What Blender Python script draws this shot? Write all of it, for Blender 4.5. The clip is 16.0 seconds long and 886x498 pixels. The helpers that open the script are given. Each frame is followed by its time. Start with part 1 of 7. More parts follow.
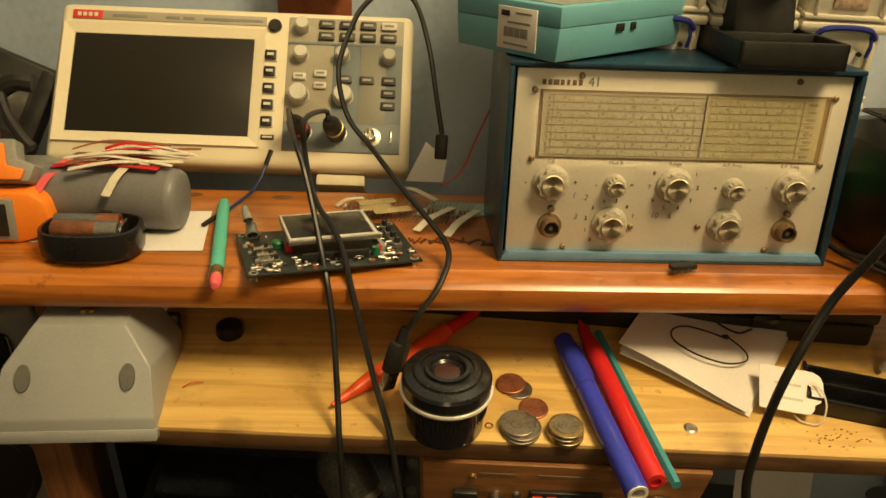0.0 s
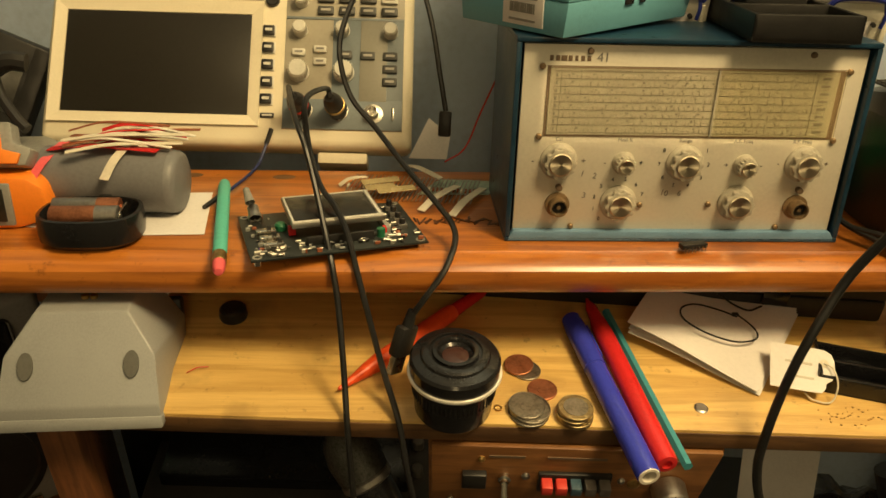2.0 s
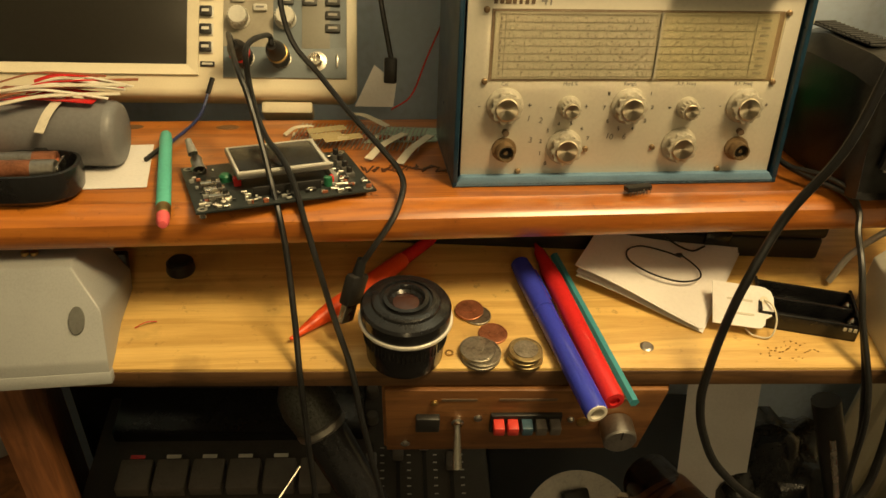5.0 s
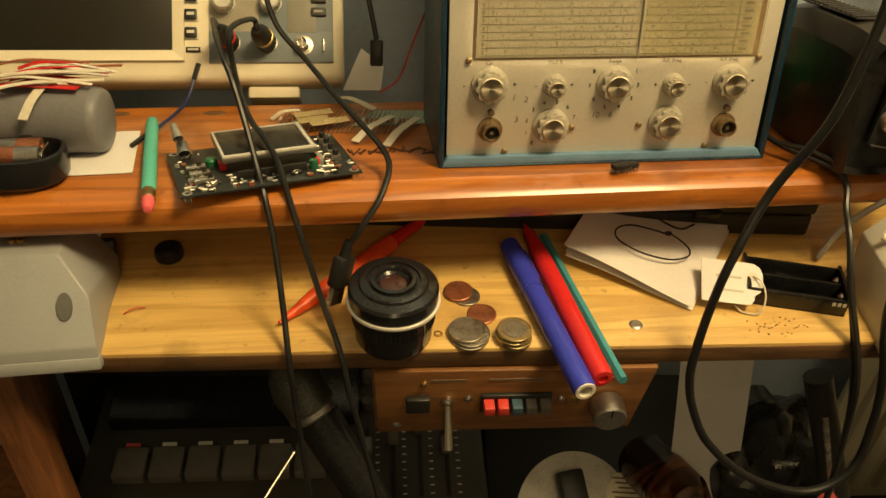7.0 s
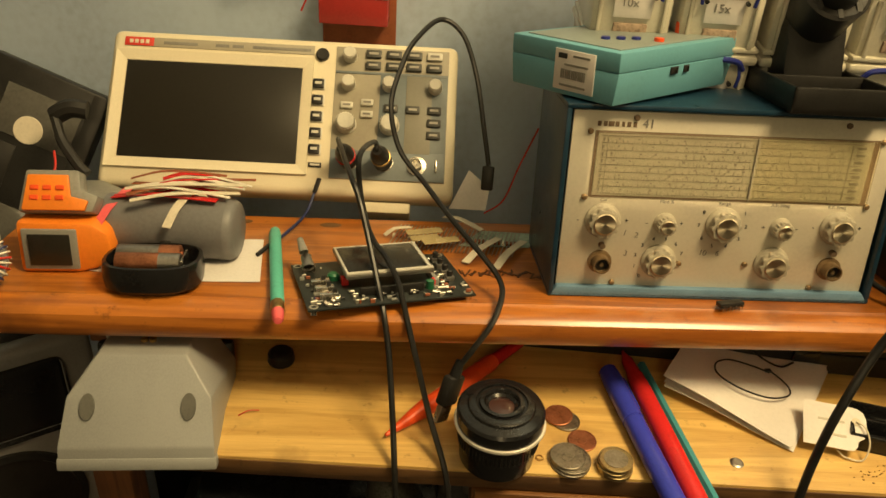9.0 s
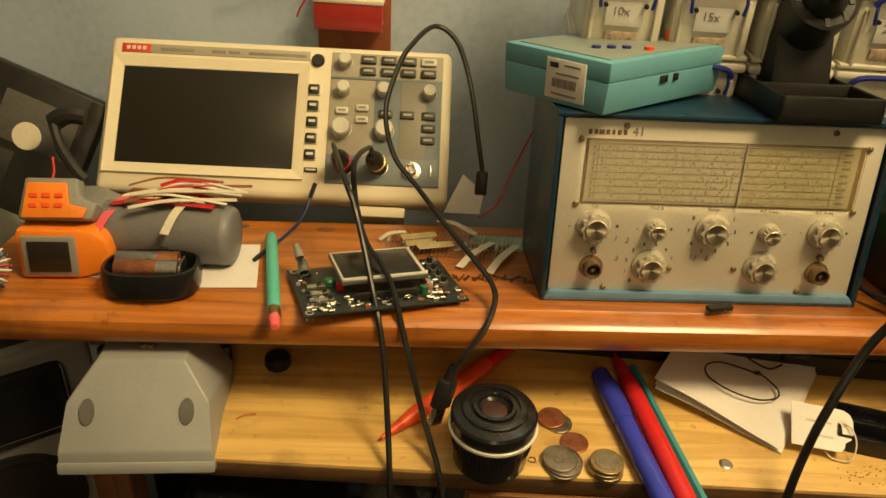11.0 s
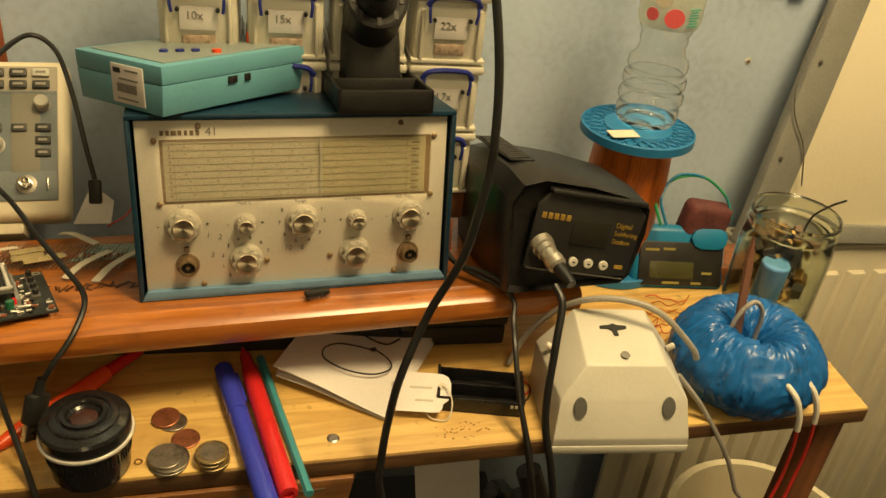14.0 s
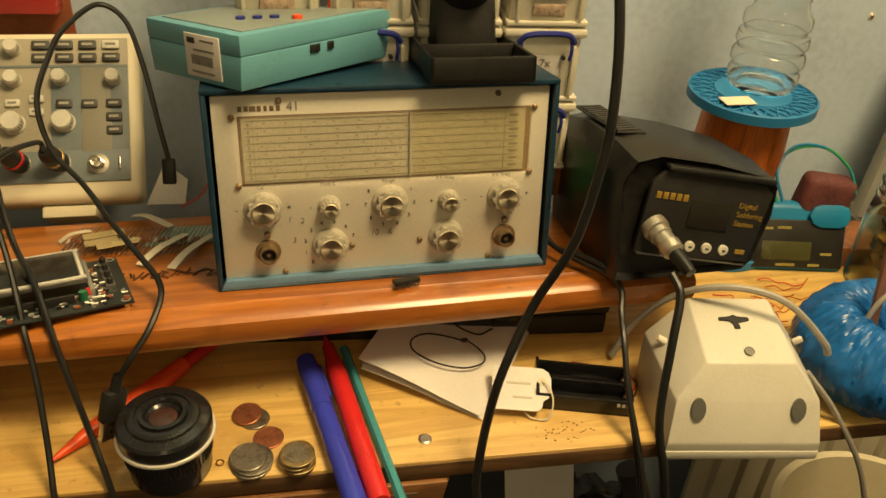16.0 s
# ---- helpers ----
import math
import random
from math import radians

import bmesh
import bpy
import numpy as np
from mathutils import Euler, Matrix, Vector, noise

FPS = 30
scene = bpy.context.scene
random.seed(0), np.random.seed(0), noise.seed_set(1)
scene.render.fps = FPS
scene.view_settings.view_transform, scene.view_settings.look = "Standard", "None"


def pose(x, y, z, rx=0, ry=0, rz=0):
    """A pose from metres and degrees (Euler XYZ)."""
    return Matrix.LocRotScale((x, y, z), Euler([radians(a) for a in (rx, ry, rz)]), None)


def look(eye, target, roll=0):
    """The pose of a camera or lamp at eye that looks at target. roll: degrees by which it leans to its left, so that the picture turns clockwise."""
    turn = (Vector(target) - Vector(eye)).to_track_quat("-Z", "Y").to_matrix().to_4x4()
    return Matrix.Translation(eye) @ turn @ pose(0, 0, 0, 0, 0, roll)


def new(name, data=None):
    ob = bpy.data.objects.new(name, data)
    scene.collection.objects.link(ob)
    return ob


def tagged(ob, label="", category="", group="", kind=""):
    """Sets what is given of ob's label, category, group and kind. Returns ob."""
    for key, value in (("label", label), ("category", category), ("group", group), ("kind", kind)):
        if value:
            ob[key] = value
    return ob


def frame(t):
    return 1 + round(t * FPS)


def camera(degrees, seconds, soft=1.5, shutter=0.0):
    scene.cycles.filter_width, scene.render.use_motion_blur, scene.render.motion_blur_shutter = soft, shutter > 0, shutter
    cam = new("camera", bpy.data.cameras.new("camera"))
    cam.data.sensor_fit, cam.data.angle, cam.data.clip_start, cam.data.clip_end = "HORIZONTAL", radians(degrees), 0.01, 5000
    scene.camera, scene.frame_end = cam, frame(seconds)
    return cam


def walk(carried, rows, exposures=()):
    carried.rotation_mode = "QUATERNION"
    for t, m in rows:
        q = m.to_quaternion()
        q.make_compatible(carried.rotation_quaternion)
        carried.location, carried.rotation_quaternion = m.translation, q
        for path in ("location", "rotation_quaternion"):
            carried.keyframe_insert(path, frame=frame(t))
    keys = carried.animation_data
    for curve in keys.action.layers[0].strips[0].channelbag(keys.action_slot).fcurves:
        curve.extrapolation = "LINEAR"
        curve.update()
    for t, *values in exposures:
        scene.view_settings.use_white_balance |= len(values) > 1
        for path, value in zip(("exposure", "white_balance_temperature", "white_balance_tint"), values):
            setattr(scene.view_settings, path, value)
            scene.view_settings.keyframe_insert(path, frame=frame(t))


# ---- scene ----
cam = camera(56.8, 16.0)
PATH = [
    (0, (0.028, 0.092, 0.393), (0.107, 1.780, -0.676), 2.9),
    (0.5, (0.025, 0.113, 0.393), (0.090, 1.754, -0.747), 3.8),
    (1, (0.024, 0.110, 0.391), (0.082, 1.743, -0.763), 3.4),
    (1.5, (0.025, 0.105, 0.393), (0.093, 1.737, -0.760), 2.7),
    (2, (0.023, 0.105, 0.395), (0.107, 1.750, -0.739), 2.4),
    (2.5, (0.024, 0.103, 0.393), (0.147, 1.734, -0.758), 2.7),
    (3, (0.028, 0.102, 0.392), (0.171, 1.712, -0.785), 2.7),
    (3.5, (0.026, 0.104, 0.391), (0.147, 1.709, -0.797), 2.4),
    (4, (0.027, 0.097, 0.401), (0.195, 1.719, -0.756), 3.2),
    (4.5, (0.025, 0.103, 0.397), (0.221, 1.682, -0.815), 3.8),
    (7, (0.034, 0.099, 0.389), (0.232, 1.651, -0.857), 2.7),
    (7.5, (0.039, 0.095, 0.387), (0.230, 1.639, -0.870), 2.6),
    (8, (0.036, 0.097, 0.395), (0.209, 1.692, -0.799), 2.8),
    (8.5, (0.026, 0.091, 0.419), (0.188, 1.762, -0.668), 3.5),
    (9, (-0.008, 0.095, 0.418), (0.063, 1.784, -0.651), 3.5),
    (9.2, (-0.019, 0.096, 0.418), (-0.015, 1.794, -0.638), 2.4),
    (11.3, (0.002, 0.089, 0.436), (0.113, 1.769, -0.643), 3.8),
    (11.5, (0.029, 0.080, 0.443), (0.176, 1.760, -0.633), 4.0),
    (12, (0.074, 0.072, 0.440), (0.399, 1.710, -0.660), 5.4),
    (12.5, (0.111, 0.062, 0.447), (0.553, 1.689, -0.630), 6.9),
    (13, (0.133, 0.053, 0.446), (0.681, 1.652, -0.622), 7.4),
    (13.5, (0.134, 0.053, 0.448), (0.676, 1.653, -0.623), 7.0),
    (14, (0.142, 0.048, 0.447), (0.682, 1.671, -0.589), 6.6),
    (14.5, (0.139, 0.062, 0.445), (0.661, 1.684, -0.602), 5.6),
    (15, (0.141, 0.072, 0.446), (0.699, 1.708, -0.560), 7.0),
    (15.5, (0.168, 0.095, 0.432), (0.557, 1.760, -0.605), 4.0),
    (16, (0.131, 0.107, 0.426), (0.522, 1.719, -0.691), 3.9),
]
walk(cam, [(t, look(eye, target, roll)) for t, eye, target, roll in PATH], [(0.0, -0.10), (9.0, -0.10), (12.0, -0.18), (16.0, -0.14)])

# ---- light ----
world = bpy.data.worlds.new("world")
world.use_nodes = True
world.node_tree.nodes["Background"].inputs[0].default_value = (0.9, 0.75, 0.5, 1)
world.node_tree.nodes["Background"].inputs[1].default_value = 0.01


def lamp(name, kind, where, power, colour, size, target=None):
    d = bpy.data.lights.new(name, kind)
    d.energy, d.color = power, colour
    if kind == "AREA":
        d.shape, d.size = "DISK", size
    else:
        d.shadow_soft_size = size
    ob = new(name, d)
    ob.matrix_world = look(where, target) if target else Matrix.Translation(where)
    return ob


WARM = (1.0, 0.74, 0.36)
lamp("ceiling_bulb", "POINT", (0.62, 0.17, 1.40), 98, WARM, 0.22)
# Added frontal fill from behind the camera; no such lamp is seen.
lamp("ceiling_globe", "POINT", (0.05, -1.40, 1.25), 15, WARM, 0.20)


# ---- materials ----
def material(name, colour, rough=0.5, metal=0.0, vary=0.15, scale=30.0, bump=0.1, fine=400.0, stain=None, stretch=(1, 1, 1), spec=0.5, coat=0.0, trans=0.0, ior=1.45, alpha=1.0):
    """A surface with variation at two sizes, in object space."""
    m = bpy.data.materials.new(name)
    m.use_nodes = True
    n, l = m.node_tree.nodes, m.node_tree.links
    b = n["Principled BSDF"]
    b.inputs["Roughness"].default_value = rough
    b.inputs["Metallic"].default_value = metal
    b.inputs["Specular IOR Level"].default_value = spec
    b.inputs["Coat Weight"].default_value = coat
    b.inputs["Transmission Weight"].default_value = trans
    b.inputs["IOR"].default_value = ior
    b.inputs["Alpha"].default_value = alpha
    tc = n.new("ShaderNodeTexCoord")
    mp = n.new("ShaderNodeMapping")
    mp.inputs["Scale"].default_value = stretch
    l.new(tc.outputs["Object"], mp.inputs["Vector"])
    a = n.new("ShaderNodeTexNoise")
    a.inputs["Scale"].default_value, a.inputs["Detail"].default_value = scale, 5
    f = n.new("ShaderNodeTexNoise")
    f.inputs["Scale"].default_value, f.inputs["Detail"].default_value = fine, 3
    for t in (a, f):
        l.new(mp.outputs["Vector"], t.inputs["Vector"])
    mix = n.new("ShaderNodeMath")
    mix.operation = "MULTIPLY_ADD"
    mix.inputs[1].default_value = 0.45
    l.new(f.outputs["Fac"], mix.inputs[0])
    half = n.new("ShaderNodeMath")
    half.operation = "MULTIPLY"
    half.inputs[1].default_value = 0.55
    l.new(a.outputs["Fac"], half.inputs[0])
    l.new(half.outputs[0], mix.inputs[2])
    ramp = n.new("ShaderNodeValToRGB")
    e = ramp.color_ramp.elements
    lo = stain if stain else tuple(c * (1 - vary) for c in colour)
    hi = tuple(min(1, c * (1 + vary * 0.6)) for c in colour)
    e[0].position, e[0].color = 0.36, (*lo, 1)
    e[1].position, e[1].color = 0.62, (*hi, 1)
    mid = e.new(0.48)
    mid.color = (*colour, 1)
    l.new(mix.outputs[0], ramp.inputs["Fac"])
    l.new(ramp.outputs["Color"], b.inputs["Base Color"])
    rr = n.new("ShaderNodeMapRange")
    rr.inputs["To Min"].default_value, rr.inputs["To Max"].default_value = max(0.02, rough * 0.75), min(1, rough * 1.3)
    l.new(a.outputs["Fac"], rr.inputs["Value"])
    l.new(rr.outputs[0], b.inputs["Roughness"])
    if bump:
        bp = n.new("ShaderNodeBump")
        bp.inputs["Strength"].default_value, bp.inputs["Distance"].default_value = bump, 0.001
        l.new(mix.outputs[0], bp.inputs["Height"])
        l.new(bp.outputs["Normal"], b.inputs["Normal"])
    return m


def wood(name, light, dark, rough, along=(1.0, 14.0, 14.0), rings=9.0, coat=0.0, bump=0.15, dirt=0.3):
    """Sawn wood: stretched grain, wavy figure, fine pores and worn dirt."""
    m = bpy.data.materials.new(name)
    m.use_nodes = True
    n, l = m.node_tree.nodes, m.node_tree.links
    b = n["Principled BSDF"]
    b.inputs["Coat Weight"].default_value, b.inputs["Coat Roughness"].default_value = coat, 0.22
    tc = n.new("ShaderNodeTexCoord")
    mp = n.new("ShaderNodeMapping")
    mp.inputs["Scale"].default_value = along
    l.new(tc.outputs["Object"], mp.inputs["Vector"])
    big = n.new("ShaderNodeTexNoise")
    big.inputs["Scale"].default_value, big.inputs["Detail"].default_value, big.inputs["Distortion"].default_value = rings, 4, 0.6
    fine = n.new("ShaderNodeTexNoise")
    fine.inputs["Scale"].default_value, fine.inputs["Detail"].default_value = 60, 4
    for t in (big, fine):
        l.new(mp.outputs["Vector"], t.inputs["Vector"])
    wave = n.new("ShaderNodeMath")
    wave.operation = "MULTIPLY"
    wave.inputs[1].default_value = 26.0
    l.new(big.outputs["Fac"], wave.inputs[0])
    sine = n.new("ShaderNodeMath")
    sine.operation = "SINE"
    l.new(wave.outputs[0], sine.inputs[0])
    s2 = n.new("ShaderNodeMath")
    s2.operation, s2.inputs[1].default_value, s2.inputs[2].default_value = "MULTIPLY_ADD", 0.22, 0.3
    l.new(sine.outputs[0], s2.inputs[0])
    s3 = n.new("ShaderNodeMath")
    s3.operation, s3.inputs[1].default_value = "MULTIPLY_ADD", 0.45
    l.new(fine.outputs["Fac"], s3.inputs[0])
    l.new(s2.outputs[0], s3.inputs[2])
    ramp = n.new("ShaderNodeValToRGB")
    e = ramp.color_ramp.elements
    e[0].position, e[0].color = 0.2, (*light, 1)
    e[1].position, e[1].color = 0.95, (*dark, 1)
    l.new(s3.outputs[0], ramp.inputs["Fac"])
    spots = n.new("ShaderNodeTexNoise")
    spots.inputs["Scale"].default_value, spots.inputs["Detail"].default_value = 17, 8
    l.new(tc.outputs["Object"], spots.inputs["Vector"])
    sr = n.new("ShaderNodeValToRGB")
    sr.color_ramp.elements[0].position, sr.color_ramp.elements[0].color = 0.56, (0, 0, 0, 1)
    sr.color_ramp.elements[1].position, sr.color_ramp.elements[1].color = 0.78, (dirt, dirt, dirt, 1)
    l.new(spots.outputs["Fac"], sr.inputs["Fac"])
    mx = n.new("ShaderNodeMix")
    mx.data_type = "RGBA"
    l.new(sr.outputs["Color"], mx.inputs["Factor"])
    l.new(ramp.outputs["Color"], mx.inputs["A"])
    mx.inputs["B"].default_value = (dark[0] * 0.3, dark[1] * 0.3, dark[2] * 0.3, 1)
    grime = n.new("ShaderNodeTexNoise")
    grime.inputs["Scale"].default_value, grime.inputs["Detail"].default_value, grime.inputs["Roughness"].default_value = 95, 6, 0.7
    l.new(tc.outputs["Object"], grime.inputs["Vector"])
    gr = n.new("ShaderNodeValToRGB")
    gr.color_ramp.elements[0].position, gr.color_ramp.elements[0].color = 0.60, (0, 0, 0, 1)
    gr.color_ramp.elements[1].position, gr.color_ramp.elements[1].color = 0.74, (dirt, dirt, dirt, 1)
    l.new(grime.outputs["Fac"], gr.inputs["Fac"])
    m2 = n.new("ShaderNodeMix")
    m2.data_type = "RGBA"
    l.new(gr.outputs["Color"], m2.inputs["Factor"])
    l.new(mx.outputs["Result"], m2.inputs["A"])
    m2.inputs["B"].default_value = (dark[0] * 0.4, dark[1] * 0.4, dark[2] * 0.4, 1)
    l.new(m2.outputs["Result"], b.inputs["Base Color"])
    rr = n.new("ShaderNodeMapRange")
    rr.inputs["To Min"].default_value, rr.inputs["To Max"].default_value = rough * 0.7, min(1, rough * 1.4)
    l.new(spots.outputs["Fac"], rr.inputs["Value"])
    l.new(rr.outputs[0], b.inputs["Roughness"])
    bp = n.new("ShaderNodeBump")
    bp.inputs["Strength"].default_value, bp.inputs["Distance"].default_value = bump, 0.0008
    l.new(s3.outputs[0], bp.inputs["Height"])
    l.new(bp.outputs["Normal"], b.inputs["Normal"])
    return m


def glass(name, colour=(1, 1, 1), rough=0.03, ior=1.45, thin=False):
    m = bpy.data.materials.new(name)
    m.use_nodes = True
    n, l = m.node_tree.nodes, m.node_tree.links
    b = n["Principled BSDF"]
    b.inputs["Base Color"].default_value = (*colour, 1)
    b.inputs["Transmission Weight"].default_value = 1.0
    b.inputs["Roughness"].default_value = rough
    b.inputs["IOR"].default_value = ior
    return m


PINE = wood("pine", (0.74, 0.50, 0.165), (0.48, 0.28, 0.075), 0.40, (1.1, 20, 20), 2.2, 0.25, 0.18, 0.75)
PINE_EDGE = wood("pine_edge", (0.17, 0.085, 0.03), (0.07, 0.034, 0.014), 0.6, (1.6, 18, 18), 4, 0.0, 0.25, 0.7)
SHELF = wood("varnished_shelf_wood", (0.52, 0.175, 0.024), (0.27, 0.075, 0.011), 0.3, (1.2, 16, 16), 3.0, 0.5, 0.14, 0.85)
DARKWOOD = wood("brown_leg_wood", (0.26, 0.10, 0.035), (0.12, 0.045, 0.018), 0.45, (14, 14, 1.5), 4, 0.1, 0.2, 0.4)
PLY = wood("brown_plywood", (0.29, 0.125, 0.037), (0.15, 0.06, 0.018), 0.5, (2, 16, 16), 4, 0.1, 0.15, 0.5)
BLUEWALL = material("pale_blue_wall_paint", (0.47, 0.57, 0.72), 0.62, vary=0.13, scale=9, bump=0.35, fine=120)
CREAM = material("cream_scope_plastic", (0.74, 0.67, 0.50), 0.42, vary=0.06, scale=12, bump=0.05, fine=700)
CREAM_FADED = material("yellowed_plastic", (0.62, 0.55, 0.40), 0.45, vary=0.08, scale=20, bump=0.05)
SCOPE_GREY = material("grey_blue_panel_film", (0.17, 0.20, 0.215), 0.45, vary=0.08, scale=30, bump=0.03)
SCOPE_TAN = material("tan_panel_film", (0.36, 0.33, 0.26), 0.45, vary=0.06, scale=30, bump=0.03)
SCREEN = material("dark_screen_glass", (0.02, 0.018, 0.014), 0.22, vary=0.1, scale=6, bump=0.0)
BLACK = material("black_plastic", (0.018, 0.017, 0.016), 0.4, vary=0.25, scale=60, bump=0.1)
BLACK_GLOSS = material("glossy_black_plastic", (0.012, 0.012, 0.013), 0.2, vary=0.2, scale=40, bump=0.03)
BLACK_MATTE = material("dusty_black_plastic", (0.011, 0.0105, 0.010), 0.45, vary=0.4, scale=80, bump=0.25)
RUBBER = material("black_cable_rubber", (0.012, 0.012, 0.012), 0.38, vary=0.3, scale=80, bump=0.1)
RED = material("red_plastic", (0.60, 0.025, 0.025), 0.2, vary=0.12, scale=40)
ORANGE = material("orange_plastic", (0.85, 0.23, 0.02), 0.42, vary=0.08, scale=30)
ORANGE_RED = material("orange_red_plastic", (0.80, 0.09, 0.02), 0.32, vary=0.1, scale=40)
BLUE_PEN = material("blue_pen_plastic", (0.04, 0.055, 0.50), 0.17, vary=0.1, scale=40)
TEAL = material("teal_plastic", (0.13, 0.345, 0.43), 0.45, vary=0.07, scale=22, bump=0.05)
AQUA = material("aqua_plastic", (0.10, 0.45, 0.36), 0.45, vary=0.1, scale=30)
METER_BLUE = material("bright_blue_plastic", (0.008, 0.165, 0.34), 0.4, vary=0.08, scale=30)
CASE_BLUE = material("blue_hammered_case_paint", (0.009, 0.034, 0.064), 0.30, vary=0.3, scale=90, bump=0.3, fine=900)
CASE_LIGHT = material("blue_grey_bezel_paint", (0.13, 0.24, 0.37), 0.35, vary=0.2, scale=60, bump=0.2, fine=900)
ALU_PANEL = material("brushed_panel_metal", (0.66, 0.62, 0.52), 0.42, 0.25, vary=0.07, scale=26, bump=0.06, stretch=(1, 1, 12))
METAL = material("bright_metal", (0.70, 0.66, 0.58), 0.25, 1.0, vary=0.12, scale=90, bump=0.05)
STEEL = material("dull_steel", (0.42, 0.40, 0.37), 0.4, 1.0, vary=0.2, scale=60, bump=0.1)
CAP_METAL = material("spun_aluminium", (0.56, 0.50, 0.38), 0.42, 1.0, vary=0.1, scale=14, bump=0.0)
spin = CAP_METAL.node_tree.nodes.new("ShaderNodeTangent")
spin.direction_type, spin.axis = "RADIAL", "Z"
CAP_METAL.node_tree.links.new(spin.outputs["Tangent"], CAP_METAL.node_tree.nodes["Principled BSDF"].inputs["Tangent"])
CAP_METAL.node_tree.nodes["Principled BSDF"].inputs["Anisotropic"].default_value = 0.85
PLUG_METAL = material("nickel_plug", (0.50, 0.46, 0.38), 0.3, 0.7, vary=0.2, scale=60)
SCALE_INK = material("faded_scale_print", (0.17, 0.15, 0.115), 0.6, vary=0.1, bump=0)
RECESS_SHADE = material("painted_recess_shade", (0.11, 0.11, 0.10), 0.5, vary=0.2, scale=60)
KEY_GREY = material("charcoal_key_plastic", (0.055, 0.055, 0.05), 0.45, vary=0.1)
LEGEND = material("grey_key_legend", (0.36, 0.34, 0.30), 0.5, vary=0.05, bump=0)
OLD_BRASS = material("tarnished_brass", (0.26, 0.18, 0.10), 0.45, 0.6, vary=0.3, scale=90)
BRASS = material("worn_brass", (0.55, 0.36, 0.13), 0.35, 1.0, vary=0.25, scale=90, bump=0.1)
COPPER_COIN = material("copper_coin", (0.42, 0.17, 0.09), 0.42, 0.85, vary=0.3, scale=120, bump=0.3, fine=600)
SILVER_COIN = material("silver_coin", (0.30, 0.27, 0.22), 0.40, 0.95, vary=0.3, scale=120, bump=0.5, fine=500)
GOLD_COIN = material("gold_coin", (0.40, 0.31, 0.16), 0.36, 0.95, vary=0.25, scale=120, bump=0.4, fine=500)
BOX_GREY = material("grey_moulded_plastic", (0.29, 0.30, 0.30), 0.36, vary=0.08, scale=25, bump=0.08, fine=800)
BOX_LIGHT = material("light_grey_moulded_plastic", (0.60, 0.58, 0.51), 0.42, vary=0.07, scale=25, bump=0.08, fine=800)
PIPE_GREY = material("grey_pvc_pipe", (0.17, 0.17, 0.175), 0.4, vary=0.12, scale=20, bump=0.06)
PAPER = material("white_paper", (0.72, 0.69, 0.67), 0.8, vary=0.06, scale=25, bump=0.15)
CARD = material("cream_card", (0.66, 0.60, 0.48), 0.8, vary=0.1, scale=40, bump=0.15)
INK = material("black_ink", (0.02, 0.02, 0.02), 0.6, vary=0.2, bump=0)
INK_BROWN = material("faded_brown_ink", (0.16, 0.11, 0.07), 0.6, vary=0.2, bump=0)
INK_GREY = material("grey_print", (0.22, 0.21, 0.19), 0.6, vary=0.2, bump=0)
DIAL = material("dial_scale_card", (0.29, 0.27, 0.21), 0.5, vary=0.07, scale=18, bump=0.02)
KNOB_WHITE = material("white_knob_plastic", (0.60, 0.58, 0.51), 0.38, vary=0.08, scale=60)
AGED_KNOB = material("aged_ivory_knob", (0.40, 0.37, 0.30), 0.55, vary=0.22, scale=140)
PCB = material("black_circuit_board", (0.022, 0.026, 0.024), 0.38, vary=0.3, scale=150, bump=0.1)
SOLDER = material("solder_and_parts", (0.50, 0.48, 0.42), 0.4, 0.7, vary=0.3, scale=150)
GREEN = material("green_plastic", (0.02, 0.28, 0.10), 0.35, vary=0.15, scale=60)
BAG_BLUE = material("blue_plastic_tape_wrap", (0.011, 0.115, 0.38), 0.30, vary=0.3, scale=45, bump=0.6, fine=150)
FLANGE_BLUE = material("blue_spool_plastic", (0.018, 0.165, 0.38), 0.42, vary=0.1, scale=30)
COPPER = material("enamelled_copper_winding", (0.52, 0.14, 0.022), 0.34, 0.45, vary=0.45, scale=40, bump=0.4, fine=300, stretch=(3, 3, 0.25))
RADIATOR = material("cream_radiator_enamel", (0.62, 0.57, 0.44), 0.4, vary=0.05, scale=9, bump=0.08)
BOARD = material("cream_board_face", (0.70, 0.64, 0.48), 0.5, vary=0.05, scale=6, bump=0.05)
FRAME_GREY = material("grey_painted_frame", (0.24, 0.24, 0.22), 0.5, vary=0.15, scale=20, bump=0.1)
CLEAR_BOX = material("clear_box_plastic", (0.88, 0.84, 0.70), 0.22, vary=0.06, scale=20, bump=0.05, trans=0.35)
CLIP_BLUE = material("dark_blue_clip_plastic", (0.02, 0.03, 0.22), 0.35, vary=0.15)
CARPET = material("dark_carpet", (0.05, 0.045, 0.045), 0.95, vary=0.5, scale=90, bump=0.8, fine=500)
# Ceiling and unseen walls are toned dark to hold back bounced light.
CEILING = material("bounce_cut_ceiling", (0.42, 0.41, 0.39), 0.8, vary=0.05, scale=5, bump=0.2)
PLASTER = material("bounce_cut_wall", (0.22, 0.22, 0.21), 0.75, vary=0.07, scale=5, bump=0.2)
DECK_GREY = material("dark_grey_recorder_plastic", (0.055, 0.05, 0.045), 0.5, vary=0.2, scale=40, bump=0.15)
DECK_KEY = material("grey_key_plastic", (0.14, 0.125, 0.11), 0.5, vary=0.15, scale=60)
SILVER_PAINT = material("silver_speaker_paint", (0.30, 0.29, 0.28), 0.4, 0.3, vary=0.12, scale=30)
CREAM_BUCKET = material("cream_bucket_plastic", (0.66, 0.60, 0.44), 0.5, vary=0.08, scale=15)
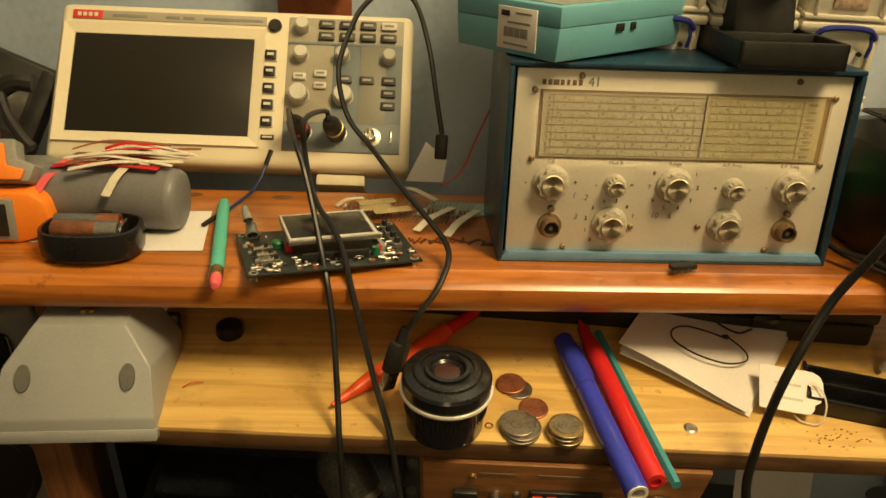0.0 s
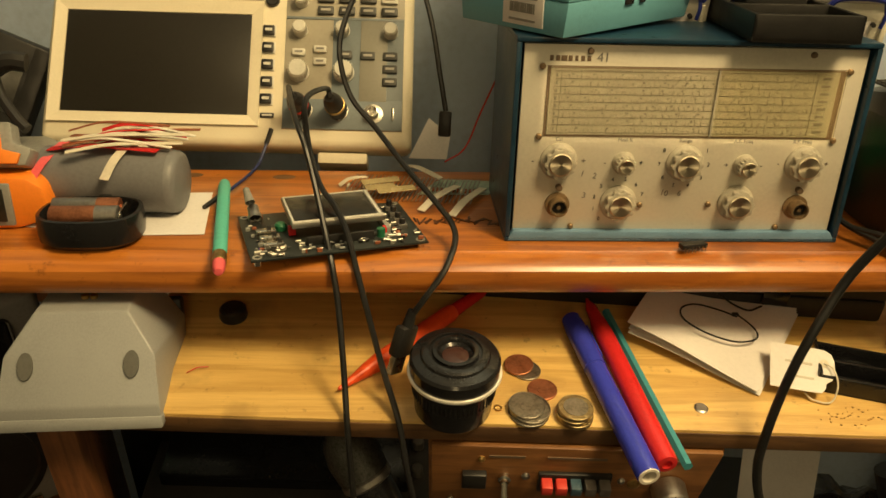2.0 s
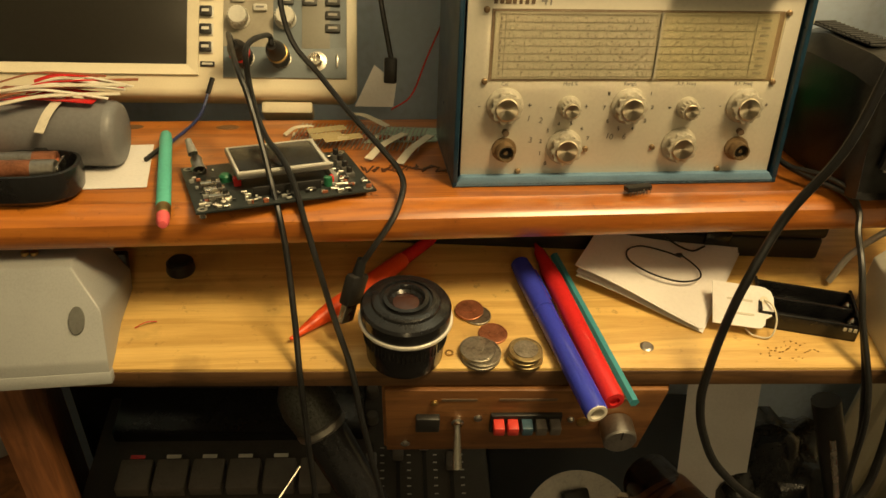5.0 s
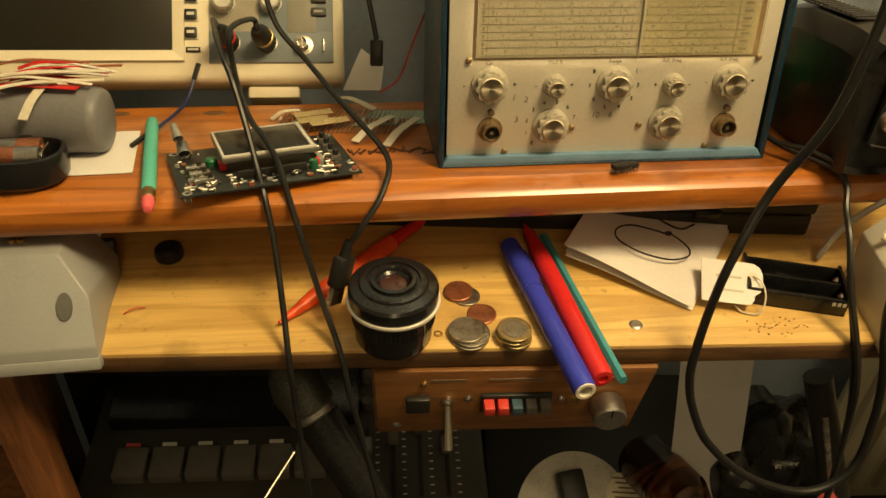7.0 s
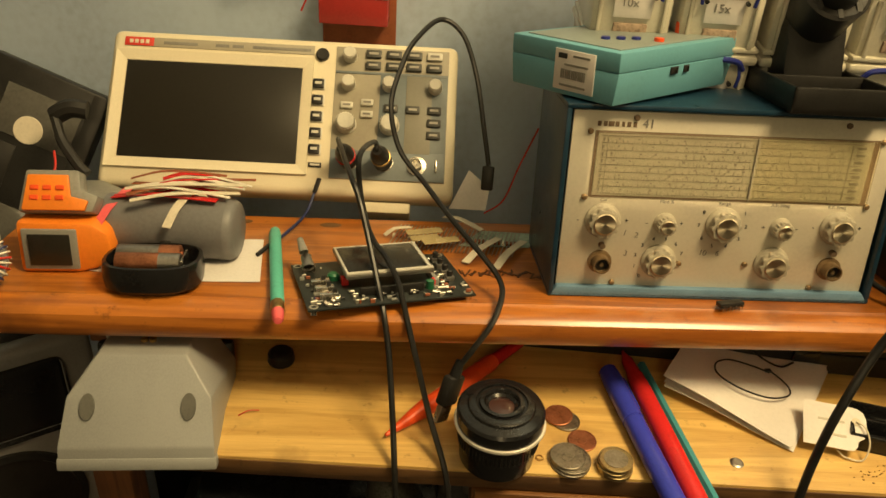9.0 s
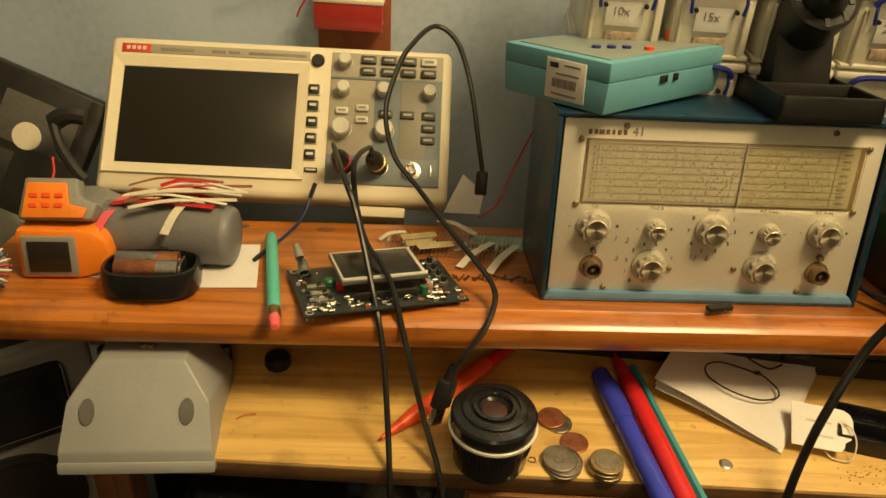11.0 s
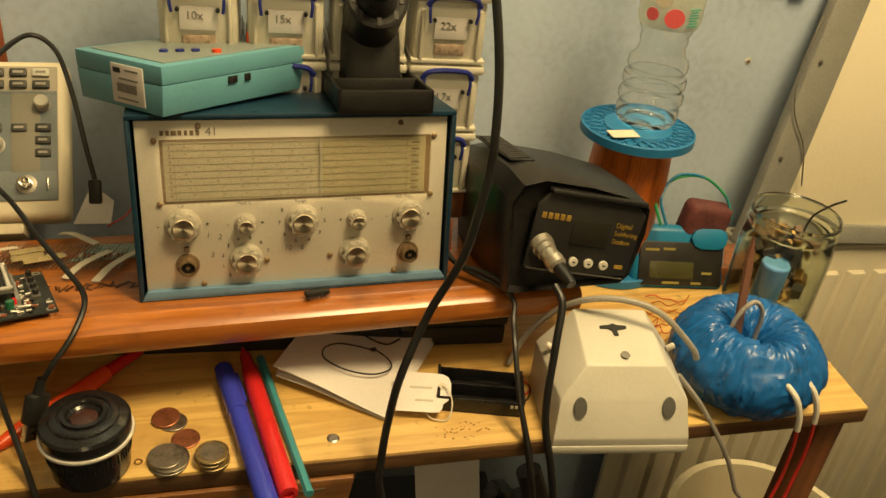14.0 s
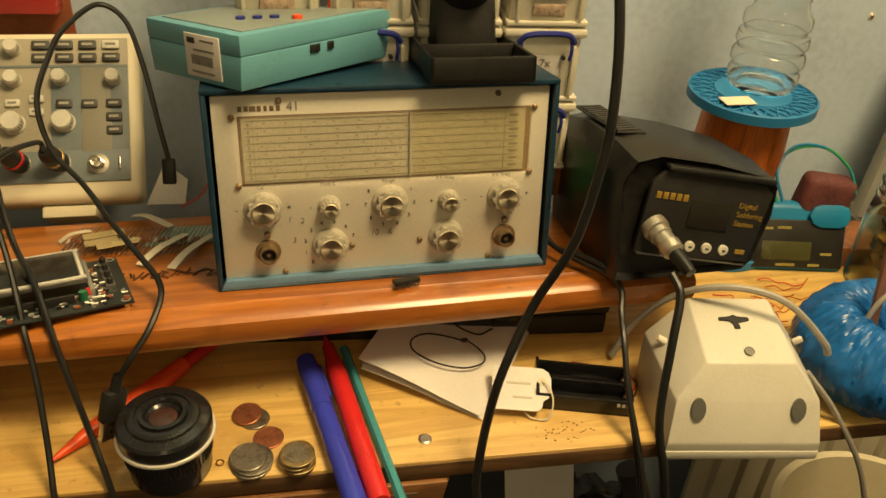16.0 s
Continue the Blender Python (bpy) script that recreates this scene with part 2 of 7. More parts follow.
GREY_FLEX = material("grey_flex", (0.34, 0.32, 0.29), 0.45, vary=0.12, scale=50)
RED_WIRE = material("red_wire", (0.55, 0.03, 0.02), 0.4, vary=0.1)
WHITE_SLEEVE = material("white_sleeve", (0.75, 0.70, 0.60), 0.5, vary=0.06)
BLUE_WIRE = material("dark_blue_wire", (0.02, 0.03, 0.12), 0.4, vary=0.1)
PINK = material("pink_plastic", (0.75, 0.12, 0.13), 0.45, vary=0.1)
RED_LABEL = material("red_label", (0.62, 0.05, 0.035), 0.45, vary=0.05)
BROWN_BOARD = material("brown_circuit_board", (0.28, 0.085, 0.035), 0.5, vary=0.2, scale=60)
CLEAR = glass("clear_plastic", (0.96, 0.97, 0.96), 0.05, 1.5)
SILVER_TRIM = material("pale_silver_trim", (0.78, 0.75, 0.68), 0.32, 0.35, vary=0.06, scale=60)
JAR_GLASS = glass("jar_glass", (0.80, 0.84, 0.74), 0.10, 1.45)


# ---- building helpers ----
def thing(name, m, label, category, group="", kind=""):
    """An empty at a thing's base, which carries its parts."""
    ob = new(name)
    ob.empty_display_size = 0.01
    ob.matrix_world = m
    return tagged(ob, label, category, group, kind)


def mesh_of(name, bm, mat, smooth=True):
    bmesh.ops.recalc_face_normals(bm, faces=bm.faces)
    me = bpy.data.meshes.new(name)
    bm.to_mesh(me)
    bm.free()
    for mm in mat if isinstance(mat, (list, tuple)) else (mat,):
        me.materials.append(mm)
    if smooth:
        me.shade_smooth()
        me.set_sharp_from_angle(angle=radians(32))
    return me


def part(name, bm, mat, parent=None, label="", smooth=True):
    """One mesh object under a thing or a part."""
    ob = new(name, mesh_of(name, bm, mat, smooth))
    if parent is not None:
        ob.parent = parent
    if label:
        ob["label"] = label
    return ob


def solo(name, bm, mat, label, category, m=None, group="", kind="", smooth=True):
    ob = part(name, bm, mat, None, "", smooth)
    if m is not None:
        ob.matrix_world = m
    return tagged(ob, label, category, group, kind)


def box(bm, c, s, bevel=0.0, seg=2, m=None):
    """A box of centre c and size s, with rounded edges."""
    r = bmesh.ops.create_cube(bm, size=1.0)
    vs = r["verts"]
    t = Matrix.Translation(c) @ Matrix.Diagonal((*s, 1))
    bmesh.ops.transform(bm, matrix=t, verts=vs)
    if bevel:
        es = list({e for v in vs for e in v.link_edges})
        g = bmesh.ops.bevel(bm, geom=es, offset=bevel, segments=seg, affect="EDGES", profile=0.5)
        vs = list({v for f in g["faces"] for v in f.verts} | {v for v in vs if v.is_valid})
    if m is not None:
        bmesh.ops.transform(bm, matrix=m, verts=vs)
    return vs


def B(c, s, bevel=0.0, seg=2, m=None):
    bm = bmesh.new()
    box(bm, c, s, bevel, seg, m)
    return bm


def lathe(bm, profile, seg=32, m=None):
    """Turn (r, z) pairs about z."""
    rings = []
    for r, z in profile:
        if r < 1e-6:
            rings.append([bm.verts.new((0, 0, z))])
        else:
            rings.append([bm.verts.new((r * math.cos(2 * math.pi * i / seg), r * math.sin(2 * math.pi * i / seg), z)) for i in range(seg)])
    for a, b in zip(rings, rings[1:]):
        for i in range(seg):
            j = (i + 1) % seg
            if len(a) == 1 and len(b) > 1:
                bm.faces.new((a[0], b[i], b[j]))
            elif len(b) == 1 and len(a) > 1:
                bm.faces.new((a[i], a[j], b[0]))
            elif len(a) > 1:
                bm.faces.new((a[i], a[j], b[j], b[i]))
    vs = [v for r in rings for v in r]
    if m is not None:
        bmesh.ops.transform(bm, matrix=m, verts=vs)
    return vs


def L(profile, seg=32, m=None):
    bm = bmesh.new()
    lathe(bm, profile, seg, m)
    return bm


def prism(bm, outline, depth, m=None, bevel=0.0):
    """A flat outline in x, y raised by depth along z."""
    vs = [bm.verts.new((x, y, 0)) for x, y in outline]
    f = bm.faces.new(vs)
    g = bmesh.ops.extrude_face_region(bm, geom=[f])
    top = [v for v in g["geom"] if isinstance(v, bmesh.types.BMVert)]
    bmesh.ops.translate(bm, vec=(0, 0, depth), verts=top)
    allv = vs + top
    if bevel:
        es = list({e for v in allv for e in v.link_edges})
        r = bmesh.ops.bevel(bm, geom=es, offset=bevel, segments=2, affect="EDGES", profile=0.5)
        allv = list({v for q in r["faces"] for v in q.verts} | {v for v in allv if v.is_valid})
    if m is not None:
        bmesh.ops.transform(bm, matrix=m, verts=allv)
    return allv


def P(outline, depth, m=None, bevel=0.0):
    bm = bmesh.new()
    prism(bm, outline, depth, m, bevel)
    return bm


def glide(points, n=10):
    """A smooth line through the points."""
    p = [Vector(q) for q in points]
    p = [p[0] * 2 - p[1]] + p + [p[-1] * 2 - p[-2]]
    out = []
    for i in range(1, len(p) - 2):
        for k in range(n):
            t = k / n
            a, b, c, d = p[i - 1], p[i], p[i + 1], p[i + 2]
            out.append(0.5 * (2 * b + (c - a) * t + (2 * a - 5 * b + 4 * c - d) * t * t + (3 * b - a - 3 * c + d) * t ** 3))
    return out + [p[-2]]


def tube(bm, points, r, seg=8, n=8, r1=None):
    """A round cable through the points."""
    line = glide(points, n) if n else [Vector(q) for q in points]
    rings, side = [], Vector((0.3, 0.2, 0.9)).normalized()
    for i, p in enumerate(line):
        d = (line[min(i + 1, len(line) - 1)] - line[max(i - 1, 0)]).normalized()
        side = (side - d * side.dot(d))
        if side.length < 1e-5:
            side = d.orthogonal()
        side.normalize()
        up = d.cross(side)
        rad = r if r1 is None else r + (r1 - r) * i / (len(line) - 1)
        rings.append([bm.verts.new(p + rad * (side * math.cos(2 * math.pi * k / seg) + up * math.sin(2 * math.pi * k / seg))) for k in range(seg)])
    for a, b in zip(rings, rings[1:]):
        for k in range(seg):
            j = (k + 1) % seg
            bm.faces.new((a[k], a[j], b[j], b[k]))
    bm.faces.new(rings[0][::-1])
    bm.faces.new(rings[-1])


def T(points, r, seg=8, n=8, r1=None):
    bm = bmesh.new()
    tube(bm, points, r, seg, n, r1)
    return bm


def rod(bm, a, b, r, seg=16, r1=None):
    tube(bm, [a, b], r, seg, 0, r1)


def ribbon(bm, points, width, thick=0.0006, side=(0, 1, 0), n=6):
    """A thin strip along the points."""
    line = glide(points, n)
    w = Vector(side).normalized() * width / 2
    prev = None
    for i, p in enumerate(line):
        up = Vector((0, 0, thick))
        row = [bm.verts.new(q) for q in (p - w, p + w, p + w + up, p - w + up)]
        if prev:
            for k in range(4):
                bm.faces.new((prev[k], prev[(k + 1) % 4], row[(k + 1) % 4], row[k]))
        else:
            bm.faces.new(row)
        prev = row
    bm.faces.new(prev[::-1])


def lettering(word, size, mat, parent, m, name="lettering", depth=0.0003):
    """Raised print in the built-in font, as a mesh."""
    c = bpy.data.curves.new(name, "FONT")
    c.body, c.size, c.extrude = word, size, depth
    tmp = bpy.data.objects.new(name, c)
    me = bpy.data.meshes.new_from_object(tmp)
    bpy.data.objects.remove(tmp)
    me.materials.clear()
    me.materials.append(mat)
    ob = new(name, me)
    ob.parent = parent
    ob.matrix_local = m
    return ob


def basis(o, u, v):
    """A pose whose x runs along u, whose y runs along v, and whose z faces out."""
    u, v = Vector(u).normalized(), Vector(v).normalized()
    w = u.cross(v)
    m = Matrix((u, v, w)).transposed().to_4x4()
    return Matrix.Translation(o) @ m


FRONT = Matrix.Rotation(radians(90), 4, "X")   # x right, y up, z towards the viewer

# ---- the room ----
SH = 0.0865           # top of the raised shelf; the desk top is at 0
FLOOR, CEIL = -0.74, 1.66
WALL = 0.830          # wall at x = 0.736
SLOPE = -0.055


def wall_y(x):
    return WALL + SLOPE * (x - 0.736)


WYAW = math.degrees(math.atan(SLOPE))
solo("floor", B((0.4, -0.9, FLOOR - 0.05), (5.2, 4.6, 0.1)), CARPET, "dark carpeted floor under the workbench", "floor", kind="structure")
# The ceiling and the three plain walls are unseen; dark tones limit bounce.
solo("ceiling", B((0.4, -0.9, CEIL + 0.05), (5.2, 4.6, 0.1)), CEILING, "unseen ceiling, toned down to limit bounced light", "ceiling", kind="structure")
solo("wall_back", B((0, 0.05, 0.46), (4.8, 0.1, 2.4)), BLUEWALL, "pale blue painted plaster wall with small marks", "wall", pose(0.4, wall_y(0.4), 0, 0, 0, WYAW), kind="structure")
solo("wall_front", B((0.4, -2.65, 0.46), (5.2, 0.1, 2.4)), PLASTER, "unseen room wall, darkened to limit bounced light", "wall", kind="structure")
solo("wall_left", B((-1.75, -0.9, 0.46), (0.1, 4.6, 2.4)), PLASTER, "unseen room wall, darkened to limit bounced light", "wall", kind="structure")
solo("wall_right", B((2.45, -0.9, 0.46), (0.1, 4.6, 2.4)), PLASTER, "unseen room wall, darkened to limit bounced light", "wall", kind="structure")

# ---- the bench ----
bench = thing("workbench", pose(0, 0, 0), "worn pine workbench top with dirty front edge", "workbench")
bm = bmesh.new()
prism(bm, [(-0.226, 0.4895), (0.680, 0.4560), (0.706, 0.700), (-0.226, 0.745)], 0.016, Matrix.Translation((0, 0, -0.016)), 0.0015)
top = part("top", bm, PINE, bench)
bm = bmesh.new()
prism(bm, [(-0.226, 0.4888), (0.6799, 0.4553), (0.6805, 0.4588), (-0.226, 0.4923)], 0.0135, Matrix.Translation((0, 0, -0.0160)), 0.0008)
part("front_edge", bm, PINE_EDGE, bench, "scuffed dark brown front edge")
for a, b in (((-0.211, 0.505, -0.016), (-0.211, 0.505, FLOOR)), ((0.660, 0.478, -0.016), (0.655, 0.478, FLOOR))):
    v = Vector(b) - Vector(a)
    m = Matrix.Translation((Vector(a) + Vector(b)) / 2) @ v.to_track_quat("Z", "Y").to_matrix().to_4x4()
    part("leg", B((0, 0, 0), (0.026, 0.026, v.length), 0.002, 2, m), DARKWOOD, bench, "reddish brown square wooden leg")
# screw head in the top, knot hole
part("screw", L([(0.0001, 0.0012), (0.0035, 0.0012), (0.0048, 0.0004), (0.0048, -0.001)], 16, Matrix.Translation((0.2211, 0.4930, 0))), STEEL, bench, "flat screw head")

shelf = thing("raised_shelf", pose(0.05, 0.5385, 0, 0, 0, 1.5), "orange varnished wooden shelf board with rounded front edge", "shelf")
prof = [(0.0, -0.014), (0.0010, -0.0205), (0.0035, -0.0245), (0.008, -0.0270), (0.176, -0.0270), (0.176, 0.0), (0.0165, 0.0), (0.0150, -0.0012), (0.0125, -0.0018), (0.007, -0.003), (0.003, -0.0055), (0.0008, -0.008)]
bm = bmesh.new()
prism(bm, prof, 0.755, Matrix.Translation((-0.372, 0, SH)) @ Matrix(((0, 0, 1, 0), (1, 0, 0, 0), (0, 1, 0, 0), (0, 0, 0, 1))))
part("board", bm, SHELF, shelf)
for x in (-0.30, 0.345):
    part("support_block", B((x, 0.15, (SH - 0.027) / 2), (0.03, 0.09, SH - 0.027), 0.002), DARKWOOD, shelf)
for x, y in ((-0.125, 0.160), (-0.200, 0.163)):
    part("knot", L([(0.0001, SH + 0.0003), (0.006, SH + 0.0003), (0.008, SH - 0.0005)], 14, Matrix.Translation((x, y, 0)) @ Matrix.Diagonal((1.4, 0.8, 1, 1))), PINE_EDGE, shelf, "dark brown knot")

# ---- the oscilloscope ----
SU, SV = Vector((0.99993, -0.01122, -0.00194)), Vector((0.00912, 0.68680, 0.72679))
scope_m = basis(Vector((-0.2687, 0.7412, 0.0920)) + SU * 0.1387 + SV * 0.0457, SU, SV)   # centre of the face
scope = thing("oscilloscope", scope_m, "cream bench oscilloscope with dark blank screen, leaning back", "oscilloscope")
W2, H2 = 0.1545, 0.0725


def sbox(name, u, v, su, sv, z0, z1, mat, bev=0.0006, parent=None, label=""):
    """A raised or sunk block on the face; u, v from the lower left corner of the screen."""
    return part(name, B((u - 0.1387, v - 0.0457, (z0 + z1) / 2), (su, sv, z1 - z0), bev), mat, parent or scope, label)


bm = bmesh.new()
box(bm, (0, 0, -0.014), (2 * W2, 2 * H2, 0.028), 0.007, 3)
part("front_shell", bm, CREAM, scope)
part("rear_shell", B((0, -0.002, -0.044), (0.286, 0.122, 0.040), 0.008, 3), CREAM_FADED, scope)
# raised screen frame: four mitred bars
fr_o, fr_i = (-0.010, -0.0095, 0.1645, 0.0985), (-0.0005, -0.0005, 0.155, 0.089)
bm = bmesh.new()
ring = []
for (x0, y0, x1, y1), z in ((fr_o, 0.0005), (fr_o, 0.0030), (fr_i, 0.0012), (fr_i, 0.0)):
    ring.append([bm.verts.new((x - 0.1387, y - 0.0457, z)) for x, y in ((x0, y0), (x1, y0), (x1, y1), (x0, y1))])
for a, b in zip(ring, ring[1:]):
    for i in range(4):
        bm.faces.new((a[i], a[(i + 1) % 4], b[(i + 1) % 4], b[i]))
part("screen_frame", bm, CREAM, scope, smooth=False)
sbox("screen", 0.07725, 0.04425, 0.1545, 0.0885, -0.002, 0.0009, SCREEN, 0.0002, label="dark blank display glass")
sbox("title_strip", 0.0800, 0.1065, 0.1685, 0.0085, -0.001, 0.0008, SCOPE_TAN, 0.0002)
sbox("brand_patch", 0.0085, 0.1065, 0.0255, 0.0080, 0.0, 0.0012, RED_LABEL, 0.0002, label="red brand patch with pale marks")
for i in range(4):
    sbox("brand_mark", 0.0015 + 0.0047 * i, 0.1065, 0.0032, 0.0036, 0.0010, 0.0015, CARD, 0.0001)
for u, w in ((0.045, 0.030), (0.082, 0.012), (0.096, 0.010), (0.135, 0.052)):
    sbox("print_bar", u, 0.1062, w, 0.0028, 0.0006, 0.0011, INK_GREY, 0.0001)
# control panel
sbox("control_panel", 0.2345, 0.0500, 0.1010, 0.1230, -0.001, 0.0010, SCOPE_TAN, 0.0004)
sbox("vertical_panel", 0.2545, 0.0385, 0.0600, 0.0990, 0.0008, 0.0014, SCOPE_GREY, 0.0002)
sbox("input_panel", 0.2345, 0.0020, 0.1000, 0.0260, 0.0009, 0.0018, SCOPE_GREY, 0.0002)
sbox("panel_stripe", 0.2345, 0.0872, 0.1000, 0.0022, 0.0009, 0.0018, SCOPE_GREY, 0.0002)
sbox("trigger_panel", 0.2595, 0.0500, 0.0230, 0.0720, 0.0010, 0.0020, material("olive_panel_film", (0.24, 0.23, 0.19), 0.45, vary=0.06), 0.0002)


def knob(u, v, r, h, mat=KNOB_WHITE, parent=None, name="knob"):
    k = part(name, L([(r * 1.12, 0.001), (r * 1.12, 0.003), (r, 0.0035), (r * 0.94, h - 0.001), (r * 0.85, h), (0, h)], 28, Matrix.Translation((u - 0.1387, v - 0.0457, 0))), mat, parent or scope)
    bm = bmesh.new()
    for i in range(20):
        a = 2 * math.pi * i / 20
        box(bm, (u - 0.1387 + math.cos(a) * r, v - 0.0457 + math.sin(a) * r, h * 0.55), (0.0008, 0.0008, h * 0.7))
    part("grip_ribs", bm, mat, k)
    return k


for u, v, r in ((0.1965, 0.1020, 0.0056), (0.1965, 0.0755, 0.0056), (0.2325, 0.0760, 0.0056), (0.2735, 0.0755, 0.0056), (0.1965, 0.0385, 0.0080), (0.2345, 0.0388, 0.0080)):
    knob(u, v, r, 0.0125)


def key(u, v, su, sv, mat=BLACK, name="button"):
    k = sbox(name, u, v, su, sv, 0.0008, 0.0044, mat, 0.0011)
    part("legend", B((u - 0.1387, v - 0.0457, 0.0045), (su * 0.6, sv * 0.28, 0.0004)), INK_GREY if mat is KNOB_WHITE else (LEGEND if mat is KEY_GREY else KNOB_WHITE), k)
    return k


for i in range(5):
    sbox("soft_key_frame", 0.1700, 0.0872 - 0.0152 * i - 0.0125, 0.0120, 0.0105, 0.0, 0.0014, KNOB_WHITE, 0.0008)
    key(0.1700, 0.0872 - 0.0152 * i - 0.0125, 0.0098, 0.0086, BLACK, "soft_key")
part("run_key", L([(0.0058, 0), (0.0058, 0.003), (0.005, 0.004), (0, 0.004)], 24, Matrix.Translation((0.1718 - 0.1387, 0.1025 - 0.0457, 0))), BLACK, scope)
for i in range(4):
    for j in range(2):
        key(0.2175 + 0.0182 * i, 0.1050 - 0.0110 * j, 0.0138, 0.0074, KNOB_WHITE if (i == 3 and j == 0) else KEY_GREY)
for u, v in ((0.2140, 0.0590), (0.2140, 0.0480), (0.1960, 0.0558)):
    key(u, v, 0.0110, 0.0062, KNOB_WHITE)
for u, v in ((0.2350, 0.0545), (0.2545, 0.0540), (0.2735, 0.0540), (0.2735, 0.0425), (0.2735, 0.0312)):
    key(u, v, 0.0124, 0.0072, KEY_GREY)
sbox("usb_socket", 0.1715, 0.0000, 0.0115, 0.0042, 0.0, 0.0016, BLACK, 0.0003)
sbox("usb_tongue", 0.1715, 0.0000, 0.0085, 0.0018, 0.001, 0.0021, KNOB_WHITE, 0.0002)
for i, (u, v) in enumerate(((0.2010, 0.0050), (0.2310, 0.0050), (0.2600, 0.0030))):
    c = part("bnc_socket", L([(0.0085, 0.0008), (0.0085, 0.0026), (0.0052, 0.003), (0.0048, 0.011), (0.0040, 0.0112), (0.0038, 0.006), (0.0012, 0.006), (0.001, 0.009), (0, 0.009)], 26, Matrix.Translation((u - 0.1387, v - 0.0457, 0))), METAL, scope, "nickel bayonet socket")
sbox("ground_tab", 0.2770, 0.0030, 0.0016, 0.0110, 0.0, 0.004, METAL, 0.0003)
for u in (0.035, 0.235):
    sbox("foot", u, -0.0330, 0.042, 0.010, -0.034, -0.008, CREAM, 0.002)

# ---- the signal generator ----
gen_m = pose(0.2066, 0.5741, SH, 0, 0, 1.3) @ FRONT     # x right, y up, z to the viewer
gen = thing("signal_generator", gen_m, "vintage signal generator in blue steel case with pale metal panel", "test equipment")
GW, GH, GD = 0.236, 0.139, 0.100
t = 0.0035
for nm, c, sz in (("case_floor", (0, t / 2, -GD / 2), (GW, t, GD)), ("case_top", (0, GH - t / 2, -GD / 2), (GW, t, GD)), ("case_side", (-GW / 2 + t / 2, GH / 2, -GD / 2), (t, GH - 2 * t, GD)), ("case_side", (GW / 2 - t / 2, GH / 2, -GD / 2), (t, GH - 2 * t, GD)), ("case_back", (0, GH / 2, -GD + t / 2), (GW - 2 * t, GH - 2 * t, t))):
    part(nm, B(c, sz, 0.0008), CASE_BLUE, gen)
part("bottom_bezel", P([(-GW / 2 + 0.001, 0.0), (0.0, 0.0), (GW / 2 - 0.001, 0.0), (GW / 2 - 0.006, 0.0075), (-GW / 2 + 0.006, 0.0075)], 0.006, Matrix.Translation((0, 0.0004, -0.0060)), 0.0006), CASE_LIGHT, gen, "lighter blue sloping lower rim")
PW, PH = 0.2245, 0.1265
part("panel", B((0, 0.0075 + PH / 2, -0.0065), (PW, PH, 0.003), 0.0006), ALU_PANEL, gen, "pale brushed metal front panel")
# coordinates on the panel: x from its middle, y from the shelf
DX0, DX1, DY0, DY1 = -0.0965, 0.0995, 0.0740, 0.1205
part("dial_recess", B(((DX0 + DX1) / 2, (DY0 + DY1) / 2, -0.0052), (DX1 - DX0, DY1 - DY0, 0.0012)), INK_BROWN, gen)
dial = part("dial_scale", B(((DX0 + DX1) / 2 - 0.001, (DY0 + DY1) / 2, -0.0044), (DX1 - DX0 - 0.006, DY1 - DY0 - 0.003, 0.0008)), DIAL, gen, "printed tuning scale with eight ruled bands")
rows = 8
bm, bm2 = bmesh.new(), bmesh.new()
rnd = random.Random(4)
for r in range(rows + 1):
    y = DY0 + 0.0030 + (DY1 - DY0 - 0.006) * r / rows
    box(bm, ((DX0 + DX1) / 2 - 0.003, y, -0.0038), (DX1 - DX0 - 0.016, 0.00014, 0.0004))
    if r < rows:
        x = DX0 + 0.012
        while x < DX1 - 0.020:
            box(bm, (x, y + 0.0012, -0.0038), (0.00025, 0.0016 if rnd.random() < 0.7 else 0.0026, 0.0004))
            x += rnd.uniform(0.002, 0.0065)
        x = DX0 + 0.010 + rnd.uniform(0, 0.012)
        while x < DX1 - 0.022:
            box(bm2, (x, y + 0.0030, -0.0038), (0.0014, 0.0009, 0.0004))
            x += rnd.uniform(0.010, 0.024)
        box(bm2, (DX0 + 0.0062, y + 0.0024, -0.0038), (0.0012, 0.0022, 0.0004))
        box(bm2, (DX1 - 0.012, y + 0.0024, -0.0038), (0.006, 0.0016, 0.0004))
for x in (DX0 + 0.0090, DX1 - 0.0185):
    box(bm, (x, (DY0 + DY1) / 2, -0.0038), (0.0003, DY1 - DY0 - 0.006, 0.0004))
part("scale_lines", bm, SCALE_INK, dial, smooth=False)
part("scale_figures", bm2, SCALE_INK, dial, "unreadable printed figures", smooth=False)
part("pointer", B((0.0150, (DY0 + DY1) / 2, -0.0030), (0.0010, DY1 - DY0 - 0.002, 0.0008)), INK_GREY, gen, "vertical tuning pointer")
win = part("dial_window", B(((DX0 + DX1) / 2, (DY0 + DY1) / 2, -0.0022), (DX1 - DX0 - 0.0005, DY1 - DY0 - 0.0005, 0.0006)), glass("yellowed_acrylic", (0.98, 0.96, 0.90), 0.06, 1.12), gen, "yellowed clear window")
win.visible_shadow = False
film_ = part("tinted_film", B(((DX1 + 0.0165) / 2, (DY0 + DY1) / 2, -0.0028), (DX1 - 0.0165, DY1 - DY0 - 0.001, 0.0004)), glass("olive_film", (0.93, 0.91, 0.80), 0.1, 1.05), gen, "olive tinted film over the scale")
film_.visible_shadow = False
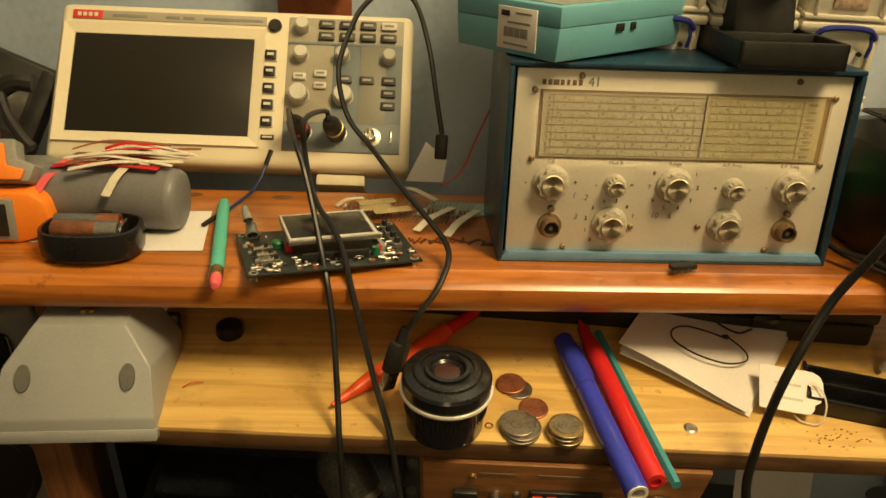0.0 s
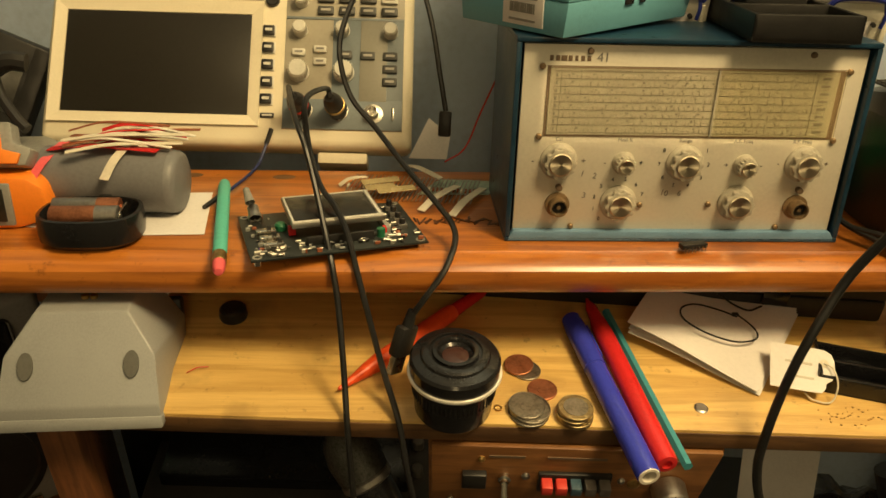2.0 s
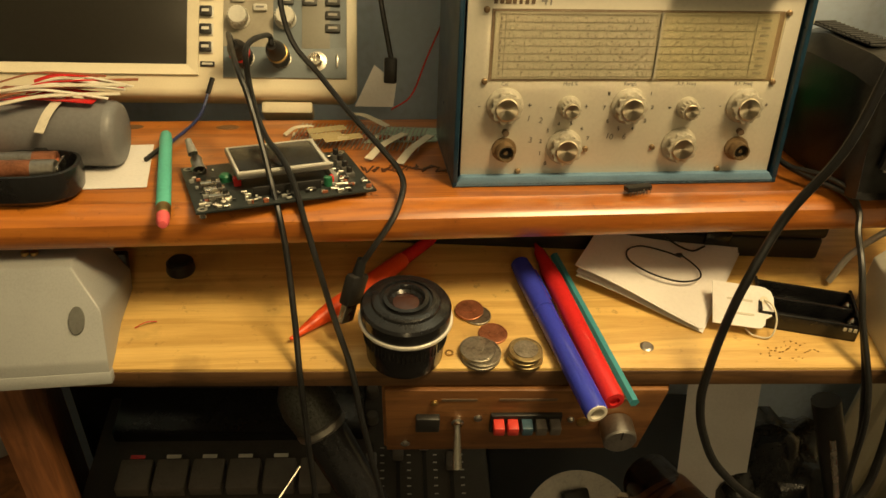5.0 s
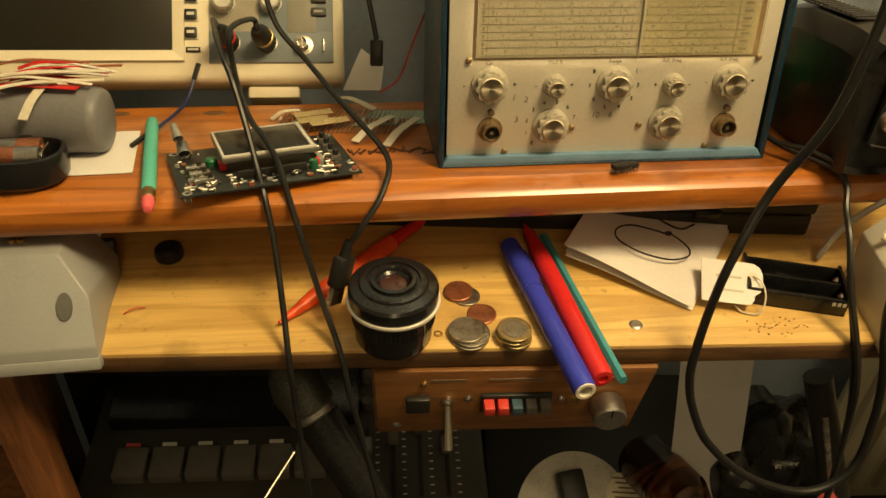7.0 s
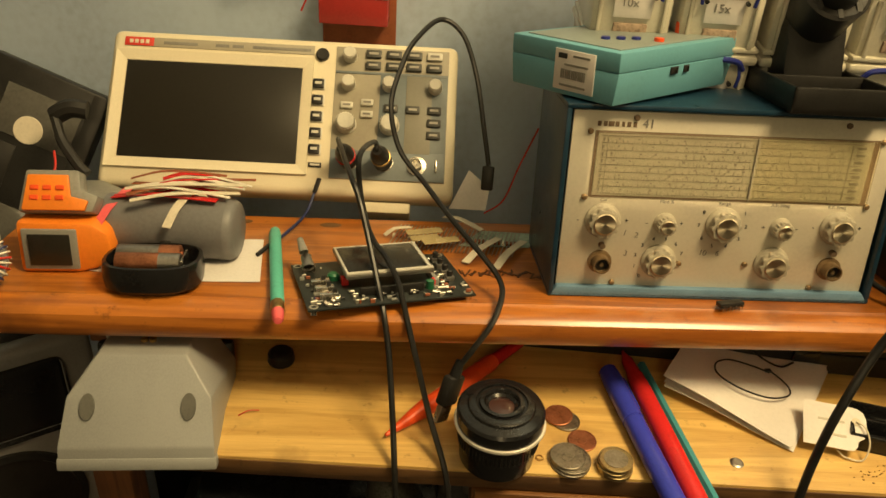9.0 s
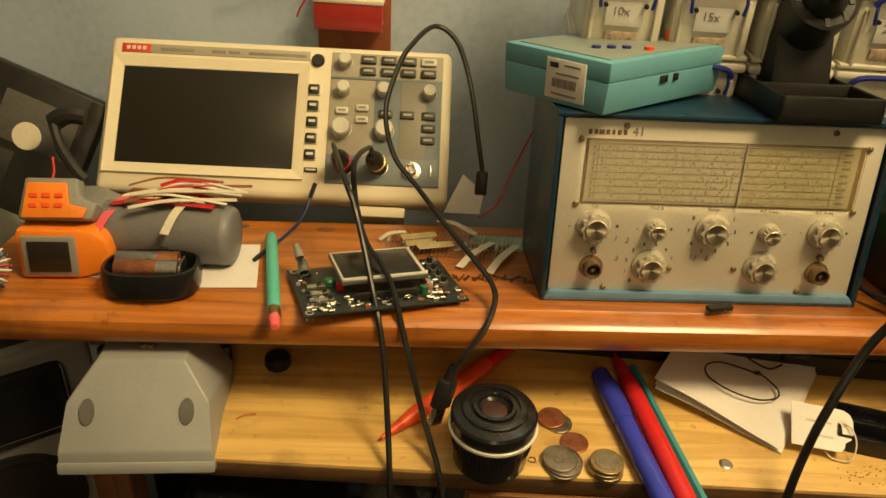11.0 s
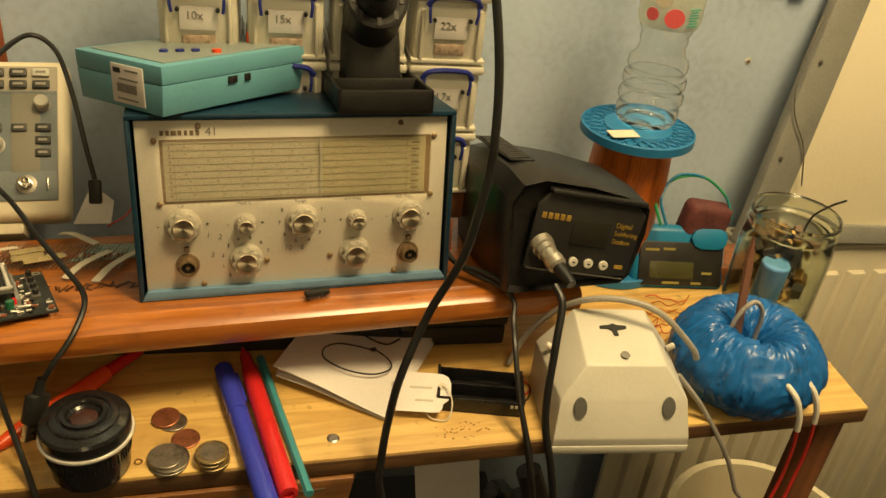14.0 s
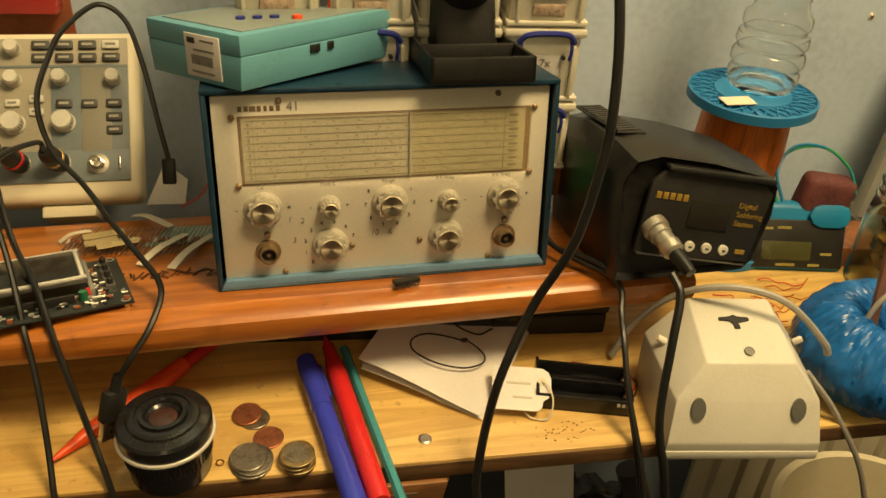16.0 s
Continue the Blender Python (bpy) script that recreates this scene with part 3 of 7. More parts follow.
for i, w in enumerate((0.0032, 0.0034, 0.0052, 0.0034, 0.0026, 0.0034, 0.0032)):
    part("brand_mark", B((-0.0945 + 0.0040 * i, 0.1252, -0.0048), (w * 0.75, 0.0034, 0.0004), 0.0001), INK_BROWN, gen)
lettering("41", 0.0085, INK_GREY, gen, Matrix.Translation((-0.0655, 0.1232, -0.0048)), "model_number")


def fluted_knob(x, y, r, big=True):
    """A skirted, fluted knob with a turned metal cap."""
    x, y, r = x * 0.98, y - 0.0010, r * 0.98
    k = part("knob", L([(r, -0.005), (r, -0.0035), (r * 0.86, -0.002), (r * 0.80, 0.001)], 28, Matrix.Translation((x, y, 0))), AGED_KNOB, gen, "white fluted knob with metal cap")
    out, nn = [], 10 if big else 16
    for i in range(nn * 4):
        a = 2 * math.pi * i / (nn * 4)
        q = r * (0.80 + (0.055 if i % 4 in (0, 1) else -0.045))
        out.append((x + q * math.cos(a), y + q * math.sin(a)))
    part("grip", P(out, 0.0058, Matrix.Translation((0, 0, -0.002)), 0.0003), AGED_KNOB, k)
    part("cap", L([(r * 0.62, 0.0034), (r * 0.62, 0.0046), (r * 0.57, 0.0050), (r * 0.3, 0.0046), (0, 0.0043)], 28, Matrix.Translation((x, y, 0))), CAP_METAL, k, "spun metal cap")
    return k


for x, y, r in ((-0.0860, 0.0580, 0.0128), (0.0015, 0.0575, 0.0128), (0.0855, 0.0575, 0.0128), (-0.0415, 0.0285, 0.0128), (0.0425, 0.0290, 0.0128)):
    fluted_knob(x, y, r)
for x, y in ((-0.0410, 0.0570), (0.0440, 0.0560)):
    fluted_knob(x, y, 0.0080, False)
for x, y in ((-0.0828, 0.0262), (0.0845, 0.0255)):
    s = part("coax_socket", L([(0.0085, -0.005), (0.0085, -0.003), (0.0062, -0.0026), (0.0060, 0.005), (0.0050, 0.005), (0.0046, -0.001), (0.0016, -0.001), (0.0014, 0.003), (0, 0.003)], 26, Matrix.Translation((x, y, 0))), OLD_BRASS, gen, "dull metal coaxial socket")
    part("insulator", L([(0.0045, -0.002), (0.0045, 0.0012), (0.0018, 0.0012)], 20, Matrix.Translation((x, y, 0))), BLACK, s)
    part("ground_post", L([(0.0022, -0.005), (0.0022, -0.001), (0, -0.0006)], 14, Matrix.Translation((x, y + 0.0125, 0))), INK_BROWN, gen)
for x, y in ((-0.1000, 0.1200), (0.1020, 0.1195), (-0.0990, 0.0738), (0.1010, 0.0732), (-0.0720, 0.0100), (0.0735, 0.0100), (-0.0700, 0.1300), (0.0755, 0.1300), (-0.0255, 0.0260), (0.0225, 0.0268)):
    part("screw", L([(0.0021, -0.005), (0.0020, -0.0036), (0.0012, -0.0030), (0, -0.0030)], 14, Matrix.Translation((x, y, 0))), INK_BROWN if y > 0.125 else OLD_BRASS, gen)
for x, w in ((-0.0860, "Cal"), (-0.0410, "Mod %"), (0.0015, "Range"), (0.0440, "A.F. Freq"), (0.0855, "R.F. Freq")):
    lettering(w, 0.0036, INK_GREY, gen, Matrix.Translation((x * 0.98 - 0.0011 * len(w), 0.0708, -0.0049)), "knob_caption", 0.0002)


def ring_marks(x, y, r, marks, a0, a1, size=0.0034):
    for i, w in enumerate(marks):
        a = radians(a0 + (a1 - a0) * i / max(1, len(marks) - 1))
        lettering(w, size * 1.15, INK, gen, Matrix.Translation((x * 0.98 + r * math.cos(a) - size * 0.3, y - 0.0010 + r * math.sin(a) - size * 0.35, -0.0049)), "knob_mark", 0.0002)


ring_marks(-0.0860, 0.0580, 0.0168, "-+", 180, 0, 0.0048)
ring_marks(-0.0410, 0.0570, 0.0120, "-+", 180, 0, 0.0042)
ring_marks(0.0440, 0.0560, 0.0125, "+-", 180, 0, 0.0042)
ring_marks(0.0855, 0.0575, 0.0165, "-+", 180, 0, 0.0042)
ring_marks(0.0015, 0.0575, 0.0170, "87654321", 150, 390, 0.0034)
ring_marks(-0.0415, 0.0285, 0.0172, "01234567", 225, 20, 0.0034)

PENCIL = material("soft_pencil", (0.20, 0.18, 0.15), 0.7, vary=0.3, bump=0)
for x, y, w in ((-0.0690, 0.0465, "1"), (-0.0605, 0.0450, "2"), (-0.0665, 0.0310, "3"), (-0.0125, 0.0335, "10"), (-0.0005, 0.0330, "6")):
    lettering(w, 0.0058, PENCIL, gen, Matrix.Translation((x, y, -0.0049)) @ Matrix.Rotation(radians(-12), 4, "Z"), "pencil_mark", 0.0002)

# ---- on the desk ----
lens = thing("camera_lens", pose(0.0536, 0.4939, 0), "small black camera lens standing upright with a silver ring", "camera lens")
part("barrel", L([(0, 0), (0.0245, 0), (0.0255, 0.002), (0.0262, 0.014), (0.0268, 0.0145), (0.0275, 0.0270), (0.0286, 0.0312), (0, 0.0312)], 48), BLACK_GLOSS, lens)
part("silver_ring", L([(0.027, 0.0306), (0.0302, 0.0312), (0.0308, 0.0326), (0.0305, 0.0338), (0.028, 0.0342)], 48), SILVER_TRIM, lens, "bright metal ring")
part("front_cap", L([(0.0292, 0.0338), (0.0293, 0.0425), (0.0278, 0.0445), (0.0225, 0.0462), (0.0218, 0.0478), (0.0196, 0.0488), (0.0172, 0.0490), (0.0168, 0.0478), (0.0150, 0.0476), (0.0146, 0.0496), (0.0122, 0.0500), (0.0112, 0.0490), (0.0105, 0.0470), (0.0085, 0.0455)], 48), BLACK_GLOSS, lens)
part("front_glass", L([(0.0088, 0.0452), (0.005, 0.0464), (0, 0.0468)], 32), material("coated_lens_glass", (0.05, 0.022, 0.018), 0.08, vary=0.05, bump=0), lens, "coated front glass")
bm = bmesh.new()
for i in range(60):
    a = 2 * math.pi * i / 60
    box(bm, (0.0272 * math.cos(a), 0.0272 * math.sin(a), 0.0215), (0.0007, 0.0007, 0.008))
part("focus_grip", bm, BLACK, lens)


def coin(x, y, z, r, h, mat, label, core=None, tilt=(0, 0), group="coins"):
    """A coin with raised rim and worn relief."""
    c = thing("coin", pose(x, y, z, tilt[0], tilt[1], random.uniform(0, 360)), label, "coin", group)
    part("disc", L([(0, 0), (r - 0.0003, 0), (r, 0.0003), (r, h - 0.0003), (r - 0.0004, h), (r - 0.0011, h), (r - 0.0013, h - 0.00025), (0, h - 0.00025)], 40), mat, c)
    bm = bmesh.new()
    lathe(bm, [(r * 0.42, h - 0.0004), (r * 0.40, h + 0.0001), (r * 0.2, h + 0.0002), (0, h + 0.0001)], 9, Matrix.Diagonal((0.8, 1.15, 1, 1)))
    for i in range(16):
        a = 2 * math.pi * i / 16 + 0.2
        if i % 8 != 3:
            box(bm, (r * 0.78 * math.cos(a), r * 0.78 * math.sin(a), h - 0.0002), (r * 0.09, r * 0.12, 0.0005))
    part("relief", bm, mat, c)
    if core:
        part("core", L([(0, h - 0.0002), (r * 0.70, h - 0.0002), (r * 0.70, h + 0.0003), (0, h + 0.0003)], 32), core, c, "silver-coloured middle")
    return c


coin(0.1068, 0.5280, 0.0, 0.0100, 0.0017, SILVER_COIN, "small worn silver coin under a copper one")
coin(0.1016, 0.5318, 0.0020, 0.01015, 0.0016, COPPER_COIN, "worn brown copper coin lying on another", tilt=(3, 2))
coin(0.1156, 0.5092, 0.0, 0.01015, 0.0016, COPPER_COIN, "worn brown copper coin lying flat on the bench")
for i, (dx, dy, r) in enumerate(((0.0012, -0.0005, 0.0137), (0.0018, 0.0008, 0.0137), (-0.0005, 0.002, 0.01225))):
    coin(0.1028 + dx, 0.4885 + dy, 0.0018 * i, r, 0.0018, SILVER_COIN, "silver coin in a small stack" if i < 2 else "smaller silver coin on top of a stack")
for i, (dx, dy) in enumerate(((0.0008, 0.0), (-0.0006, 0.0005), (0.0003, 0.0008))):
    coin(0.1334 + dx, 0.4840 + dy, 0.0031 * i, 0.01165, 0.0030, GOLD_COIN, "gold-rimmed coin with silver middle, in a stack", SILVER_COIN)


def along(a, b):
    """A pose at a whose z runs to b, and the length."""
    v = Vector(b) - Vector(a)
    return Matrix.Translation(a) @ v.to_track_quat("Z", "Y").to_matrix().to_4x4(), v.length


m, ln = along((0.1691, 0.4290, 0.0078), (0.1445, 0.5785, 0.0078))
pen = thing("marker_pen", m, "blue felt marker with hollow white end", "pen", "felt pens")
part("barrel", L([(0.0050, 0.004), (0.0052, 0.0), (0.0068, 0.0), (0.0074, 0.001), (0.0076, 0.02), (0.0076, ln * 0.62), (0.0070, ln * 0.625), (0.0070, ln * 0.66)], 28), BLUE_PEN, pen)
part("end_ring", L([(0.0045, 0.006), (0.0046, -0.0008), (0.0066, -0.0008), (0.0070, 0.0012)], 28), WHITE_SLEEVE, pen, "white end plug ring")
cap = part("cap", L([(0.0072, ln * 0.63), (0.0079, ln * 0.632), (0.0079, ln * 0.9), (0.0070, ln * 0.985), (0.0045, ln), (0, ln)], 28), BLUE_PEN, pen)
part("clip", B((-0.0085, 0.0, ln * 0.81), (0.0018, 0.0035, ln * 0.22), 0.0006), BLUE_PEN, cap)
m, ln = along((0.1826, 0.4384, 0.0074), (0.1613, 0.6012, 0.0074))
pen = thing("marker_pen", m, "red felt marker lying beside the blue one", "pen", "felt pens")
part("barrel", L([(0, 0.002), (0.0032, 0.002), (0.0035, -0.0004), (0.0066, 0.0), (0.0072, 0.002), (0.0072, ln * 0.72), (0.0066, ln * 0.80), (0.0050, ln * 0.86)], 28), RED, pen)
part("nose", L([(0.0050, ln * 0.855), (0.0046, ln * 0.93), (0.0022, ln * 0.97), (0.0012, ln), (0, ln)], 20), RED, pen)
m, ln = along((0.1969, 0.4401, 0.0034), (0.1750, 0.5911, 0.0034))
solo("hexagonal_stick", L([(0, 0), (0.0034, 0), (0.0034, ln), (0, ln)], 6, None), material("sea_green_paint", (0.05, 0.27, 0.32), 0.4, vary=0.1), "thin sea-green six-sided plastic stick", "stick", m, smooth=False)

m, ln = along((-0.0231, 0.5046, 0.0042), (0.0822, 0.6111, 0.0075))
drv = thing("trimming_tool", m, "orange-red plastic trimming tool with pointed tip", "tool")
part("tip", L([(0, 0), (0.0012, 0.001), (0.0050, 0.026), (0.0062, 0.036)], 20), ORANGE_RED, drv)
part("handle", L([(0.0062, 0.036), (0.0066, 0.040), (0.0066, ln * 0.74), (0.0058, ln * 0.76)], 20), ORANGE_RED, drv)
part("shank", L([(0.0052, ln * 0.755), (0.0044, ln * 0.97), (0.003, ln), (0, ln)], 20), RED, drv)

# loose sheets
def sheet(bm, a, b, c, d, lift=0.004, wave=0.0015, n=10):
    """A thin bent leaf between four corners."""
    a, b, c, d = (Vector(q) for q in (a, b, c, d))
    grid = []
    for i in range(n + 1):
        row = []
        for j in range(n + 1):
            u, v = i / n, j / n
            p = a.lerp(b, u).lerp(d.lerp(c, u), v)
            p.z += lift * math.sin(math.pi * u) * math.sin(math.pi * v) + wave * math.sin(5 * u + 3 * v)
            row.append(bm.verts.new(p))
        grid.append(row)
    fs = [bm.faces.new((grid[i][j], grid[i + 1][j], grid[i + 1][j + 1], grid[i][j + 1])) for i in range(n) for j in range(n)]
    r = bmesh.ops.extrude_face_region(bm, geom=fs)
    bmesh.ops.translate(bm, vec=(0, 0, 0.00025), verts=[v for v in r["geom"] if isinstance(v, bmesh.types.BMVert)])


for i, (dx, dy, dz) in enumerate(((0.002, -0.001, 0.0), (0.003, 0.003, 0.0024), (0.0, 0.0, 0.0050))):
    bm = bmesh.new()
    k = 1.0 if i == 2 else 0.35
    sheet(bm, (0.1827 + dx, 0.5620 + dy, 0.004 + 0.012 * k + dz * 0.3), (0.2626 + dx, 0.5047 + dy, 0.0022 + dz * 0.6), (0.3223 + dx, 0.5905 + dy, 0.003 + dz), (0.2280 + dx, 0.6300 + dy, 0.004 + 0.010 * k + dz), 0.002, 0.0012)
    solo("paper_sheet", bm, PAPER, "white folded paper sheet with curled edge on the bench", "paper", group="loose papers")
cord = solo("cord_end", T([(0.2469, 0.6139, 0.0294), (0.2587, 0.5891, 0.0225), (0.2773, 0.5802, 0.0153), (0.2917, 0.5861, 0.0144)], 0.0008, 6), RUBBER, "thin black cord hanging onto the paper", "cord")
tube_pts = [(0.2670, 0.5706, 0.0164), (0.2557, 0.5768, 0.0175), (0.2376, 0.5793, 0.0210), (0.2251, 0.5735, 0.0220), (0.2239, 0.5622, 0.0208), (0.2377, 0.5502, 0.0179), (0.2580, 0.5447, 0.0145), (0.2736, 0.5482, 0.0135), (0.2780, 0.5562, 0.0135), (0.2744, 0.5643, 0.0152), (0.2669, 0.5718, 0.0178)]
loop = thing("cord_loop", pose(0, 0, 0), "loop of thin black cord lying on white paper", "cord")
part("loop", T(tube_pts, 0.0007, 6), RUBBER, loop)
part("toggle", B((0.2655, 0.5714, 0.0180), (0.0050, 0.0030, 0.0024), 0.0006), RUBBER, loop)

tag = thing("luggage_tag", pose(0.2947, 0.5180, 0.0140, 22, 0, -14), "small white card tag with faint writing and string", "tag")
bm = bmesh.new()
out = [(-0.020, -0.017), (0.010, -0.017), (0.014, -0.0165), (0.0165, -0.013), (0.017, -0.009), (0.021, -0.006), (0.023, -0.001), (0.023, 0.009), (0.021, 0.014), (0.017, 0.0165), (0.012, 0.017), (-0.020, 0.017)]
prism(bm, out, 0.0007)
part("card", bm, PAPER, tag)
part("eyelet", L([(0.0012, 0.0006), (0.0030, 0.0006), (0.0030, 0.0012), (0.0012, 0.0012), (0.0012, 0.0006)], 16, Matrix.Translation((0.016, 0.006, 0))), CARD, tag)
for i in range(2):
    part("writing_bar", B((-0.001 + 0.003 * i, 0.004 - 0.011 * i, 0.0009), (0.018 - 0.004 * i, 0.0016, 0.0003)), material("faint_pencil", (0.52, 0.49, 0.42), 0.8, vary=0.05, bump=0), tag)
part("string", T([(0.016, 0.006, 0.0015), (0.021, 0.001, 0.004), (0.024, -0.010, 0.002), (0.021, -0.020, -0.004), (0.010, -0.020, -0.005), (0.004, -0.016, -0.004)], 0.0006, 6), CARD, tag)

hold = thing("battery_holder", pose(0.3440, 0.5195, 0, 0, 0, -16), "glossy black two-cell plastic battery holder, empty", "battery holder")
HX, HY, HZ = 0.070, 0.038, 0.0170
part("base", B((0, 0, 0.0012), (HX, HY, 0.0024), 0.0005), BLACK_GLOSS, hold)
for x in (-HX / 2 + 0.0012, HX / 2 - 0.0012):
    part("end_wall", B((x, 0, HZ / 2), (0.0024, HY, HZ), 0.0006), BLACK_GLOSS, hold)
for y in (-HY / 2 + 0.001, 0, HY / 2 - 0.001):
    part("side_wall", B((0, y, HZ * 0.42), (HX - 0.003, 0.002, HZ * 0.84), 0.0005), BLACK_GLOSS, hold)
for y in (-0.0088, 0.0088):
    for x in (-HX / 2 + 0.0030, HX / 2 - 0.0030):
        part("contact_spring", L([(0.0035, 0), (0.0032, 0.0012), (0.0022, 0.0022), (0.001, 0.003), (0, 0.003)], 12, pose(x, y, 0.0095, 0, 90 if x < 0 else -90, 0)), METAL, hold, "bright contact spring")
for i in range(2):
    part("lead", T([(HX / 2, -0.004 + 0.008 * i, 0.003), (HX / 2 + 0.006, 0.004 + 0.006 * i, 0.002), (HX / 2 + 0.007, 0.020, 0.002), (HX / 2 - 0.010, 0.030, 0.0016), (HX / 2 - 0.040, 0.034, 0.0016)], 0.0007, 6), RED_WIRE if i else RUBBER, hold)
for i in range(3):
    part("moulded_mark", B((HX / 2 - 0.010 + 0.0035 * i, -HY / 2 - 0.0001, 0.0105), (0.0022, 0.0006, 0.0028)), KNOB_WHITE, hold)

solo("rubber_grommet", L([(0.0035, 0.0), (0.0098, 0.0), (0.0105, 0.002), (0.0098, 0.008), (0.008, 0.0095), (0.005, 0.0085), (0, 0.0065)], 28), RUBBER, "round black rubber knob on the bench", "knob", pose(-0.1070, 0.5850, 0))
bc = thing("black_case", pose(0.2054, 0.6280, 0, 0, 0, -5), "long black plastic case under the shelf", "case")
part("base", B((0, 0, 0.010), (0.37, 0.055, 0.020), 0.003), BLACK, bc)
part("lid", B((0, 0, 0.0275), (0.372, 0.057, 0.013), 0.003), BLACK, bc)
for x in (-0.10, 0.10):
    part("catch", B((x, -0.0290, 0.019), (0.020, 0.004, 0.012), 0.001), BLACK_GLOSS, bc)
solo("small_washer", L([(0.0018, 0), (0.0030, 0), (0.0030, 0.0005), (0.0018, 0.0005), (0.0018, 0)], 18), BRASS, "tiny brass ring on the bench", "washer", pose(0.0836, 0.4922, 0))
solo("red_thread", T([(-0.1277, 0.5233, 0.001), (-0.1210, 0.5263, 0.003), (-0.1142, 0.5293, 0.001)], 0.0004, 5), RED_WIRE, "short snippet of thin red wire", "wire")


# ---- grey moulded brackets at the bench's front edge ----
def bracket(name, m, mat, label, keyhole):
    t = thing(name, m, label, "plastic housing", "grey moulded housings")
    w = 0.0535
    low = [(-w, 0, 0.0), (w, 0, 0.0), (w + 0.001, 0.075, 0.0), (-w - 0.001, 0.075, 0.0)]
    lipt = [(-w, 0, 0.014), (w, 0, 0.014)]
    sh = [(-w + 0.004, 0.0115, 0.0400), (w - 0.004, 0.0115, 0.0400)]
    rid = [(-0.0310, 0.0225, 0.0620), (0.0310, 0.0225, 0.0620)]
    tb = [(-0.029, 0.078, 0.0720), (0.029, 0.078, 0.0720)]
    sb = [(-w - 0.001, 0.078, 0.0420), (w + 0.001, 0.078, 0.0420)]
    bm = bmesh.new()
    V = [bm.verts.new(p) for p in low + lipt + sh + rid + tb + sb]
    for f in ((0, 1, 5, 4), (4, 5, 7, 6), (6, 7, 9, 8), (8, 9, 11, 10), (7, 13, 11, 9), (6, 8, 10, 12), (1, 2, 13, 7, 5), (0, 4, 6, 12, 3), (3, 12, 10, 11, 13, 2), (0, 3, 2, 1)):
        bm.faces.new([V[i] for i in f])
    bmesh.ops.recalc_face_normals(bm, faces=bm.faces)
    bmesh.ops.bevel(bm, geom=list(bm.edges), offset=0.0013, segments=2, affect="EDGES", profile=0.5)
    part("shell", bm, mat, t)
    part("lower_rim", B((0, 0.0035, 0.0040), (2 * w + 0.002, 0.009, 0.008), 0.002), mat, t)
    for x in (-0.0345, 0.0345):
        # Disc lies on the face; its dark grey paints the recess's shade.
        part("recess", L([(0.0068, -0.001), (0.0066, 0.0002), (0, 0.0003)], 26, Matrix.Translation((x, 0.0085, 0.0355)) @ Matrix.Rotation(radians(66), 4, "X") @ Matrix.Diagonal((0.75, 1.15, 1, 1)) @ Matrix.Translation((0, 0, 0.0006))), RECESS_SHADE, t, "dark disc with a round recess's shade painted in")
    if keyhole:
        tilt = Matrix.Translation((0, 0.058, 0.0688)) @ Matrix.Rotation(radians(10), 4, "X")
        part("keyhole", P([(-0.0105, -0.001), (-0.004, -0.0015), (-0.0015, -0.0035), (-0.001, -0.008), (0.0025, -0.008), (0.002, -0.003), (0.0105, -0.001), (0.0105, 0.0012), (0.003, 0.002), (0, 0.0035), (-0.003, 0.002), (-0.0105, 0.0012)], 0.0012, tilt @ Matrix.Translation((-0.002, 0, -0.0002))), INK, t, "dark keyhole slot")
        part("screw_hole", L([(0.0034, 0.0012), (0.0030, 0.0006), (0, 0.0004)], 18, Matrix.Translation((0.0005, 0.031, 0.0640)) @ Matrix.Rotation(radians(10), 4, "X")), INK_GREY, t)
        for s in (-1, 1):
            part("side_lug", L([(0.0024, 0), (0.0024, 0.006), (0.0018, 0.007), (0, 0.007)], 16, pose(s * 0.0465, 0.058, 0.0500, 0, s * 60, 0)), WHITE_SLEEVE, t)
    else:
        part("mount_plate", B((0, 0.083, 0.026), (0.104, 0.010, 0.052), 0.002), BLACK_MATTE, t, "dark grey mounting plate")
        for s in (-1, 1):
            part("white_tab", B((s * 0.041, 0.079, 0.0580), (0.006, 0.005, 0.006), 0.001), BOX_LIGHT, t)
        for x in (-0.003, 0.003):
            part("brass_screw", L([(0.0028, -0.001), (0.0026, 0.0014), (0, 0.0018)], 14, Matrix.Translation((x, 0.040, 0.0655)) @ Matrix.Rotation(radians(10), 4, "X")), BRASS, t, "small brass screw")
    return t


bracket("wall_bracket_housing", pose(-0.1850, 0.4760, -0.0060, -20, 0, 3.0) @ Matrix.Diagonal((0.95, 1.05, 1.17, 1)), BOX_GREY, "grey moulded plastic housing with two round recesses", False)
bracket("wall_bracket_housing", pose(0.4354, 0.4455, -0.0035, 0, 0, -8.5) @ Matrix.Diagonal((1.02, 1.05, 1.10, 1)), BOX_LIGHT, "pale grey plastic housing with keyhole slot on top", True)

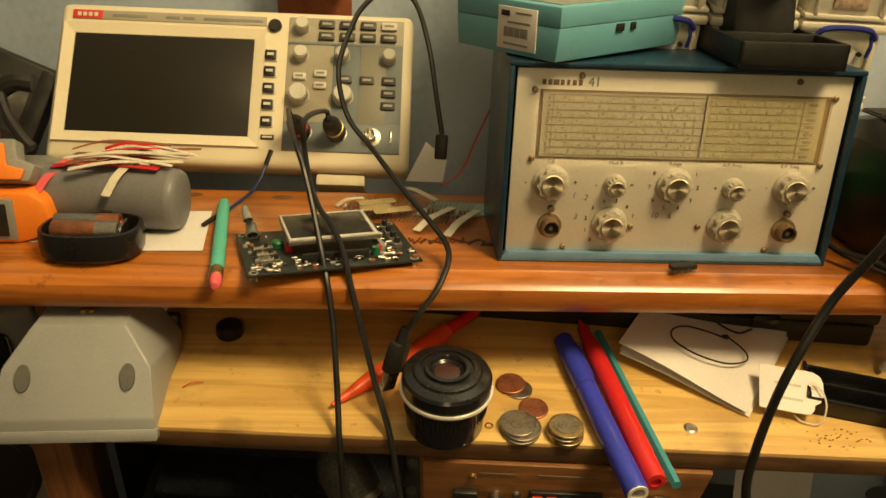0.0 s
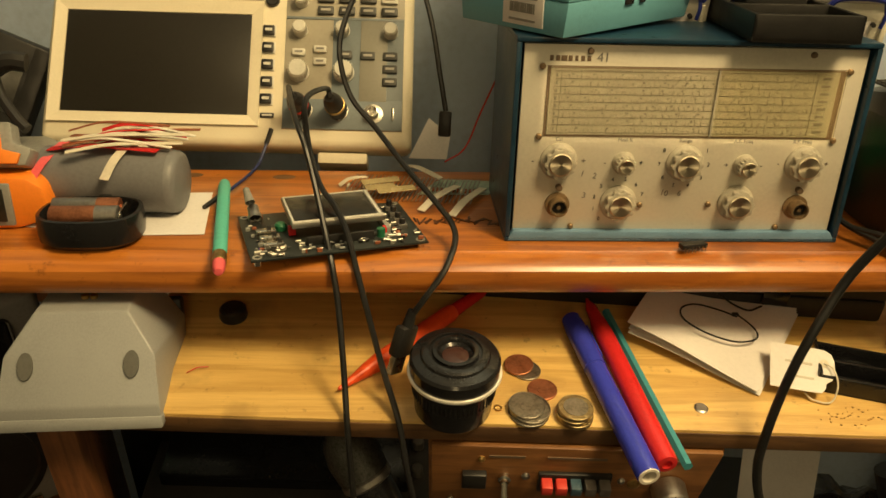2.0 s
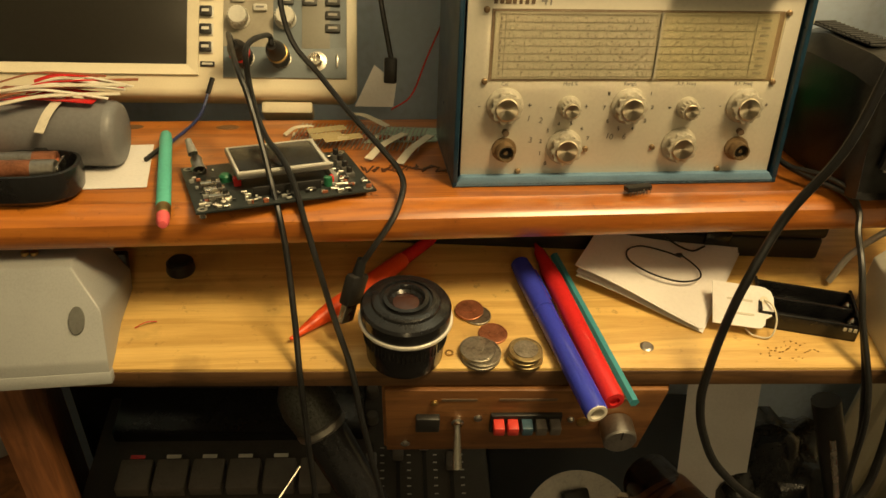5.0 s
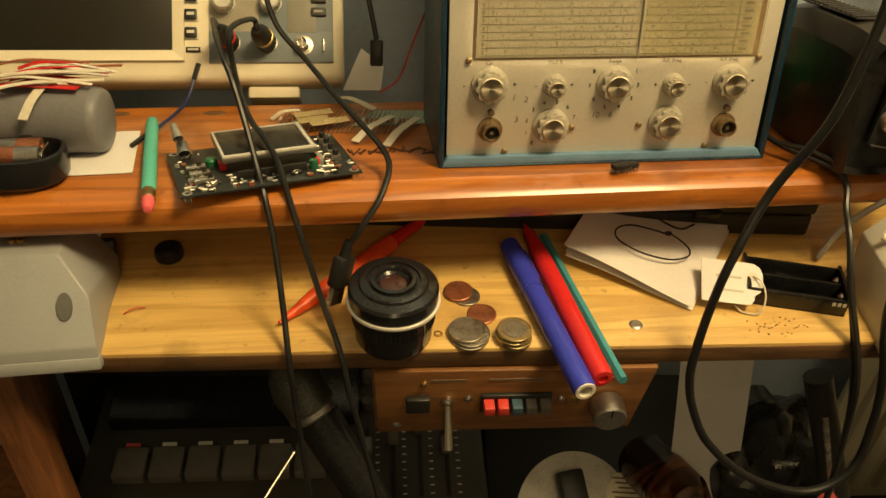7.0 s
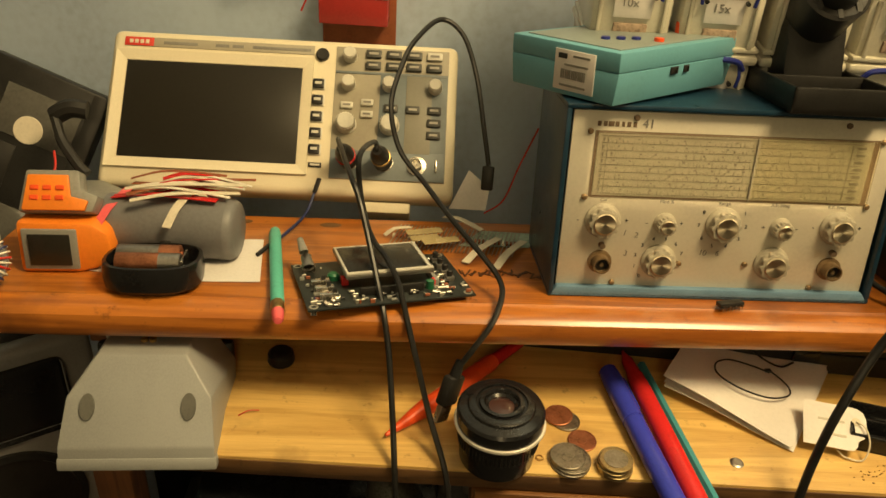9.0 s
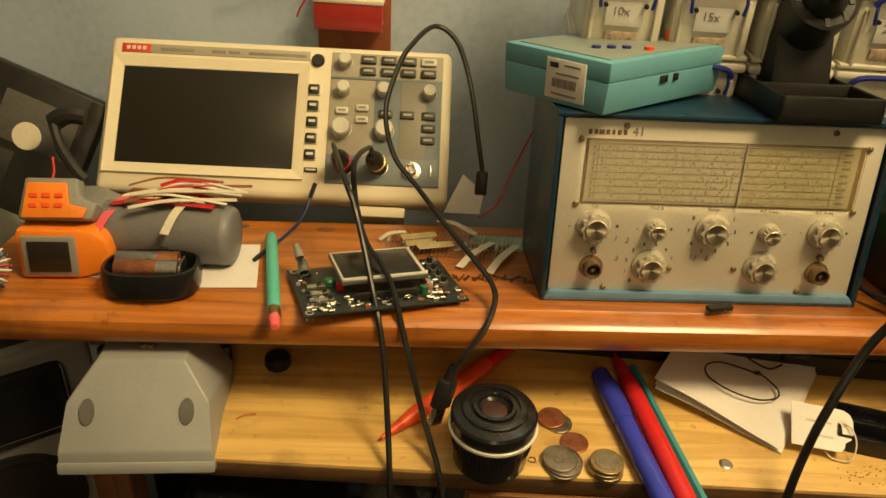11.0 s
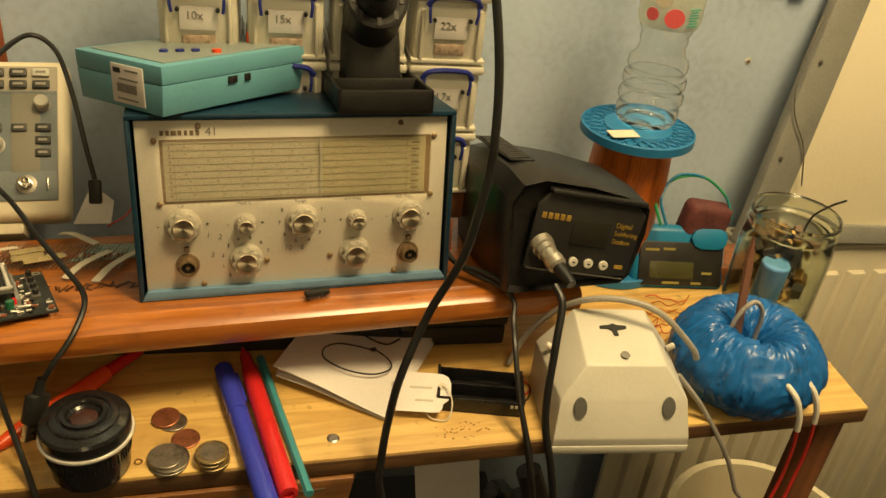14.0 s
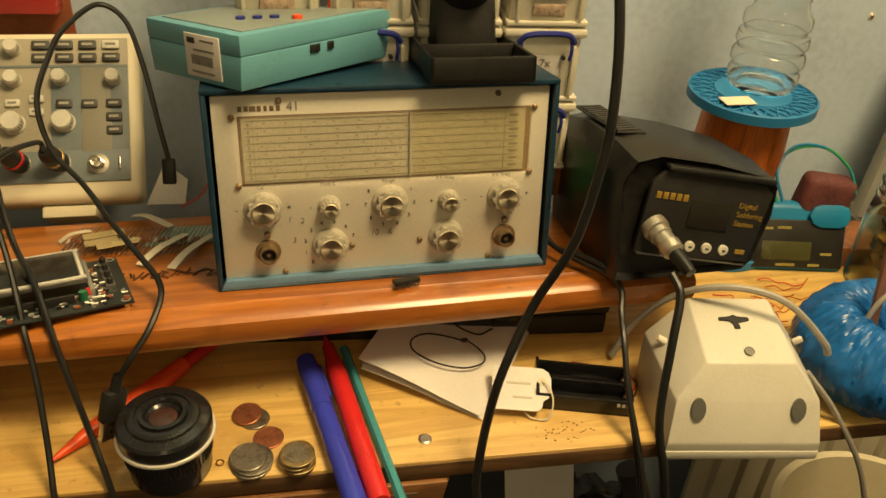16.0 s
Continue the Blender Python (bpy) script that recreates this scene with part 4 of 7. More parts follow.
# ---- blue wrapped toroid ----
tor = thing("wrapped_toroid", pose(0.5760, 0.5030, 0, 0, 0, 15) @ Matrix.Diagonal((1.0, 1.0, 1.04, 1)), "toroidal transformer wrapped in shiny blue plastic tape", "transformer")
bm = bmesh.new()
NU, NV, R, r = 220, 64, 0.0350, 0.0270
grid = []
for i in range(NU):
    a = 2 * math.pi * i / NU
    row = []
    for j in range(NV):
        b = 2 * math.pi * j / NV
        tw = a + 0.22 * math.sin(b + 2 * a) + 0.10 * math.sin(2 * b + 5 * a)
        k1 = noise.noise((9 * math.cos(tw), 9 * math.sin(tw), 2.2 * math.cos(b + 1.3 * math.sin(a))))
        k2 = noise.noise((26 * math.cos(tw), 26 * math.sin(tw), 3.4 * math.sin(b) + 5))
        k3 = noise.noise((4 * math.cos(a), 4 * math.sin(a), 2 * math.sin(b)))
        fold = 0.0017 * (1 - 2 * abs(k1)) + 0.0010 * (1 - 2 * abs(k2)) + 0.0018 * k3
        q = r + fold
        sq = 1 + 0.05 * math.cos(4 * b)
        row.append(bm.verts.new(((R + q * sq * math.cos(b)) * math.cos(a), (R + q * sq * math.cos(b)) * math.sin(a), 0.0315 + q * 1.14 * sq * math.sin(b))))
    grid.append(row)
for i in range(NU):
    for j in range(NV):
        bm.faces.new((grid[i][j], grid[(i + 1) % NU][j], grid[(i + 1) % NU][(j + 1) % NV], grid[i][(j + 1) % NV]))
part("tape_wrap", bm, BAG_BLUE, tor)
for k, (p, q) in enumerate((((-0.026, 0.004, 0.03), (-0.004, -0.003, 0.03)),)):
    part("sleeved_loop", T([(p[0] - 0.002, p[1], 0.020), (p[0] - 0.004, p[1], 0.050), (p[0] + 0.000, p[1] - 0.001, 0.075), (-0.015, 0.0, 0.088), (q[0], q[1], 0.076), (q[0] + 0.002, q[1], 0.050), (q[0], q[1], 0.020)], 0.0020, 8), GREY_FLEX, tor, "pale sleeved lead forming a loop")
for i in range(2):
    x = -0.008 + 0.021 * i
    part("white_sleeve", T([(x - 0.014, -0.048, 0.050), (x - 0.010, -0.0635, 0.041), (x - 0.006, -0.070, 0.026), (x - 0.004, -0.072, 0.012)], 0.0024, 8), WHITE_SLEEVE, tor)
    part("red_lead", T([(x - 0.004, -0.072, 0.012), (x - 0.001, -0.073, -0.010), (x - 0.002, -0.074, -0.045), (x - 0.016 + 0.004 * i, -0.075, -0.085), (x - 0.045, -0.070, -0.115), (x - 0.07, -0.06, -0.2), (x - 0.08, -0.03, -0.6)], 0.0015, 8), RED_WIRE, tor)
solo("wooden_skewer", P([(-0.0042, 0.0), (0.0042, 0.0), (0.0036, 0.108), (0.0006, 0.124), (-0.0030, 0.108)], 0.003), material("brown_plastic_strip", (0.25, 0.12, 0.08), 0.45, vary=0.15), "brown flat strip standing in the middle of the toroid", "stick", pose(0.5640, 0.5040, 0.021, 84, 0, 8) @ Matrix.Rotation(radians(5), 4, "Z"))

# ---- meter, spool, bottle, jar ----
met = thing("component_tester", pose(0.5970, 0.6450, 0.0, -25, 0, -10) @ FRONT @ Matrix.Diagonal((0.90, 0.92, 1, 1)), "bright blue hand-held tester with dark display window", "tester")
part("body", B((0, 0.036, -0.014), (0.110, 0.072, 0.026), 0.008, 3), METER_BLUE, met)
part("window_surround", B((0.001, 0.0295, 0.0000), (0.098, 0.049, 0.0030), 0.0012), BLACK, met)
part("display", B((-0.010, 0.0225, 0.0014), (0.052, 0.019, 0.0012), 0.0004), material("olive_lcd", (0.06, 0.06, 0.022), 0.25, vary=0.1), met, "dull olive display")
part("thumb_bump", P([(0.010, 0.060), (0.014, 0.068), (0.022, 0.071), (0.044, 0.071), (0.051, 0.068), (0.053, 0.060), (0.051, 0.052), (0.044, 0.048), (0.022, 0.048), (0.014, 0.052)], 0.004, Matrix.Translation((0, -0.001, 0.0)), 0.001), METER_BLUE, met)
for x, y, w in ((-0.034, 0.045, 0.016), (-0.014, 0.046, 0.014), (0.032, 0.020, 0.012), (-0.010, 0.0085, 0.020), (0.02, 0.0085, 0.012)):
    part("print_bar", B((x, y, 0.0016), (w, 0.0026, 0.0005)), bpy.data.materials.get("yellow_print") or material("yellow_print", (0.26, 0.22, 0.05), 0.5, bump=0), met)
for k, (mt, off) in enumerate(((METER_BLUE, 0), (GREEN, -0.006))):
    solo("test_lead", T([(0.5748 + off, 0.6618, 0.0683), (0.5716 + off, 0.6773, 0.0916), (0.5923, 0.6912, 0.1077 - 0.003 * k), (0.6223, 0.6881, 0.1063), (0.6451, 0.6772, 0.0897), (0.6520, 0.6656, 0.0692)], 0.0014, 8), mt, "thin coloured test lead arched over the tester", "cable")
solo("red_pouch", B((0, 0, 0.030), (0.050, 0.024, 0.060), 0.008, 3), material("dark_red_cloth", (0.10, 0.03, 0.03), 0.7, vary=0.5, scale=60, bump=0.6), "dark red crumpled pouch behind the tester", "pouch", pose(0.6236, 0.6791, 0.0230, 0, 8, -6))
solo("wooden_block", B((0, 0, 0.011), (0.10, 0.05, 0.022), 0.002), DARKWOOD, "brown wooden block behind the tester", "block", pose(0.6390, 0.6741, 0, 0, 0, -7))

sp = thing("wire_spool", pose(0.5451, 0.7073, 0.0), "large spool of enamelled copper wire with blue flanges", "wire spool")
for z in (0.0, 0.146):
    fl = part("flange", L([(0.012, z), (0.053, z), (0.0555, z + 0.001), (0.0555, z + 0.009), (0.0535, z + 0.010), (0.0525, z + 0.0075), (0.034, z + 0.0075), (0.033, z + 0.010), (0.012, z + 0.010), (0.012, z)], 64), FLANGE_BLUE, sp, "blue ribbed plastic flange")
    if z:
        bm = bmesh.new()
        for i in range(26):
            a = 2 * math.pi * i / 26
            for s in (-1, 1):
                p = Vector((0.034 * math.cos(a), 0.034 * math.sin(a), z + 0.0085))
                q = Vector((0.0525 * math.cos(a + s * 0.22), 0.0525 * math.sin(a + s * 0.22), z + 0.0085))
                rod(bm, p, q, 0.0009, 5)
        part("web_ribs", bm, FLANGE_BLUE, fl)
prof = [(0.012, 0.010)]
for i in range(90):
    z = 0.012 + 0.132 * i / 89
    prof.append((0.0390 + (0.0002 if i % 2 else 0) + 0.0008 * math.sin(i * 0.13), z))
prof.append((0.012, 0.146))
part("copper_winding", L(prof, 56), COPPER, sp, "orange enamelled copper winding")
part("paper_label", B((-0.027, -0.022, 0.1572), (0.028, 0.016, 0.0008), 0.0002), CARD, sp, "torn cream label")

bot = thing("water_bottle", pose(0.5570, 0.7180, 0.1562) @ Matrix.Diagonal((1.10, 1.10, 1.03, 1)), "clear ribbed plastic water bottle with red-dotted label", "bottle")
prof = [(0, 0.004), (0.012, 0.0035), (0.018, 0.0), (0.0245, 0.001), (0.0275, 0.006), (0.0278, 0.014)]
for i in range(3):
    z = 0.018 + 0.0155 * i
    rr = (0.0285, 0.0278, 0.0262)[i]
    prof += [(rr - 0.0026, z), (rr - 0.0022, z + 0.0015), (rr, z + 0.005), (rr, z + 0.010), (rr - 0.0008, z + 0.0130)]
prof += [(0.0215, 0.066), (0.0195, 0.074), (0.0208, 0.080), (0.0200, 0.084), (0.0235, 0.092), (0.0255, 0.098), (0.0258, 0.176), (0.0230, 0.190), (0.014, 0.215), (0.0125, 0.250)]
b_shell = part("shell", L(prof + [(rr - 0.0007, z) for rr, z in reversed(prof[4:])] + [(0, 0.0052)], 48), CLEAR, bot)
b_shell.visible_shadow = False
lab = part("label", L([(0.0244, 0.0930), (0.0262, 0.0985), (0.0264, 0.172)], 40), material("bottle_label_film", (0.70, 0.76, 0.72), 0.30, vary=0.08, scale=60, trans=0.45), bot, "pale printed label")
for a, z, q, mt in ((-112, 0.1050, 0.0082, PINK), (-152, 0.1055, 0.0056, PINK), (-136, 0.1200, 0.0072, CARD)):
    part("printed_dot", L([(0, 0.0006), (q, 0.0006), (q, 0.0)], 24, Matrix.Translation((0.0262 * math.cos(radians(a)), 0.0262 * math.sin(radians(a)), z)) @ Vector((math.cos(radians(a)), math.sin(radians(a)), 0)).to_track_quat("Z", "Y").to_matrix().to_4x4() @ Matrix.Translation((0, 0, 0.0004))), mt, lab)
for k in range(7):
    a = radians(-76 + 1.5 * (k % 2))
    part("print_bar", B((0, 0, 0), (0.011 - 0.002 * (k % 3), 0.0006, 0.0010), 0, 1, Matrix.Translation((0.0266 * math.cos(a), 0.0266 * math.sin(a), 0.099 + 0.0024 * k)) @ Matrix.Rotation(a + math.pi / 2, 4, "Z")), AQUA, lab)
part("cap", L([(0.0145, 0.250), (0.0145, 0.268), (0.013, 0.270), (0, 0.270)], 30), KNOB_WHITE, bot)

jar = thing("glass_jar", pose(0.6775, 0.6113, 0.0), "open glass jar holding small dark parts and a blue cell", "jar")
shell = part("glass", L([(0, 0.003), (0.038, 0.0), (0.043, 0.004), (0.0440, 0.072), (0.0415, 0.085), (0.0400, 0.088), (0.0425, 0.091), (0.0415, 0.095), (0.0415, 0.100), (0.0425, 0.104), (0.0410, 0.107), (0.0385, 0.105), (0.0380, 0.093), (0.0375, 0.086), (0.0410, 0.072), (0.0400, 0.006), (0.036, 0.005), (0, 0.006)], 56), JAR_GLASS, jar)
shell.visible_shadow = False
part("blue_cell", L([(0, 0), (0.0125, 0), (0.013, 0.001), (0.013, 0.060), (0.012, 0.0615), (0, 0.0615)], 24, pose(-0.021, -0.018, 0.006, 6, -4, 0)), material("pale_blue_sleeve", (0.10, 0.26, 0.52), 0.35, vary=0.1), jar, "pale blue sleeved cell")
rnd = random.Random(7)
for i in range(70):
    a, q = rnd.uniform(0, 6.28), 0.029 * math.sqrt(rnd.uniform(0.02, 1))
    mt = rnd.choice((BLACK, BLACK_MATTE, INK_BROWN, INK_BROWN, BRASS))
    part("small_part", B((0, 0, 0), (rnd.uniform(0.010, 0.020), rnd.uniform(0.008, 0.014), rnd.uniform(0.005, 0.012)), 0.001, 1, pose(q * math.cos(a), q * math.sin(a), 0.014 + 0.00095 * i, rnd.uniform(0, 90), rnd.uniform(0, 90), rnd.uniform(0, 90))), mt, jar)
part("wire_end", T([(0.015, 0.0, 0.06), (0.022, 0.004, 0.095), (0.030, -0.004, 0.113), (0.040, -0.012, 0.124)], 0.0012, 6), BLACK, jar)

# ---- radiator, leaning board, bucket ----
rad = thing("radiator", pose(0.635, wall_y(0.635) - 0.105, 0, 0, 0, WYAW), "cream enamelled panel radiator with vertical ribs", "radiator")
RT, RB, RL = -0.018, -0.60, 0.95
part("panel", B((RL / 2, 0.012, (RT + RB) / 2), (RL, 0.010, RT - RB), 0.004), RADIATOR, rad)
n = 24
for i in range(n):
    x = 0.02 + (RL - 0.04) * (i + 0.5) / n
    part("rib", P([(-0.013, 0.0), (-0.009, -0.010), (0.009, -0.010), (0.013, 0.0)], RT - RB - 0.06, Matrix.Translation((x, 0.008, RB + 0.03)), 0.0015), RADIATOR, rad)
part("top_grille", B((RL / 2, 0.035, RT + 0.002), (RL, 0.050, 0.004), 0.001), RADIATOR, rad)
bm = bmesh.new()
for i in range(70):
    box(bm, (0.02 + i * 0.013, 0.035, RT + 0.0045), (0.006, 0.034, 0.001))
part("grille_slots", bm, INK_GREY, rad)

brd = thing("leaning_board", pose(0, 0, 0), "large cream board with grey frame leaning over the radiator", "board")
o = Vector((0.7200, 0.7350, 0.0000))
ux = Vector((1, SLOPE, -0.045)).normalized()
up = Vector((0.0680, 0.0560, 0.2220)).normalized()
nn = ux.cross(up).normalized()
def board_pt(u, v, w=0.0):
    return o + ux * u + up * v + nn * w
def board_slab(name, us, vs, w0, w1, mat, label=""):
    bm = bmesh.new()
    q = [bm.verts.new(board_pt(u, v, w)) for w in (w0, w1) for u, v in ((us[0], vs[0]), (us[1], vs[0]), (us[1], vs[1]), (us[0], vs[1]))]
    for f in ((3, 2, 1, 0), (4, 5, 6, 7), (0, 1, 5, 4), (1, 2, 6, 5), (2, 3, 7, 6), (3, 0, 4, 7)):
        bm.faces.new([q[i] for i in f])
    bmesh.ops.recalc_face_normals(bm, faces=bm.faces)
    bmesh.ops.bevel(bm, geom=list(bm.edges), offset=0.0012, segments=2, affect="EDGES", profile=0.5)
    return part(name, bm, mat, brd, label)
board_slab("face", (0.02, 0.62), (0.02, 0.46), -0.004, 0.002, BOARD, "plain cream face")
board_slab("side_rail", (0.0, 0.041), (0.0, 0.47), -0.006, 0.010, FRAME_GREY, "grey painted side rail")
board_slab("bottom_rail", (0.042, 0.63), (0.0, 0.022), -0.006, 0.010, FRAME_GREY)
for v in (0.10, 0.21):
    p = board_pt(0.010, v, 0.011)
    part("nail", L([(0.0025, 0), (0.0022, 0.0015), (0, 0.002)], 12, Matrix.Translation(p) @ nn.to_track_quat("Z", "Y").to_matrix().to_4x4()), STEEL, brd)
part("hanging_wire", T([board_pt(-0.004, 0.26, 0.004), board_pt(-0.012, 0.20, 0.012), board_pt(0.0, 0.155, 0.014), board_pt(0.030, 0.115, 0.014), board_pt(0.050, 0.070, 0.012)], 0.0009, 6), STEEL, brd)
part("wall_screw", L([(0.0022, -0.002), (0.0022, 0.001), (0.0015, 0.002), (0, 0.0024)], 14, Matrix.Translation((0.7406, wall_y(0.7406), 0.1795)) @ FRONT), STEEL, solo("wall_plug", L([(0.0036, -0.001), (0.0036, 0.0008), (0, 0.001)], 14, None), CARD, "small screw and plug in the wall", "screw"))
bpy.data.objects["wall_plug"].matrix_world = Matrix.Identity(4)
bpy.data.objects["wall_plug"].data.transform(Matrix.Translation((0.7406, wall_y(0.7406), 0.1795)) @ FRONT)

bk = thing("bucket", pose(0.745, 0.548, FLOOR), "cream plastic bucket standing on the floor", "bucket")
HB = 0.45
part("pail", L([(0, 0.004), (0.085, 0.0), (0.090, 0.003), (0.112, HB - 0.012), (0.118, HB - 0.012), (0.119, HB), (0.110, HB), (0.087, 0.008), (0, 0.008)], 48), CREAM_BUCKET, bk)
part("handle", T([(0.118, 0, HB - 0.03), (0.10, -0.07, HB - 0.12), (0, -0.112, HB - 0.17), (-0.10, -0.07, HB - 0.12), (-0.118, 0, HB - 0.03)], 0.0025, 8), STEEL, bk)

# ---- on the shelf ----
TRIMMER = material("dark_green_trimmer", (0.02, 0.13, 0.06), 0.3, vary=0.2, scale=90)
kit = thing("oscilloscope_kit_board", pose(-0.0306, 0.5777, SH + 0.0036, 0, 0, 17), "black circuit board kit with small blank colour display", "circuit board")
part("board", B((0, 0, 0.0008), (0.117, 0.076, 0.0016), 0.0003), PCB, kit)
for x in (-0.054, 0.054):
    for y in (-0.034, 0.034):
        part("standoff", L([(0.0026, -0.0036), (0.0026, 0.0), (0, 0.0)], 12, Matrix.Translation((x, y, 0))), METAL, kit)
        part("pad", L([(0.0018, 0.0017), (0.0032, 0.0017), (0.0032, 0.0019), (0.0018, 0.0019)], 16, Matrix.Translation((x, y, 0))), SOLDER, kit)
lcd = part("display_module", B((0.003, 0.0085, 0.0125), (0.0630, 0.0500, 0.0035), 0.0005), STEEL, kit, "metal-framed display module")
part("display_glass", B((0.0020, 0.0095, 0.0145), (0.0560, 0.0430, 0.0010), 0.0003), SCREEN, lcd, "blank black display")
part("metal_rim", B((0.003, -0.0145, 0.0147), (0.0620, 0.0030, 0.0010), 0.0002), SILVER_TRIM, lcd)
part("metal_rim", B((0.0318, 0.0095, 0.0147), (0.0024, 0.0450, 0.0010), 0.0002), SILVER_TRIM, lcd)
part("metal_rim", B((-0.0272, 0.0095, 0.0147), (0.0014, 0.0450, 0.0010), 0.0002), SILVER_TRIM, lcd)
part("metal_rim", B((0.003, 0.0322, 0.0147), (0.0620, 0.0014, 0.0010), 0.0002), SILVER_TRIM, lcd)
part("header_pins", B((0.036, 0.006, 0.0040), (0.0030, 0.050, 0.0050), 0.0004), FRAME_GREY, kit)
for i in range(3):
    s = part("slide_switch", B((-0.0440 + 0.001 * i, -0.002 - 0.0110 * i, 0.0040), (0.0130, 0.0055, 0.0050), 0.0005), METAL, kit, "metal slide switch")
    part("slider", B((-0.0420 + 0.002 * i, -0.002 - 0.0110 * i, 0.0070), (0.0030, 0.0025, 0.0040), 0.0004), BLACK, s)
enc = part("coax_jack", L([(0.0048, 0.0016), (0.0048, 0.006), (0.0040, 0.0065), (0.0040, 0.016), (0.003, 0.017), (0, 0.017)], 18, pose(-0.0480, 0.0180, 0.0045, -75, 0, 0)), STEEL, kit, "metal coaxial jack")
part("jack_tip", L([(0.0035, 0.016), (0.0022, 0.028), (0, 0.029)], 14, pose(-0.0480, 0.0180, 0.0045, -55, 0, 8)), FRAME_GREY, enc)
part("green_trimmer", L([(0.0042, 0.0016), (0.0043, 0.0052), (0.0030, 0.0065), (0, 0.0065)], 18, Matrix.Translation((-0.0330, 0.0070, 0))), TRIMMER, kit, "green trimmer capacitor")
part("green_trimmer", L([(0.0030, 0.0016), (0.0030, 0.0075), (0, 0.0085)], 12, Matrix.Translation((0.0300, -0.0215, 0))), TRIMMER, kit)
part("red_led", L([(0.0020, 0.0016), (0.0020, 0.0060), (0.001, 0.0076), (0, 0.0078)], 12, Matrix.Translation((0.0330, -0.0180, 0))), RED, kit)
part("red_trimmer", B((-0.0270, -0.0030, 0.0045), (0.005, 0.005, 0.006), 0.0005), RED, kit)
for i in range(4):
    t = part("push_button", B((0.0480, 0.0240 - 0.0115 * i, 0.0030), (0.0062, 0.0062, 0.0035), 0.0004), STEEL, kit, "small push button")
    part("plunger", L([(0.0021, 0.004), (0.0021, 0.0085), (0.0017, 0.0089), (0, 0.0089)], 14, Matrix.Translation((0.0480, 0.0240 - 0.0115 * i, 0))), BLACK, t)
rnd = random.Random(11)
for i in range(120):
    x, y = rnd.uniform(-0.055, 0.055), rnd.uniform(-0.036, -0.0175) if i < 80 else rnd.uniform(-0.03, 0.03)
    if i >= 80:
        x = rnd.choice((rnd.uniform(-0.056, -0.037), rnd.uniform(0.037, 0.045)))
    k = rnd.random()
    mt = rnd.choice((SOLDER, SOLDER, STEEL, FRAME_GREY, BLACK, BROWN_BOARD, BLUE_PEN if k < 0.1 else SOLDER))
    part("component", B((x, y, 0.0016 + 0.0012), (rnd.uniform(0.0012, 0.0042), rnd.uniform(0.0010, 0.0026), rnd.uniform(0.0010, 0.0030)), 0.0003, 1, None), mt, kit)
part("header", B((0.002, -0.0235, 0.0045), (0.045, 0.0025, 0.0060), 0.0003), BLACK, kit)

m, ln = along((-0.0922, 0.5086, SH + 0.0048), (-0.1211, 0.6665, SH + 0.0046))
rodp = thing("eraser_pencil", m, "sea-green plastic pencil with brass collar and pink tip", "pencil")
part("tip", L([(0, 0), (0.0025, 0.0006), (0.0038, 0.004), (0.0042, 0.014)], 20), PINK, rodp, "rounded pink eraser")
part("collar", L([(0.0043, 0.013), (0.0046, 0.0135), (0.0044, 0.016), (0.0047, 0.018), (0.0047, 0.025), (0.004, 0.0255)], 20), BRASS, rodp)
part("shaft", L([(0.0042, 0.025), (0.0047, 0.026), (0.0047, ln - 0.010), (0.0040, ln - 0.002), (0.0025, ln), (0, ln)], 20), AQUA, rodp)

bb = thing("mouse_shell", pose(-0.1870, 0.5674, SH, 0, 0, 3), "upturned black plastic shell holding two small batteries", "battery case")
out = []
for i in range(40):
    a = 2 * math.pi * i / 40
    out.append((0.0335 * math.copysign(abs(math.cos(a)) ** 0.7, math.cos(a)), 0.0250 * math.copysign(abs(math.sin(a)) ** 0.75, math.sin(a))))
bm = bmesh.new()
rings = []
for k, z in ((0.82, 0.0), (0.97, 0.004), (1.0, 0.012), (0.97, 0.021), (0.90, 0.0215), (0.86, 0.017), (0.84, 0.010)):
    rings.append([bm.verts.new((x * k, y * k, z)) for x, y in out])
for a, b in zip(rings, rings[1:]):
    for i in range(40):
        bm.faces.new((a[i], a[(i + 1) % 40], b[(i + 1) % 40], b[i]))
bm.faces.new(rings[0][::-1])
bm.faces.new(rings[-1])
part("shell", bm, BLACK_GLOSS, bb)
part("latch", B((0.002, 0.0262, 0.018), (0.008, 0.004, 0.007), 0.001), BLACK, bb)
for y, x0, hot in ((0.0070, -0.004, 1), (-0.0078, -0.001, 0)):
    c = part("battery", L([(0, 0), (0.0066, 0), (0.0068, 0.0006), (0.0068, 0.0285)], 22, pose(-0.0215 + x0, y, 0.0195, 0, 90, 0)), COPPER_COIN if not hot else STEEL, bb, "small wrapped dry cell")
    part("wrap", L([(0.0068, 0.0285), (0.0068, 0.0425), (0.0060, 0.0430), (0.0024, 0.0430), (0.0024, 0.0442), (0, 0.0442)], 22, pose(-0.0215 + x0, y, 0.0195, 0, 90, 0)), STEEL if not hot else COPPER_COIN, c)
for x in (-0.0225, 0.0205):
    part("contact", B((x, 0, 0.0190), (0.0016, 0.022, 0.006), 0.0004), METAL, bb)

